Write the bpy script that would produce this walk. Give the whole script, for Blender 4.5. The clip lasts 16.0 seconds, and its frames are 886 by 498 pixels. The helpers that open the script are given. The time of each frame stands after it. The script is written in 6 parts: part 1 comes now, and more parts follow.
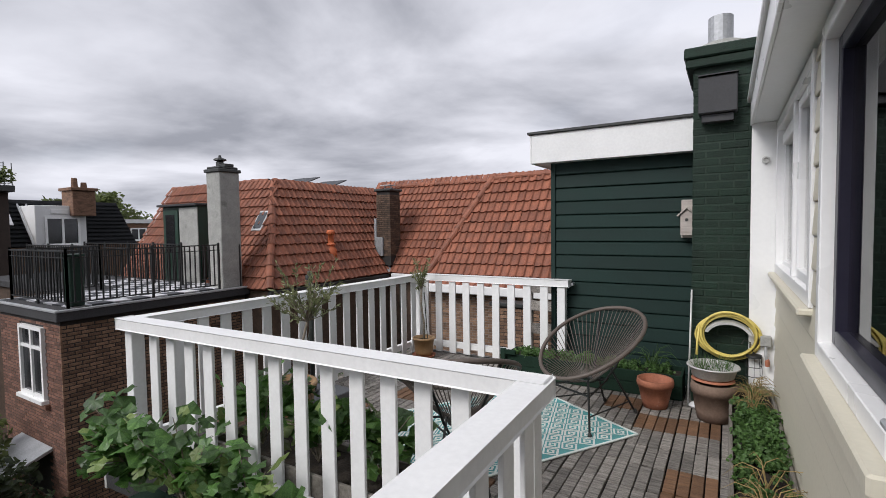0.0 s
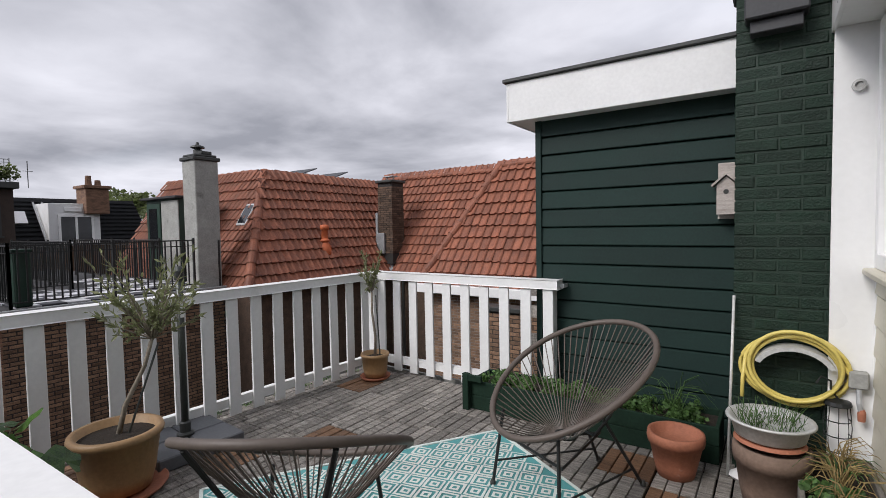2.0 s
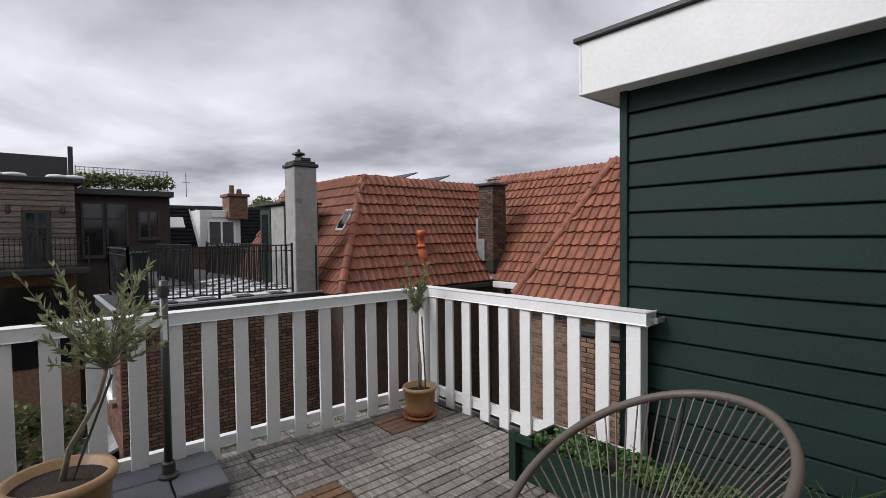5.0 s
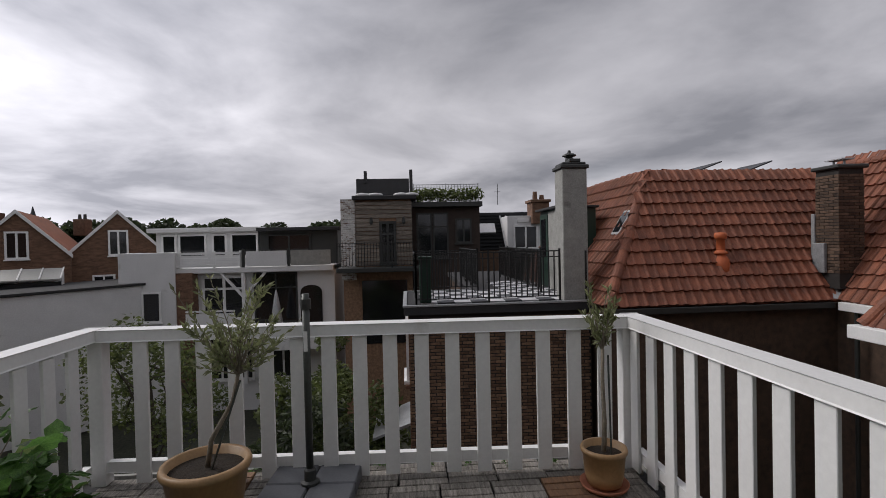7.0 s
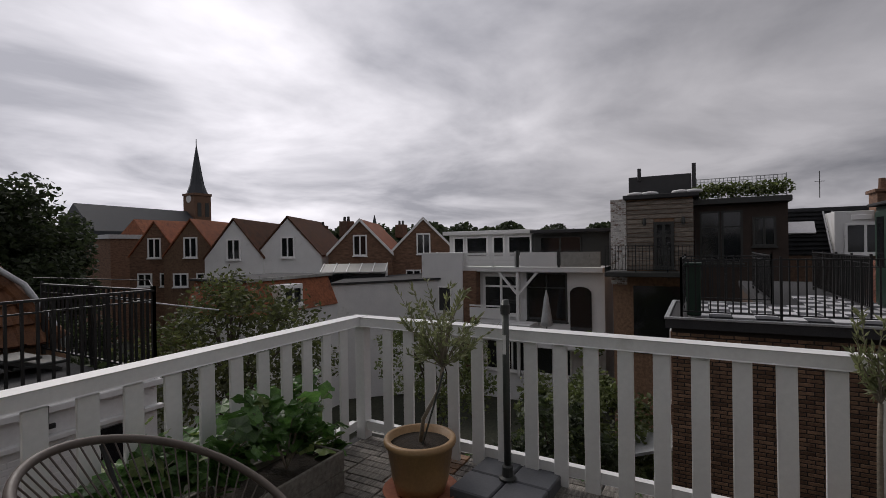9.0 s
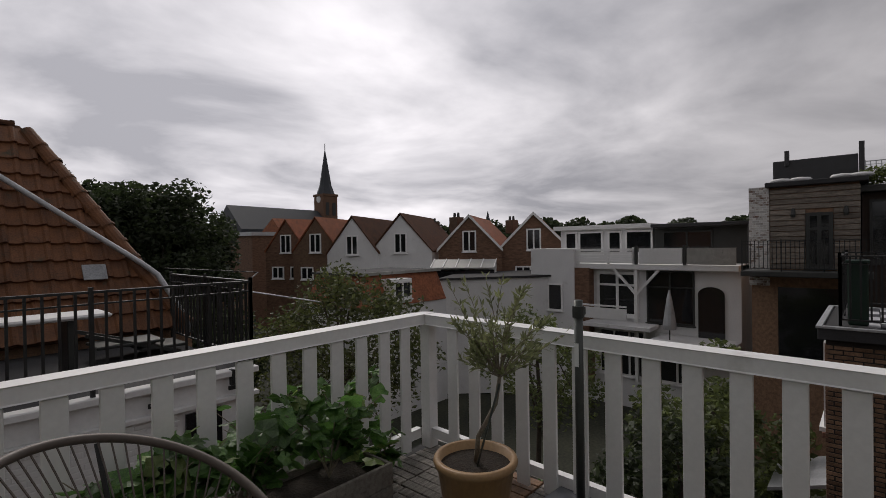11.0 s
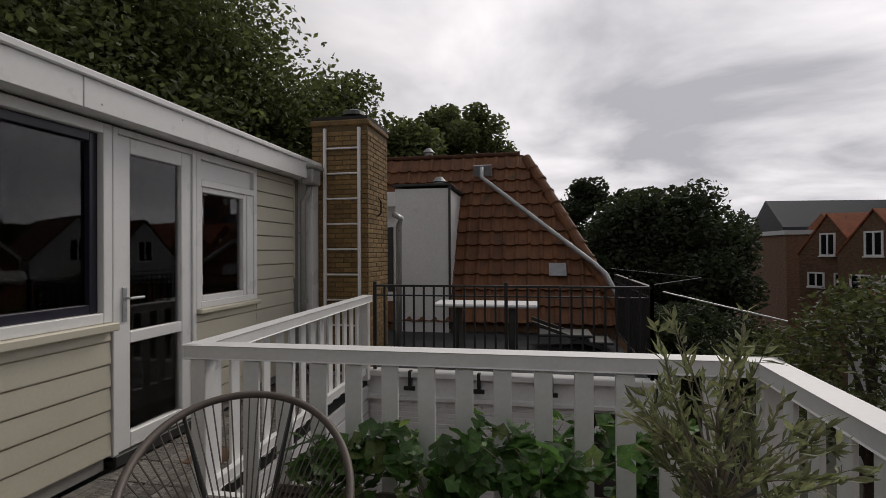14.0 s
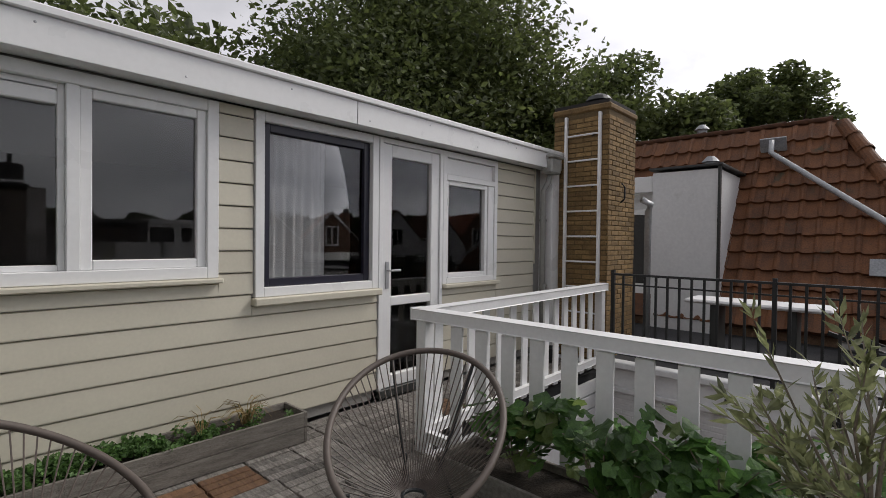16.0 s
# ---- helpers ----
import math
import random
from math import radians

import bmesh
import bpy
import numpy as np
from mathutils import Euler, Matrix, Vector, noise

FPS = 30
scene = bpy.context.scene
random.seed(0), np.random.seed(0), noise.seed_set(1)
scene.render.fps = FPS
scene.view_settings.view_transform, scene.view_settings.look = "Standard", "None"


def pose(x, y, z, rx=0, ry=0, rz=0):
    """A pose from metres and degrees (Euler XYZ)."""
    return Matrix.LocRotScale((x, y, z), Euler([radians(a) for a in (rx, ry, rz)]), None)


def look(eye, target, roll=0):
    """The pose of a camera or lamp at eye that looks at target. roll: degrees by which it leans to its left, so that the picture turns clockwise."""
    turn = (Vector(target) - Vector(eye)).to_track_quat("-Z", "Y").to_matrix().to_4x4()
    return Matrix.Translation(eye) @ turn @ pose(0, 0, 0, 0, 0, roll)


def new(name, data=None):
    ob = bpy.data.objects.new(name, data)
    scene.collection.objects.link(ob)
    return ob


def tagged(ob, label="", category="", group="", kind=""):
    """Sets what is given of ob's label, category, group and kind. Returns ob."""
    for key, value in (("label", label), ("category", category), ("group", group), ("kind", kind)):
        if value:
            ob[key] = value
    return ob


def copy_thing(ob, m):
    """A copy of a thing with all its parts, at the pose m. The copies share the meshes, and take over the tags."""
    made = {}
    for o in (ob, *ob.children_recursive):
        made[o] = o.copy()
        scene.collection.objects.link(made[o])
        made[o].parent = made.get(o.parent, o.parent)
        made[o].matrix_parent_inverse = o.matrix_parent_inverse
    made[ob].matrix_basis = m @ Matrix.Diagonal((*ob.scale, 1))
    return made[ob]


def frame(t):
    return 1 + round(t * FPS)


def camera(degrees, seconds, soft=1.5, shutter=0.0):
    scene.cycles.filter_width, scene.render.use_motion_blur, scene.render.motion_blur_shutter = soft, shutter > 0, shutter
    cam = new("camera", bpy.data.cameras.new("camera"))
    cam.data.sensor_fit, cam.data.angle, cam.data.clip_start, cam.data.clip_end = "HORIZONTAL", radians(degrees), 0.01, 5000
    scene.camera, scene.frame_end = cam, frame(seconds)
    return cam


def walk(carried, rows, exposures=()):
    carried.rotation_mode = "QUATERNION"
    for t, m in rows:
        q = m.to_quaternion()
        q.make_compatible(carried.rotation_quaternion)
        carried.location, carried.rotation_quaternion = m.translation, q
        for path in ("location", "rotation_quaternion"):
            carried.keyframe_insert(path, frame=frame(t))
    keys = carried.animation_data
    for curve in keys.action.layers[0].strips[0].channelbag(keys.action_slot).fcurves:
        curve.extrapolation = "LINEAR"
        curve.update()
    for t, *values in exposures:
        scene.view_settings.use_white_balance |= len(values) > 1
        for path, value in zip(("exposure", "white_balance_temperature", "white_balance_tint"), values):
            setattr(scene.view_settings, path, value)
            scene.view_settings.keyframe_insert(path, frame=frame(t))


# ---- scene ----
cam = camera(85.5, 16.0, soft=0.55)
PATH = [
    (0, (3.44, -5.242, 1.618), (2.418, -3.526, 1.524), -0.8),
    (0.5, (3.385, -4.85, 1.592), (2.327, -3.156, 1.491), -0.9),
    (1, (3.371, -4.485, 1.521), (2.289, -2.806, 1.424), -0.8),
    (1.5, (3.371, -4.052, 1.475), (2.261, -2.392, 1.379), -0.9),
    (2, (3.349, -3.681, 1.449), (2.215, -2.036, 1.357), -1.0),
    (2.5, (3.363, -3.415, 1.432), (2.181, -1.804, 1.345), -1.0),
    (3, (3.373, -3.326, 1.416), (2.141, -1.753, 1.339), -0.8),
    (5.5, (3.129, -2.361, 1.473), (1.479, -1.233, 1.413), -0.8),
    (6, (3.05, -2.03, 1.473), (1.249, -1.16, 1.421), -0.9),
    (6.5, (3.019, -1.694, 1.495), (1.106, -1.112, 1.451), -1.2),
    (7, (3.007, -1.458, 1.515), (1.012, -1.31, 1.482), -1.3),
    (7.5, (2.915, -1.278, 1.532), (0.931, -1.53, 1.517), -1.2),
    (8, (2.936, -1.107, 1.54), (1.033, -1.722, 1.537), -1.1),
    (8.5, (2.982, -1.002, 1.559), (1.163, -1.833, 1.556), -1.0),
    (11, (2.408, -0.941, 1.511), (0.918, -2.275, 1.497), -0.9),
    (11.5, (2.168, -0.808, 1.492), (0.877, -2.336, 1.482), -0.9),
    (12, (1.886, -0.874, 1.488), (0.773, -2.536, 1.484), -0.9),
    (12.5, (1.597, -0.893, 1.513), (0.734, -2.697, 1.508), -0.9),
    (13, (1.31, -0.98, 1.52), (0.801, -2.914, 1.517), -0.9),
    (13.5, (1.076, -1.04, 1.514), (1.021, -3.039, 1.524), -0.7),
    (14, (0.877, -0.961, 1.526), (1.245, -2.927, 1.536), -0.3),
    (14.5, (0.605, -0.863, 1.521), (1.285, -2.744, 1.53), -0.1),
    (15, (0.499, -0.951, 1.503), (1.395, -2.739, 1.502), 0.3),
    (15.5, (0.432, -1.039, 1.483), (1.534, -2.708, 1.463), 0.6),
    (16, (0.369, -1.047, 1.478), (1.733, -2.509, 1.445), 0.7),
]
EXPOSURES = [(0.0, 0.28, 6280, 12), (3.0, 0.25, 6300, 13), (5.5, 0.25, 6300, 13), (6.5, -0.08, 6400, 13), (8.0, -0.6, 6500, 14), (11.0, -0.65, 6700, 13), (13.0, -0.65, 6800, 12), (14.5, -0.5, 6750, 12), (16.0, -0.0, 6500, 12)]
walk(cam, [(t, look(eye, target, roll)) for t, eye, target, roll in PATH], EXPOSURES)

# ---- world and light ----
world = bpy.data.worlds.new("overcast_sky")
scene.world = world
world.use_nodes = True
wn, wl = world.node_tree.nodes, world.node_tree.links
wn.clear()


def wnode(kind, **props):
    n = wn.new(kind)
    for k, v in props.items():
        if k in n.inputs:
            n.inputs[k].default_value = v
    return n


SUN_AZ, SUN_EL = radians(156), radians(42)
tc = wn.new("ShaderNodeTexCoord")
sky = wn.new("ShaderNodeTexSky")
sky.sky_type, sky.sun_disc = "NISHITA", False
sky.sun_elevation, sky.sun_rotation = SUN_EL, -SUN_AZ
sky_bg = wnode("ShaderNodeBackground", Strength=0.12)
wl.new(sky.outputs[0], sky_bg.inputs["Color"])
# the cloud deck is flat: it is laid out on a plane overhead
axes = wn.new("ShaderNodeSeparateXYZ")
wl.new(tc.outputs["Generated"], axes.inputs[0])
rise = wn.new("ShaderNodeMath")
rise.operation = "MAXIMUM"
rise.inputs[1].default_value = 0.0
wl.new(axes.outputs["Z"], rise.inputs[0])
lift = wn.new("ShaderNodeMath")
lift.operation = "ADD"
lift.inputs[1].default_value = 0.16
wl.new(rise.outputs[0], lift.inputs[0])
deck = wn.new("ShaderNodeVectorMath")
deck.operation = "DIVIDE"
wl.new(tc.outputs["Generated"], deck.inputs[0])
wl.new(lift.outputs[0], deck.inputs[1])
n1 = wnode("ShaderNodeTexNoise", Scale=0.85, Detail=7.0, Roughness=0.52, Distortion=0.3)
n2 = wnode("ShaderNodeTexNoise", Scale=0.5, Detail=2.0, Roughness=0.5)
wl.new(deck.outputs[0], n1.inputs["Vector"])
wl.new(deck.outputs[0], n2.inputs["Vector"])
ramp = wn.new("ShaderNodeValToRGB")
ramp.color_ramp.elements[0].position, ramp.color_ramp.elements[0].color = 0.36, (0.295, 0.303, 0.335, 1)
ramp.color_ramp.elements[1].position, ramp.color_ramp.elements[1].color = 0.66, (0.72, 0.72, 0.755, 1)
wl.new(n1.outputs["Fac"], ramp.inputs["Fac"])
# the cloud is thinner, and brighter, towards the hidden sun in the south-west
dot = wn.new("ShaderNodeVectorMath")
dot.operation = "DOT_PRODUCT"
dot.inputs[1].default_value = (-math.sin(SUN_AZ) * 0.86, math.cos(SUN_AZ) * 0.86, 0.5)
wl.new(tc.outputs["Generated"], dot.inputs[0])
glow = wnode("ShaderNodeMapRange")
for k, v in (("From Min", 0.42), ("From Max", 1.0), ("To Min", 1.0), ("To Max", 2.35)):
    glow.inputs[k].default_value = v
glow.interpolation_type = "SMOOTHSTEP"
wl.new(dot.outputs["Value"], glow.inputs["Value"])
cloud_bg = wnode("ShaderNodeBackground")
wl.new(ramp.outputs[0], cloud_bg.inputs["Color"])
wl.new(glow.outputs[0], cloud_bg.inputs["Strength"])
gap = wnode("ShaderNodeMapRange")
for k, v in (("From Min", 0.62), ("From Max", 0.8), ("To Min", 1.0), ("To Max", 0.75)):
    gap.inputs[k].default_value = v
wl.new(n2.outputs["Fac"], gap.inputs["Value"])
mixs = wn.new("ShaderNodeMixShader")
wl.new(gap.outputs[0], mixs.inputs["Fac"])
wl.new(sky_bg.outputs[0], mixs.inputs[1])
wl.new(cloud_bg.outputs[0], mixs.inputs[2])
wout = wn.new("ShaderNodeOutputWorld")
wl.new(mixs.outputs[0], wout.inputs["Surface"])

sun_data = bpy.data.lights.new("sun", "SUN")
sun_data.energy, sun_data.angle, sun_data.color = 2.0, radians(25), (1.0, 0.96, 0.9)
sun = new("sun", sun_data)
sun.matrix_world = look((-math.sin(SUN_AZ) * 40, math.cos(SUN_AZ) * 40, 40 * math.tan(SUN_EL)), (0, 0, 0))

# ---- materials ----


def material(name, base, rough=0.6, metal=0.0, var=0.15, scale=6.0, fine=60.0, bump=0.15, second=None, stretch3=(1, 1, 1),
             spec=0.5, per_object=0.0, island=0.0, wear=None, wear_at=0.62):
    """A surface with two scales of variation, fine relief and, if given, patches of a second colour."""
    m = bpy.data.materials.new(name)
    m.use_nodes = True
    nt = m.node_tree
    b = nt.nodes["Principled BSDF"]
    b.inputs["Roughness"].default_value, b.inputs["Metallic"].default_value = rough, metal
    b.inputs["Specular IOR Level"].default_value = spec
    co = nt.nodes.new("ShaderNodeTexCoord")
    mp = nt.nodes.new("ShaderNodeMapping")
    mp.inputs["Scale"].default_value = stretch3
    nt.links.new(co.outputs["Object"], mp.inputs["Vector"])
    vec = mp.outputs[0]
    if per_object or island:
        info = nt.nodes.new("ShaderNodeObjectInfo")
        geo = nt.nodes.new("ShaderNodeNewGeometry")
        rnd = nt.nodes.new("ShaderNodeMath")
        rnd.operation = "ADD"
        nt.links.new(info.outputs["Random"], rnd.inputs[0])
        nt.links.new(geo.outputs["Random Per Island"], rnd.inputs[1])
        fr = nt.nodes.new("ShaderNodeMath")
        fr.operation = "FRACT"
        nt.links.new(rnd.outputs[0], fr.inputs[0])
        sh = nt.nodes.new("ShaderNodeVectorMath")
        sh.operation = "ADD"
        comb = nt.nodes.new("ShaderNodeMath")
        comb.operation = "MULTIPLY"
        comb.inputs[1].default_value = 37.0
        nt.links.new(fr.outputs[0], comb.inputs[0])
        nt.links.new(vec, sh.inputs[0])
        nt.links.new(comb.outputs[0], sh.inputs[1])
        vec = sh.outputs[0]
    big = nt.nodes.new("ShaderNodeTexNoise")
    big.inputs["Scale"].default_value, big.inputs["Detail"].default_value = scale, 4
    small = nt.nodes.new("ShaderNodeTexNoise")
    small.inputs["Scale"].default_value, small.inputs["Detail"].default_value = fine, 3
    nt.links.new(vec, big.inputs["Vector"])
    nt.links.new(vec, small.inputs["Vector"])
    add = nt.nodes.new("ShaderNodeMath")
    add.operation = "ADD"
    nt.links.new(big.outputs["Fac"], add.inputs[0])
    nt.links.new(small.outputs["Fac"], add.inputs[1])
    mr = nt.nodes.new("ShaderNodeMapRange")
    for k, v in (("From Min", 0.65), ("From Max", 1.35), ("To Min", 0.0), ("To Max", 1.0)):
        mr.inputs[k].default_value = v
    nt.links.new(add.outputs[0], mr.inputs["Value"])
    r = nt.nodes.new("ShaderNodeValToRGB")
    lo = [max(0.0, c * (1 - var)) for c in base]
    hi = list(second) if second else [min(1.0, c * (1 + var)) for c in base]
    r.color_ramp.elements[0].color, r.color_ramp.elements[1].color = (*lo, 1), (*hi, 1)
    nt.links.new(mr.outputs[0], r.inputs["Fac"])
    col = r.outputs[0]
    if per_object or island:
        hs = nt.nodes.new("ShaderNodeHueSaturation")
        vr = nt.nodes.new("ShaderNodeMapRange")
        k = per_object or island
        vr.inputs["To Min"].default_value, vr.inputs["To Max"].default_value = 1 - k, 1 + k
        nt.links.new(fr.outputs[0], vr.inputs["Value"])
        nt.links.new(vr.outputs[0], hs.inputs["Value"])
        nt.links.new(col, hs.inputs["Color"])
        col = hs.outputs[0]
    if wear:
        wz = nt.nodes.new("ShaderNodeTexNoise")
        wz.inputs["Scale"].default_value, wz.inputs["Detail"].default_value, wz.inputs["Roughness"].default_value = scale * 0.7, 8, 0.65
        nt.links.new(vec, wz.inputs["Vector"])
        wr = nt.nodes.new("ShaderNodeMapRange")
        wr.inputs["From Min"].default_value, wr.inputs["From Max"].default_value = wear_at, wear_at + 0.12
        nt.links.new(wz.outputs["Fac"], wr.inputs["Value"])
        mx = nt.nodes.new("ShaderNodeMix")
        mx.data_type = "RGBA"
        mx.inputs["B"].default_value = (*wear, 1)
        nt.links.new(wr.outputs[0], mx.inputs["Factor"])
        nt.links.new(col, mx.inputs["A"])
        col = mx.outputs["Result"]
    nt.links.new(col, b.inputs["Base Color"])
    rr = nt.nodes.new("ShaderNodeMapRange")
    rr.inputs["To Min"].default_value, rr.inputs["To Max"].default_value = max(0.02, rough - 0.1), min(1.0, rough + 0.1)
    nt.links.new(big.outputs["Fac"], rr.inputs["Value"])
    nt.links.new(rr.outputs[0], b.inputs["Roughness"])
    if bump:
        bp = nt.nodes.new("ShaderNodeBump")
        bp.inputs["Strength"].default_value, bp.inputs["Distance"].default_value = bump, 0.01
        nt.links.new(add.outputs[0], bp.inputs["Height"])
        nt.links.new(bp.outputs[0], b.inputs["Normal"])
    return m


def let_light_through(m, share=0.35, gain=1.6):
    """Leaves: part of the light that falls on one side comes out on the other."""
    nt = m.node_tree
    b = nt.nodes["Principled BSDF"]
    src = b.inputs["Base Color"].links[0].from_socket
    tl, mx = nt.nodes.new("ShaderNodeBsdfTranslucent"), nt.nodes.new("ShaderNodeMixShader")
    br = nt.nodes.new("ShaderNodeHueSaturation")
    br.inputs["Value"].default_value = gain
    nt.links.new(src, br.inputs["Color"])
    nt.links.new(br.outputs[0], tl.inputs["Color"])
    mx.inputs["Fac"].default_value = share
    out = nt.nodes["Material Output"]
    nt.links.new(b.outputs[0], mx.inputs[1])
    nt.links.new(tl.outputs[0], mx.inputs[2])
    nt.links.new(mx.outputs[0], out.inputs["Surface"])


def glass_material(name, tint=(0.02, 0.022, 0.025), clear=0.92):
    """Window glass: mostly see-through, with a mirror gloss that grows at a slant."""
    m = bpy.data.materials.new(name)
    m.use_nodes = True
    nt = m.node_tree
    nt.nodes.clear()
    out = nt.nodes.new("ShaderNodeOutputMaterial")
    tr, gl, mx, fr = (nt.nodes.new("ShaderNode" + k) for k in ("BsdfTransparent", "BsdfGlossy", "MixShader", "Fresnel"))
    tr.inputs["Color"].default_value = (clear, clear, clear, 1)
    gl.inputs["Roughness"].default_value = 0.01
    fr.inputs["IOR"].default_value = 1.7
    nt.links.new(fr.outputs[0], mx.inputs["Fac"])
    nt.links.new(tr.outputs[0], mx.inputs[1])
    nt.links.new(gl.outputs[0], mx.inputs[2])
    nt.links.new(mx.outputs[0], out.inputs["Surface"])
    return m


WHITE = material("white_paint", (0.74, 0.74, 0.73), 0.45, var=0.06, scale=3, fine=40, bump=0.06, wear=(0.55, 0.54, 0.51), wear_at=0.66)
UPVC = material("white_upvc", (0.80, 0.80, 0.79), 0.3, var=0.03, scale=3, fine=30, bump=0.02)
CREAM = material("cream_board", (0.58, 0.545, 0.44), 0.5, var=0.05, scale=2, fine=50, bump=0.05, per_object=0.05)
GREEN_BOARD = material("dark_green_board", (0.008, 0.0235, 0.0195), 0.65, spec=0.3, var=0.25, scale=2, fine=70, bump=0.08, per_object=0.08)
GREEN_BRICK = material("dark_green_painted_brick", (0.009, 0.0235, 0.0145), 0.62, spec=0.3, var=0.4, scale=9, fine=90, bump=0.6, per_object=0.15)
GREEN_MORTAR = material("dark_green_painted_joint", (0.010, 0.027, 0.016), 0.6, var=0.3, scale=9, fine=90, bump=0.3)
GREY_WOOD = material("weathered_grey_plank", (0.125, 0.108, 0.093), 0.85, var=0.55, scale=5, fine=45, bump=0.7, second=(0.40, 0.37, 0.33), stretch3=(1, 12, 1), per_object=0.3)
BROWN_WOOD = material("brown_hardwood_plank", (0.13, 0.062, 0.03), 0.7, var=0.45, scale=5, fine=45, bump=0.4, second=(0.27, 0.15, 0.08), stretch3=(1, 12, 1), per_object=0.25)
DECK_BASE = material("dark_roof_felt", (0.022, 0.022, 0.022), 0.95, var=0.3, bump=0.4)
ORANGE_TILE = material("red_clay_tile", (0.205, 0.064, 0.033), 0.66, var=0.4, scale=4, fine=50, bump=0.25, second=(0.30, 0.105, 0.055), per_object=0.2, wear=(0.15, 0.07, 0.045), wear_at=0.66)
BROWN_TILE = material("brown_clay_tile", (0.115, 0.044, 0.016), 0.7, var=0.4, scale=4, fine=50, bump=0.25, second=(0.205, 0.082, 0.030), per_object=0.2, wear=(0.05, 0.045, 0.025), wear_at=0.6)
BRICK = material("brown_red_brick", (0.12, 0.058, 0.042), 0.85, var=0.4, scale=8, fine=60, bump=0.4, second=(0.22, 0.11, 0.075), per_object=0.35)
BROWN_BRICK = material("dark_brown_brick", (0.150, 0.086, 0.056), 0.85, var=0.4, scale=8, fine=60, bump=0.4, second=(0.27, 0.165, 0.10), per_object=0.4)
YELLOW_BRICK = material("yellow_brick", (0.20, 0.122, 0.045), 0.85, var=0.35, scale=8, fine=60, bump=0.4, second=(0.29, 0.185, 0.075), per_object=0.22)
MORTAR = material("grey_mortar", (0.23, 0.21, 0.19), 0.95, var=0.25, scale=8, fine=80, bump=0.4)
SOOT_BRICK = material("sooty_brown_brick", (0.075, 0.047, 0.034), 0.9, var=0.4, scale=8, fine=60, bump=0.4, second=(0.14, 0.09, 0.06), per_object=0.4)
OCHRE_MORTAR = material("ochre_mortar", (0.115, 0.078, 0.035), 0.95, var=0.35, scale=8, fine=80, bump=0.4)
DARK_MORTAR = material("dark_mortar", (0.030, 0.027, 0.025), 0.95, var=0.25, scale=8, fine=80, bump=0.4)
FAR_BRICK = material("far_brick", (0.10, 0.055, 0.035), 0.9, var=0.45, scale=3, fine=22, bump=0.3, second=(0.25, 0.14, 0.088), stretch3=(1, 1, 3))
CONCRETE = material("grey_render", (0.30, 0.30, 0.28), 0.9, var=0.25, scale=4, fine=40, bump=0.3, wear=(0.14, 0.14, 0.13), wear_at=0.6)
WHITE_RENDER = material("white_render", (0.68, 0.68, 0.675), 0.85, var=0.08, scale=1.5, fine=20, bump=0.15, wear=(0.45, 0.45, 0.42), wear_at=0.62)
FLAKED = material("flaking_whitewash", (0.55, 0.53, 0.50), 0.9, var=0.25, scale=3, fine=20, bump=0.3, per_object=0.2, island=0.2, wear=(0.17, 0.10, 0.07), wear_at=0.5)
BLACK_IRON = material("black_iron", (0.012, 0.013, 0.013), 0.5, var=0.3, scale=20, fine=80, bump=0.1)
LEAD = material("grey_lead", (0.30, 0.31, 0.32), 0.55, metal=0.3, var=0.3, scale=6, fine=40, bump=0.25)
ZINC = material("grey_zinc", (0.42, 0.43, 0.44), 0.45, metal=0.4, var=0.2, scale=5, fine=40, bump=0.1)
FELT = material("bitumen_felt", (0.035, 0.035, 0.037), 0.9, var=0.3, scale=3, fine=60, bump=0.4)
DARK_TRIM = material("dark_trim", (0.03, 0.032, 0.03), 0.5, var=0.2)
NAVY = material("dark_navy_frame", (0.014, 0.013, 0.026), 0.35, var=0.1, bump=0.02)
BLACK_STEEL = material("black_steel_sheet", (0.03, 0.03, 0.032), 0.45, var=0.2, scale=4, bump=0.05)
GLASS = glass_material("window_glass")
CURTAIN = material("white_curtain", (0.80, 0.81, 0.82), 0.9, var=0.05, scale=5, bump=0.1)
ROOM = material("dim_room_paint", (0.30, 0.29, 0.27), 0.9, var=0.1)
TERRACOTTA = material("terracotta", (0.36, 0.135, 0.075), 0.75, var=0.2, scale=8, fine=60, bump=0.2, wear=(0.50, 0.33, 0.25), wear_at=0.62)
BRIGHT_CLAY = material("bright_orange_clay", (0.52, 0.13, 0.045), 0.6, var=0.15, bump=0.1)
OLD_POT = material("faded_brown_clay", (0.17, 0.115, 0.085), 0.85, var=0.25, scale=8, fine=60, bump=0.2)
GLAZED = material("ochre_glazed_clay", (0.32, 0.195, 0.09), 0.45, var=0.18, scale=7, fine=50, bump=0.1)
SOIL = material("dark_soil", (0.025, 0.018, 0.012), 1.0, var=0.5, scale=20, fine=90, bump=1.0)
STEM = material("olive_bark", (0.20, 0.17, 0.13), 0.9, var=0.35, scale=15, fine=70, bump=0.5)
OLIVE_LEAF = material("olive_leaf", (0.125, 0.145, 0.055), 0.6, var=0.4, scale=5, bump=0.05, second=(0.26, 0.28, 0.14), island=0.35)
HERB = material("herb_leaf", (0.05, 0.12, 0.03), 0.6, var=0.4, scale=6, bump=0.1, second=(0.12, 0.22, 0.06), island=0.35)
DRY_GRASS = material("dry_grass", (0.25, 0.18, 0.07), 0.8, var=0.3, island=0.3, bump=0)
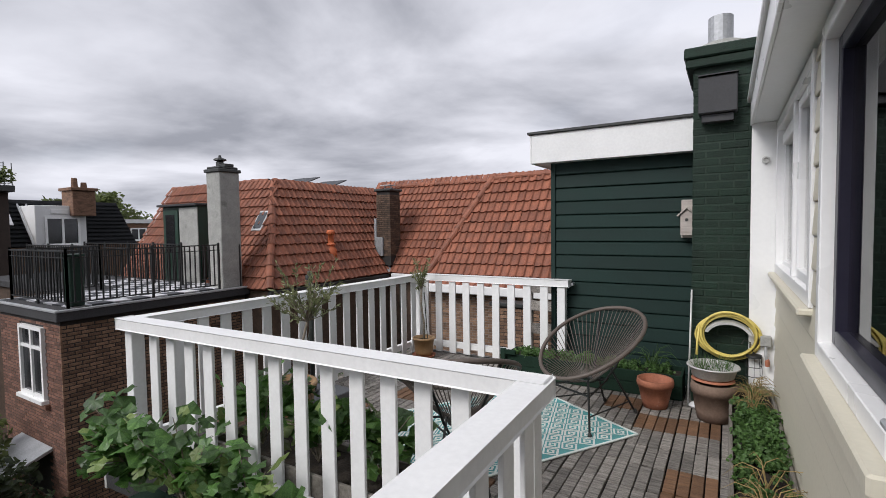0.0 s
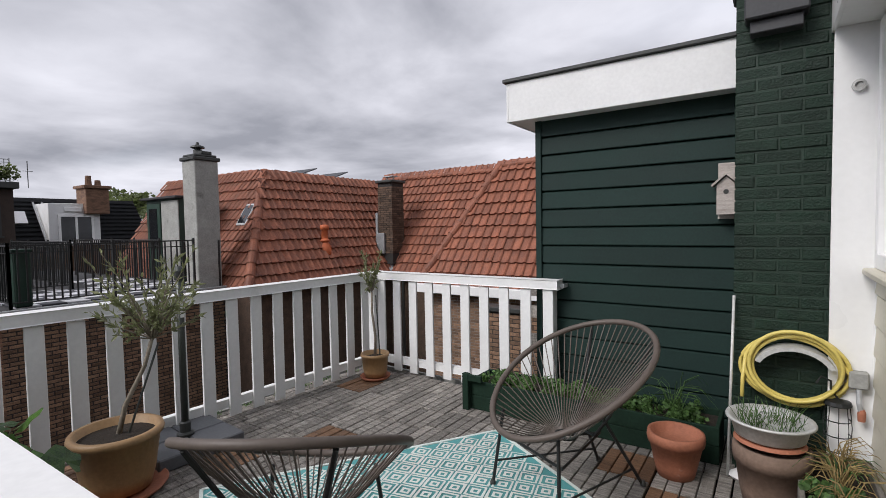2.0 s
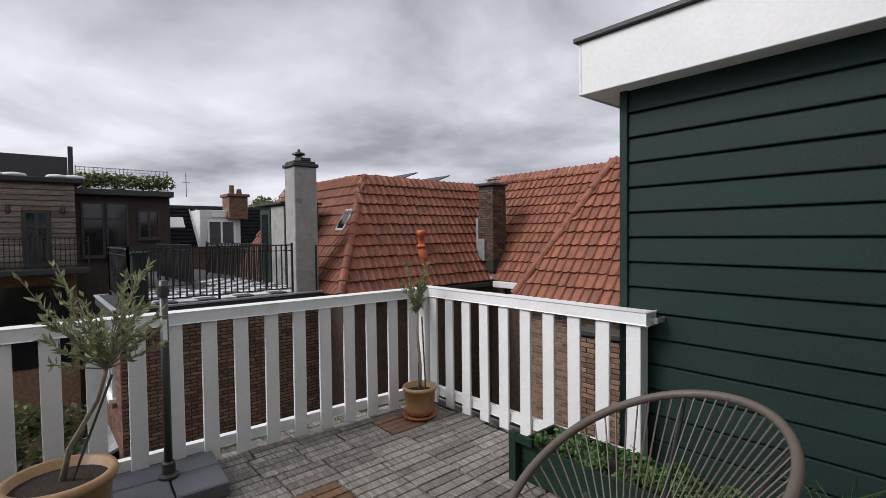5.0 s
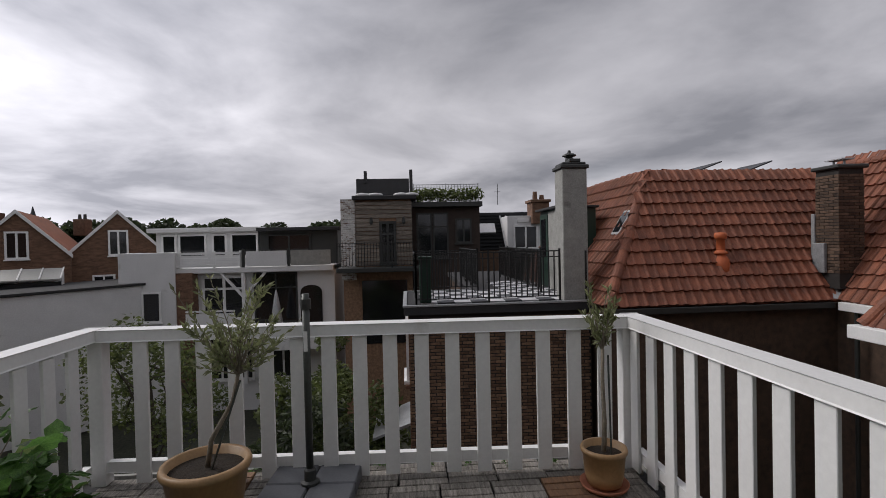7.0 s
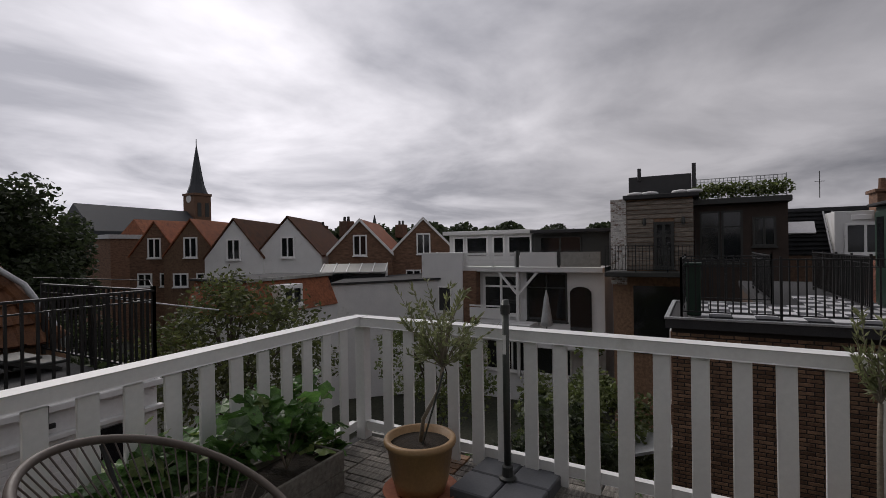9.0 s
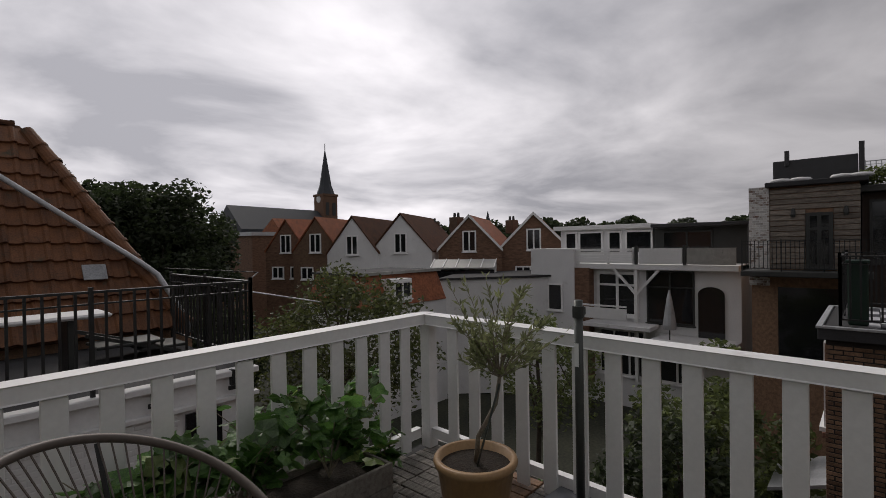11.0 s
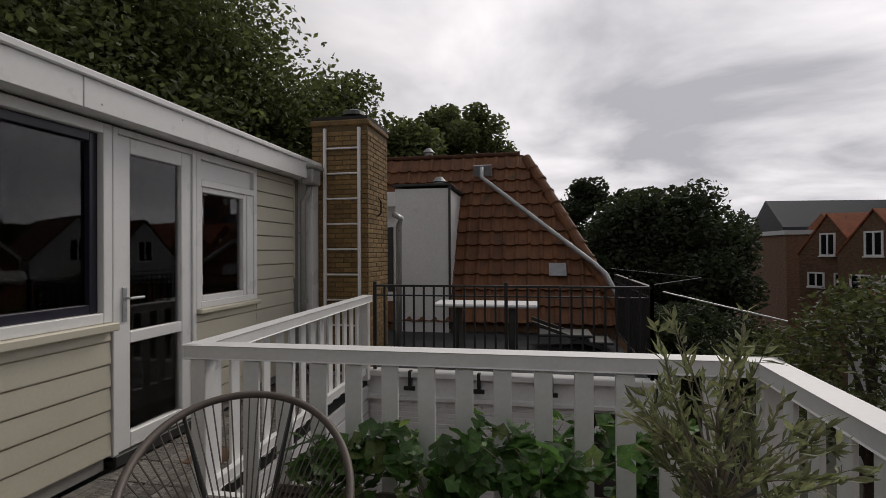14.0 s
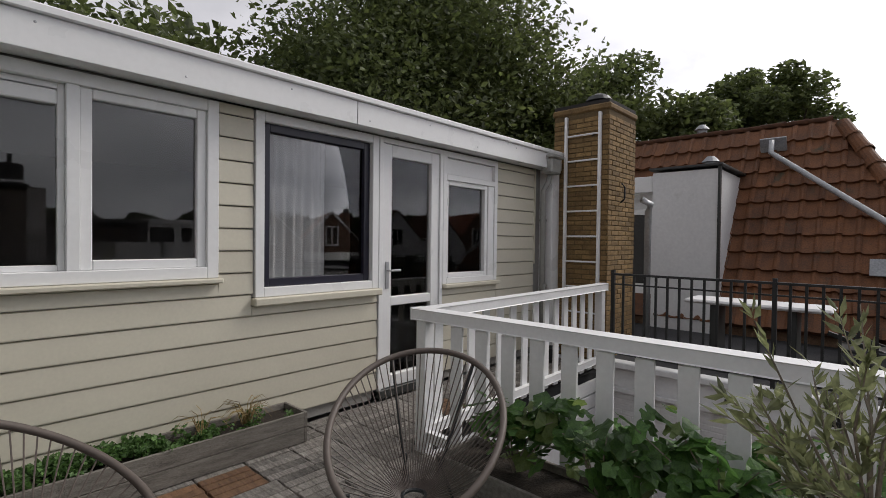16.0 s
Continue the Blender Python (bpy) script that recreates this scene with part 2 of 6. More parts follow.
TREE_LEAF = material("tree_leaf", (0.062, 0.09, 0.026), 0.6, var=0.4, scale=0.6, fine=6, bump=0.05, second=(0.15, 0.18, 0.06), island=0.45)
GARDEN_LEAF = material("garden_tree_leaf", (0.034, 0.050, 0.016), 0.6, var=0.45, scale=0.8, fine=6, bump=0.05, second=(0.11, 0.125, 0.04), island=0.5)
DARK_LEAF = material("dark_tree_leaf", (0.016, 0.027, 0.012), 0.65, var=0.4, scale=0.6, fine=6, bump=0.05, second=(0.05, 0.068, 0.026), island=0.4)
for leaf_mat in (OLIVE_LEAF, HERB, TREE_LEAF, GARDEN_LEAF, DARK_LEAF):
    let_light_through(leaf_mat)
BARK = material("tree_bark", (0.06, 0.048, 0.037), 0.95, var=0.35, scale=6, bump=0.6)
CORD = material("taupe_pvc_cord", (0.095, 0.075, 0.062), 0.55, var=0.12, scale=20, bump=0.05)
HOSE = material("yellow_garden_hose", (0.62, 0.50, 0.13), 0.45, var=0.12, scale=12, bump=0.05)
GREY_PIPE = material("grey_plastic_pipe", (0.33, 0.33, 0.31), 0.5, var=0.15, scale=10, bump=0.05)
PALE_METAL = material("pale_grey_metal", (0.50, 0.50, 0.48), 0.5, metal=0.2, var=0.2, scale=10, wear=(0.30, 0.16, 0.07), wear_at=0.68)
BARE_WOOD = material("bleached_wood", (0.42, 0.36, 0.32), 0.85, var=0.3, scale=6, fine=50, bump=0.4, stretch3=(1, 1, 8), second=(0.56, 0.51, 0.47))
PLANTER_WOOD = material("weathered_planter_board", (0.13, 0.115, 0.095), 0.85, var=0.35, scale=5, fine=50, bump=0.4, second=(0.24, 0.22, 0.19), stretch3=(8, 1, 8), per_object=0.15)
GREEN_PLANTER = material("dark_green_stained_board", (0.010, 0.026, 0.016), 0.85, spec=0.2, var=0.3, scale=5, fine=50, bump=0.3, wear=(0.12, 0.11, 0.09), wear_at=0.68)
GREY_STONE = material("grey_base_plate", (0.10, 0.105, 0.115), 0.55, var=0.15, scale=6, bump=0.1)
GREY_POLE = material("dark_grey_pole", (0.06, 0.066, 0.06), 0.4, metal=0.5, var=0.15)
TEAL = material("teal_weave", (0.085, 0.30, 0.30), 0.9, var=0.15, scale=8, fine=150, bump=0.4)
PALE_WEAVE = material("pale_weave", (0.60, 0.66, 0.62), 0.9, var=0.12, scale=8, fine=150, bump=0.4)

# ---- small tools ----


def mesh_ob(name, bm, mat, parent=None, label="", smooth=False):
    me = bpy.data.meshes.new(name)
    bm.normal_update()
    bm.to_mesh(me)
    bm.free()
    me.materials.append(mat)
    if smooth:
        me.polygons.foreach_set("use_smooth", [True] * len(me.polygons))
    ob = new(name, me)
    if parent is not None:
        ob.parent = parent
    if label:
        ob["label"] = label
    return ob


part = mesh_ob


def empty(name, x=0, y=0, z=0, rz=0, label="", category="", group="", kind=""):
    ob = new(name)
    ob.empty_display_size = 0.1
    ob.matrix_basis = pose(x, y, z, 0, 0, rz)
    return tagged(ob, label, category, group, kind)


def add_box(bm, x0, x1, y0, y1, z0, z1, bevel=0.0, m=None):
    """A box into bm between the given bounds, with bevelled edges if asked."""
    geom = bmesh.ops.create_cube(bm, size=1.0)
    vs = geom["verts"]
    for v in vs:
        v.co = Vector(((x0 + x1) / 2 + v.co.x * (x1 - x0), (y0 + y1) / 2 + v.co.y * (y1 - y0), (z0 + z1) / 2 + v.co.z * (z1 - z0)))
        if m is not None:
            v.co = m @ v.co
    if bevel:
        es = list({e for v in vs for e in v.link_edges})
        bmesh.ops.bevel(bm, geom=es, offset=bevel, segments=1, affect="EDGES")
    return bm


def box(x0, x1, y0, y1, z0, z1, bevel=0.0, m=None):
    return add_box(bmesh.new(), x0, x1, y0, y1, z0, z1, bevel, m)


def add_beam(bm, a, b, w, h, bevel=0.0):
    """A square bar from a to b, w wide and h high."""
    a, b = Vector(a), Vector(b)
    d = b - a
    up = Vector((0, 0, 1)) if abs(d.normalized().z) < 0.99 else Vector((0, 1, 0))
    side = d.cross(up).normalized()
    top = side.cross(d).normalized()
    m = Matrix((( *d.normalized(), 0), (*side, 0), (*top, 0), (0, 0, 0, 1))).transposed()
    m.translation = a
    return add_box(bm, 0, d.length, -w / 2, w / 2, -h / 2, h / 2, bevel, m)


def beam(a, b, w, h, bevel=0.0):
    return add_beam(bmesh.new(), a, b, w, h, bevel)


def add_tube(bm, pts, r, seg=8, closed=False, cap=True):
    """A tube along points; r is one radius or one for each point."""
    pts = [Vector(p) for p in pts]
    n = len(pts)
    rings = []
    ref = Vector((0.31, 0.17, 0.93)).normalized()
    for i, p in enumerate(pts):
        if closed:
            d = pts[(i + 1) % n] - pts[i - 1]
        else:
            d = pts[min(i + 1, n - 1)] - pts[max(i - 1, 0)]
        d.normalize()
        s = d.cross(ref)
        if s.length < 0.05:
            s = d.cross(Vector((1, 0, 0)))
        s.normalize()
        u = s.cross(d)
        rad = r[i] if isinstance(r, (list, tuple)) else r
        rings.append([bm.verts.new(p + rad * (math.cos(k * 2 * math.pi / seg) * s + math.sin(k * 2 * math.pi / seg) * u)) for k in range(seg)])
    for i in range(n if closed else n - 1):
        a, b = rings[i], rings[(i + 1) % n]
        for k in range(seg):
            bm.faces.new((a[k], a[(k + 1) % seg], b[(k + 1) % seg], b[k]))
    if cap and not closed:
        bm.faces.new(rings[0][::-1])
        bm.faces.new(rings[-1])
    return bm


def tube(pts, r, seg=8, closed=False):
    return add_tube(bmesh.new(), pts, r, seg, closed)


def add_lathe(bm, prof, seg=24, x=0, y=0, z=0):
    """Turns a profile of (radius, height) round the upright through x, y."""
    rings = []
    for r, h in prof:
        rings.append([bm.verts.new((x + r * math.cos(k * 2 * math.pi / seg), y + r * math.sin(k * 2 * math.pi / seg), z + h)) for k in range(seg)])
    for a, b in zip(rings, rings[1:]):
        for k in range(seg):
            bm.faces.new((a[k], a[(k + 1) % seg], b[(k + 1) % seg], b[k]))
    if prof[0][0] > 0.001:
        bm.faces.new(rings[0][::-1])
    if prof[-1][0] > 0.001:
        bm.faces.new(rings[-1])
    return bm


def lathe(prof, seg=24, x=0, y=0, z=0):
    return add_lathe(bmesh.new(), prof, seg, x, y, z)


def add_poly(bm, pts, thick, direction):
    """A flat polygon made solid by moving a copy of it along direction."""
    d = Vector(direction).normalized() * thick
    a = [bm.verts.new(p) for p in pts]
    b = [bm.verts.new(Vector(p) + d) for p in pts]
    bm.faces.new(a[::-1])
    bm.faces.new(b)
    n = len(pts)
    for i in range(n):
        bm.faces.new((a[i], a[(i + 1) % n], b[(i + 1) % n], b[i]))
    bmesh.ops.recalc_face_normals(bm, faces=bm.faces)
    return bm


def poly(pts, thick, direction):
    return add_poly(bmesh.new(), pts, thick, direction)


def shared(name, me, m, parent):
    """One more object on a mesh that is there already."""
    ob = new(name, me)
    ob.parent = parent
    ob.matrix_basis = m
    return ob

# ---- terrace: rails ----
NW, NE, SW, SE, SS = Vector((-0.045, 0.005, 0)), Vector((1.885, 0.035, 0)), Vector((-0.215, -3.49, 0)), Vector((2.785, -3.42, 0)), Vector((2.845, -6.45, 0))
RAIL_Z = 1.0


def picket_rail(a, b, inward, label, first=0.2, count=15, start_post=True, end_post=True, pitch=0.198, foot=0.02, lift=0.0):
    """A white wooden rail from a to b: cap, lower rail, posts and flat pickets on the inner side."""
    d = (b - a).normalized()
    n = inward.normalized()
    ob = empty("picket_rail", a.x, a.y, 0, 0, label, "railing", "white terrace railings")
    inv = Matrix.Translation(-Vector((a.x, a.y, 0)))

    def put(name, bm):
        bmesh.ops.transform(bm, matrix=inv, verts=bm.verts)
        return part(name, bm, WHITE, ob)
    put("cap", beam(a - d * 0.045 + Vector((0, 0, RAIL_Z - 0.0375 + lift)), b + d * 0.045 + Vector((0, 0, RAIL_Z - 0.0375 + lift)), 0.115, 0.075, 0.006))
    put("lower_rail", beam(a + d * 0.08 + Vector((0, 0, 0.115)), b - d * 0.08 + Vector((0, 0, 0.115)), 0.045, 0.07, 0.003))
    if start_post:
        put("post", beam(a + d * 0.04 + Vector((0, 0, 0.0)), a + d * 0.04 + Vector((0, 0, RAIL_Z - 0.077)), 0.09, 0.09, 0.004))
    if end_post:
        put("post", beam(b - d * 0.04 + Vector((0, 0, 0.0)), b - d * 0.04 + Vector((0, 0, RAIL_Z - 0.077)), 0.09, 0.09, 0.004))
    master = None
    for i in range(count):
        s = first + i * pitch
        p = a + d * s + n * 0.036
        m = Matrix.Translation(p - Vector((a.x, a.y, 0))) @ Matrix(((d.x, -d.y, 0, 0), (d.y, d.x, 0, 0), (0, 0, 1, 0), (0, 0, 0, 1)))
        if master is None:
            bmx = box(-0.046, 0.046, -0.0105, 0.0105, foot, RAIL_Z - 0.078, 0.003)
            plank = part("picket", bmx, WHITE, ob)
            plank.matrix_basis = m
            master = plank.data
        else:
            shared("picket", master, m @ pose(0, 0, random.uniform(-0.006, 0.0), 0, random.uniform(-0.25, 0.25), 0), ob)
    return ob


picket_rail(SW, NW, Vector((1, 0, 0)), "white painted wooden picket railing along the terrace edge", 0.325, 16)
picket_rail(NW, NE, Vector((0, -1, 0)), "white painted wooden picket railing ending at the green wall", 0.107, 9, False, True, lift=0.003)
picket_rail(SW, SE, Vector((0, 1, 0)), "white painted wooden picket railing above the vine planter", 0.25, 13, False, True, 0.199, lift=0.003)
picket_rail(SE, SS, Vector((1, 0, 0)), "white painted wooden picket railing along the walkway to the door", 0.22, 14, False, True, 0.199)
tagged(mesh_ob("rail_bracket", add_box(box(1.93, 1.962, 0.03, 0.036, 0.94, 0.972, 0.001), 1.962, 1.968, 0.03, 0.122, 0.94, 0.972, 0.001), ZINC), "small galvanised steel bracket on the green wall", "bracket")

# ---- terrace: deck ----
floor = tagged(mesh_ob("floor", poly([(-0.29, 0.09, -0.06), (-0.33, -3.62, -0.06), (2.94, -3.45, -0.06), (2.94, -6.75, -0.06), (3.82, -6.75, -0.06), (3.82, 0.09, -0.06)], 0.14, (0, 0, -1)), DECK_BASE), kind="structure")
tagged(mesh_ob("trim_fascia_west", beam((-0.31, 0.09, -0.11), (-0.35, -3.62, -0.11), 0.03, 0.2), CONCRETE), kind="structure")
tagged(mesh_ob("trim_fascia_north", beam((-0.33, 0.105, -0.11), (1.7, 0.105, -0.11), 0.03, 0.2), CONCRETE), kind="structure")

# ---- facade of the dormer ----
FX = 3.8


def wall_piece(name, y0, y1, z0, z1):
    return tagged(mesh_ob(name, box(FX + 0.012, FX + 0.16, y0, y1, z0, z1), ROOM), kind="structure")


wall_piece("wall_east_1", -0.52, -0.43, 0.02, 2.46)
wall_piece("wall_east_2", -2.37, -0.52, 0.02, 1.22)
wall_piece("wall_east_3", -2.72, -2.37, 0.02, 2.46)
wall_piece("wall_east_4", -3.80, -2.72, 0.02, 1.06)
wall_piece("wall_east_5", -5.60, -4.68, 0.02, 1.0)
wall_piece("wall_east_6", -6.75, -5.60, 0.02, 2.46)
wall_piece("wall_east_7", -5.60, -0.52, 2.385, 2.46)


def facade_boards(y0, y1, z0, z1):
    """Cream lap boards, one by one, between two uprights."""
    z = z0
    while z < z1 - 0.02:
        top = min(z + 0.16, z1)
        bm = bmesh.new()
        prof = [(FX - 0.020, z + 0.004), (FX - 0.022, z + 0.012), (FX - 0.013, top - 0.007), (FX + 0.002, top - 0.001), (FX + 0.002, z + 0.004)]
        add_poly(bm, [(x, y0, zz) for x, zz in prof], y1 - y0, (0, 1, 0))
        part("board", bm, CREAM, facade)
        z += 0.16


facade = empty("wall_east_cladding", 0, 0, 0, 0, kind="structure")
facade_boards(-3.83, -0.45, 0.11, 0.91)
facade_boards(-2.655, -0.45, 0.91, 1.07)
facade_boards(-2.42, -0.45, 1.07, 1.165)
facade_boards(-2.665, -2.42, 1.07, 2.43)
facade_boards(-3.83, -2.66, 0.91, 0.985)
facade_boards(-5.63, -4.69, 0.11, 0.985)
facade_boards(-6.44, -5.635, 0.11, 2.43)
for a, b in ((-6.46, -6.44),):
    tagged(mesh_ob("trim_board_end", box(FX - 0.03, FX + 0.01, a, b, 1.2, 2.43), CREAM), kind="structure")


def ring_frame(y0, y1, z0, z1, w, x0, x1, bevel=0.004):
    """Four bars round an opening in the facade, in one mesh."""
    bm = bmesh.new()
    add_box(bm, x0, x1, y0, y0 + w, z0, z1, bevel)
    add_box(bm, x0, x1, y1 - w, y1, z0, z1, bevel)
    add_box(bm, x0, x1, y0 + w, y1 - w, z0, z0 + w, bevel)
    add_box(bm, x0, x1, y0 + w, y1 - w, z1 - w, z1, bevel)
    return bm


def pane(y0, y1, z0, z1, x, parent):
    ob = part("pane", box(x, x + 0.006, y0, y1, z0, z1), GLASS, parent)
    ob.visible_shadow = False
    return ob


w = empty("window_1", label="white plastic double window with dark reflecting panes", category="window", kind="structure")
part("window_frame", ring_frame(-2.415, -0.47, 1.205, 2.42, 0.075, FX - 0.03, FX + 0.10), UPVC, w)
part("mullion", box(FX - 0.025, FX + 0.10, -1.64, -1.575, 1.28, 2.345, 0.004), UPVC, w)
part("sash", ring_frame(-2.34, -1.64, 1.28, 2.345, 0.06, FX - 0.005, FX + 0.055, 0.006), UPVC, w)
part("sash", ring_frame(-1.575, -0.545, 1.28, 2.345, 0.035, FX + 0.02, FX + 0.07, 0.004), UPVC, w)
part("vent_strip", box(FX + 0.0, FX + 0.07, -1.538, -0.585, 2.22, 2.30, 0.006), UPVC, w)
pane(-2.28, -1.70, 1.34, 2.285, FX + 0.03, w)
pane(-1.54, -0.58, 1.315, 2.31, FX + 0.045, w)
part("sill", box(FX - 0.075, FX + 0.0, -2.435, -0.455, 1.168, 1.203, 0.008), CREAM, w)

w = empty("window_2", label="fixed window with dark navy frame in white surround, curtain behind", category="window", kind="structure")
part("window_frame", ring_frame(-3.83, -2.675, 1.045, 2.42, 0.07, FX - 0.035, FX + 0.10), UPVC, w)
part("dark_frame", ring_frame(-3.759, -2.746, 1.116, 2.349, 0.062, FX + 0.012, FX + 0.08), NAVY, w)
pane(-3.695, -2.81, 1.18, 2.285, FX + 0.05, w)
part("sill", box(FX - 0.085, FX - 0.0, -3.845, -2.655, 0.985, 1.043, 0.008), CREAM, w)

door = empty("door_1", label="closed white plastic door with two glass panes", category="door", kind="structure")
part("door_frame", add_box(add_box(add_box(bmesh.new(), FX - 0.03, FX + 0.1, -3.885, -3.84, 0.06, 2.42, 0.004), FX - 0.03, FX + 0.1, -4.69, -4.645, 0.06, 2.42, 0.004), FX - 0.03, FX + 0.1, -4.645, -3.885, 2.375, 2.42, 0.004), UPVC, door)
leaf = part("leaf", ring_frame(-4.643, -3.887, 0.10, 2.372, 0.115, FX - 0.015, FX + 0.05, 0.006), UPVC, door)
part("middle_rail", box(FX - 0.012, FX + 0.05, -4.53, -4.0, 0.865, 0.95, 0.005), UPVC, door)
pane(-4.53, -4.0, 0.95, 2.257, FX + 0.02, door)
pane(-4.53, -4.0, 0.215, 0.865, FX + 0.02, door)
plate = part("handle_plate", box(FX - 0.026, FX - 0.016, -3.965, -3.925, 1.03, 1.28, 0.003), ZINC, door)
part("door_handle", add_box(tube([(FX - 0.03, -3.945, 1.20), (FX - 0.075, -3.945, 1.20)], 0.009, 8), FX - 0.085, FX - 0.067, -4.065, -3.937, 1.191, 1.209, 0.005), ZINC, plate, "satin steel lever handle")
part("threshold", box(FX - 0.05, FX + 0.1, -4.69, -3.84, 0.02, 0.098, 0.004), DARK_TRIM, door)

w = empty("window_3", label="narrow white window with a vent panel above the pane", category="window", kind="structure")
part("window_frame", ring_frame(-5.63, -4.692, 1.03, 2.42, 0.06, FX - 0.03, FX + 0.1), UPVC, w)
part("transom", box(FX - 0.03, FX + 0.1, -5.57, -4.752, 2.12, 2.18, 0.004), UPVC, w)
part("vent_panel", box(FX + 0.005, FX + 0.05, -5.57, -4.752, 2.18, 2.36, 0.01), UPVC, w)
part("jamb", box(FX - 0.02, FX + 0.06, -5.57, -5.462, 1.09, 2.12, 0.004), UPVC, w)
part("sash", ring_frame(-5.46, -4.745, 1.09, 2.12, 0.05, FX - 0.01, FX + 0.055, 0.005), UPVC, w)
pane(-5.41, -4.795, 1.14, 2.07, FX + 0.03, w)
part("sill", box(FX - 0.075, FX - 0.0, -5.645, -4.70, 0.985, 1.028, 0.008), CREAM, w)
for yy in (1.25, 1.85):
    part("hinge", tube([(FX - 0.022, -4.76, yy), (FX - 0.022, -4.76, yy + 0.08)], 0.012, 8), UPVC, w)


def curtain(y0, y1, z0, z1, x):
    bm = bmesh.new()
    n = int((y1 - y0) / 0.012)
    row = []
    for i in range(n + 1):
        y = y0 + (y1 - y0) * i / n
        o = 0.022 * math.sin(i * 0.9) + 0.012 * math.sin(i * 0.37 + 1)
        row.append((bm.verts.new((x + o, y, z0)), bm.verts.new((x + o * 0.8, y, z1))))
    for a, b in zip(row, row[1:]):
        bm.faces.new((a[0], b[0], b[1], a[1]))
    return tagged(mesh_ob("curtain", bm, CURTAIN, smooth=True), "white pleated curtain hanging behind the window", "curtain", "curtains")


curtain(-3.42, -2.62, 0.35, 2.42, FX + 0.21)
curtain(-5.66, -5.02, 0.35, 2.42, FX + 0.21)
tagged(mesh_ob("room_floor", box(FX + 0.16, FX + 4.2, -6.75, -0.43, -0.02, 0.08), ROOM), kind="structure")
tagged(mesh_ob("wall_room_back", box(FX + 4.2, FX + 4.3, -6.75, -0.43, 0.0, 2.46), ROOM), kind="structure")
tagged(mesh_ob("wall_room_north", box(FX + 0.16, FX + 4.3, -0.43, -0.30, -0.1, 2.46), ROOM), kind="structure")
tagged(mesh_ob("wall_room_south", box(FX - 0.02, FX + 4.3, -6.9, -6.755, -0.1, 2.46), ROOM), kind="structure")
tagged(mesh_ob("ceiling", box(FX + 0.0, FX + 4.3, -6.9, -0.30, 2.462, 2.5), ROOM), kind="structure")
tagged(mesh_ob("roof_slab", box(FX - 0.18, FX + 4.3, -6.82, -0.33, 2.505, 2.645), FELT), kind="structure")

eave = empty("roof_eave", kind="structure")
part("fascia_board", box(3.59, 3.608, -3.448, -0.33, 2.43, 2.62, 0.003), UPVC, eave)
part("fascia_board", box(3.59, 3.608, -6.80, -3.455, 2.43, 2.62, 0.003), UPVC, eave)
part("soffit", box(3.61, FX + 0.0, -6.80, -0.33, 2.44, 2.46, 0.002), UPVC, eave)
part("end_board", box(3.61, FX + 0.1, -0.332, -0.318, 2.44, 2.62, 0.002), UPVC, eave)
part("drip_edge", box(3.565, 3.72, -6.82, -0.31, 2.622, 2.672, 0.008), UPVC, eave)
for i in range(9):
    y = -0.7 - i * 0.72
    part("screw", lathe([(0.008, 0), (0.0, 0.003)], 8), ZINC, eave).matrix_basis = pose(3.589, y, 2.575 if i % 2 else 2.48, 0, -90, 0)
tagged(mesh_ob("trim_corner_panel", box(3.60, FX + 0.02, -0.44, -0.42, -0.02, 2.44, 0.003), UPVC), kind="structure")
tagged(mesh_ob("trim_corner_return", box(3.78, 3.80, -0.455, -0.441, -0.02, 2.44, 0.002), UPVC), kind="structure")
knob = tagged(mesh_ob("vent_outlet", lathe([(0.030, 0), (0.030, 0.02), (0.018, 0.022), (0.016, 0.012), (0.0, 0.012)], 16), PALE_METAL), "round plastic vent outlet on the white panel", "vent")
knob.matrix_basis = pose(3.70, -0.441, 2.13, 90, 0, 0)

# ---- green-boarded dormer ----
GY = 0.14
tagged(mesh_ob("wall_north", box(1.72, 3.9, GY + 0.02, GY + 0.2, -2.5, 2.5), GREEN_BOARD), kind="structure")
tagged(mesh_ob("wall_north_side", box(1.72, 1.9, GY + 0.2, 5.0, -2.5, 2.5), GREEN_BOARD), kind="structure")
clad = empty("wall_north_cladding", kind="structure")
z = -0.22
while z < 2.36:
    top = min(z + 0.15, 2.37)
    part("board", poly([(1.715, yy, zz) for yy, zz in ((GY - 0.016, z + 0.005), (GY - 0.018, z + 0.010), (GY - 0.011, top - 0.014), (GY + 0.004, top - 0.003), (GY + 0.018, top - 0.002), (GY + 0.018, z + 0.005))], 1.5, (1, 0, 0)), GREEN_BOARD, clad)
    z += 0.15
part("corner_board", box(1.695, 1.745, GY - 0.032, GY + 0.08, -0.5, 2.37, 0.003), GREEN_BOARD, clad)
dormer_eave = empty("dormer_eave", kind="structure")
part("fascia_board", box(1.52, 3.15, -0.03, -0.01, 2.31, 2.63, 0.004), WHITE, dormer_eave)
part("fascia_board", box(1.50, 1.52, -0.03, 5.0, 2.31, 2.63, 0.004), WHITE, dormer_eave)
part("soffit", box(1.522, 3.15, -0.008, GY + 0.05, 2.315, 2.335), WHITE, dormer_eave)
part("soffit", box(1.522, 1.72, GY + 0.05, 5.0, 2.315, 2.335), WHITE, dormer_eave)
part("drip_edge", box(1.475, 3.16, -0.055, 0.02, 2.632, 2.662, 0.005), DARK_TRIM, dormer_eave)
part("drip_edge", box(1.475, 1.55, 0.02, 5.0, 2.632, 2.662, 0.005), DARK_TRIM, dormer_eave)
tagged(mesh_ob("dormer_roof", box(1.53, 3.9, 0.0, 5.0, 2.52, 2.64), FELT), kind="structure")
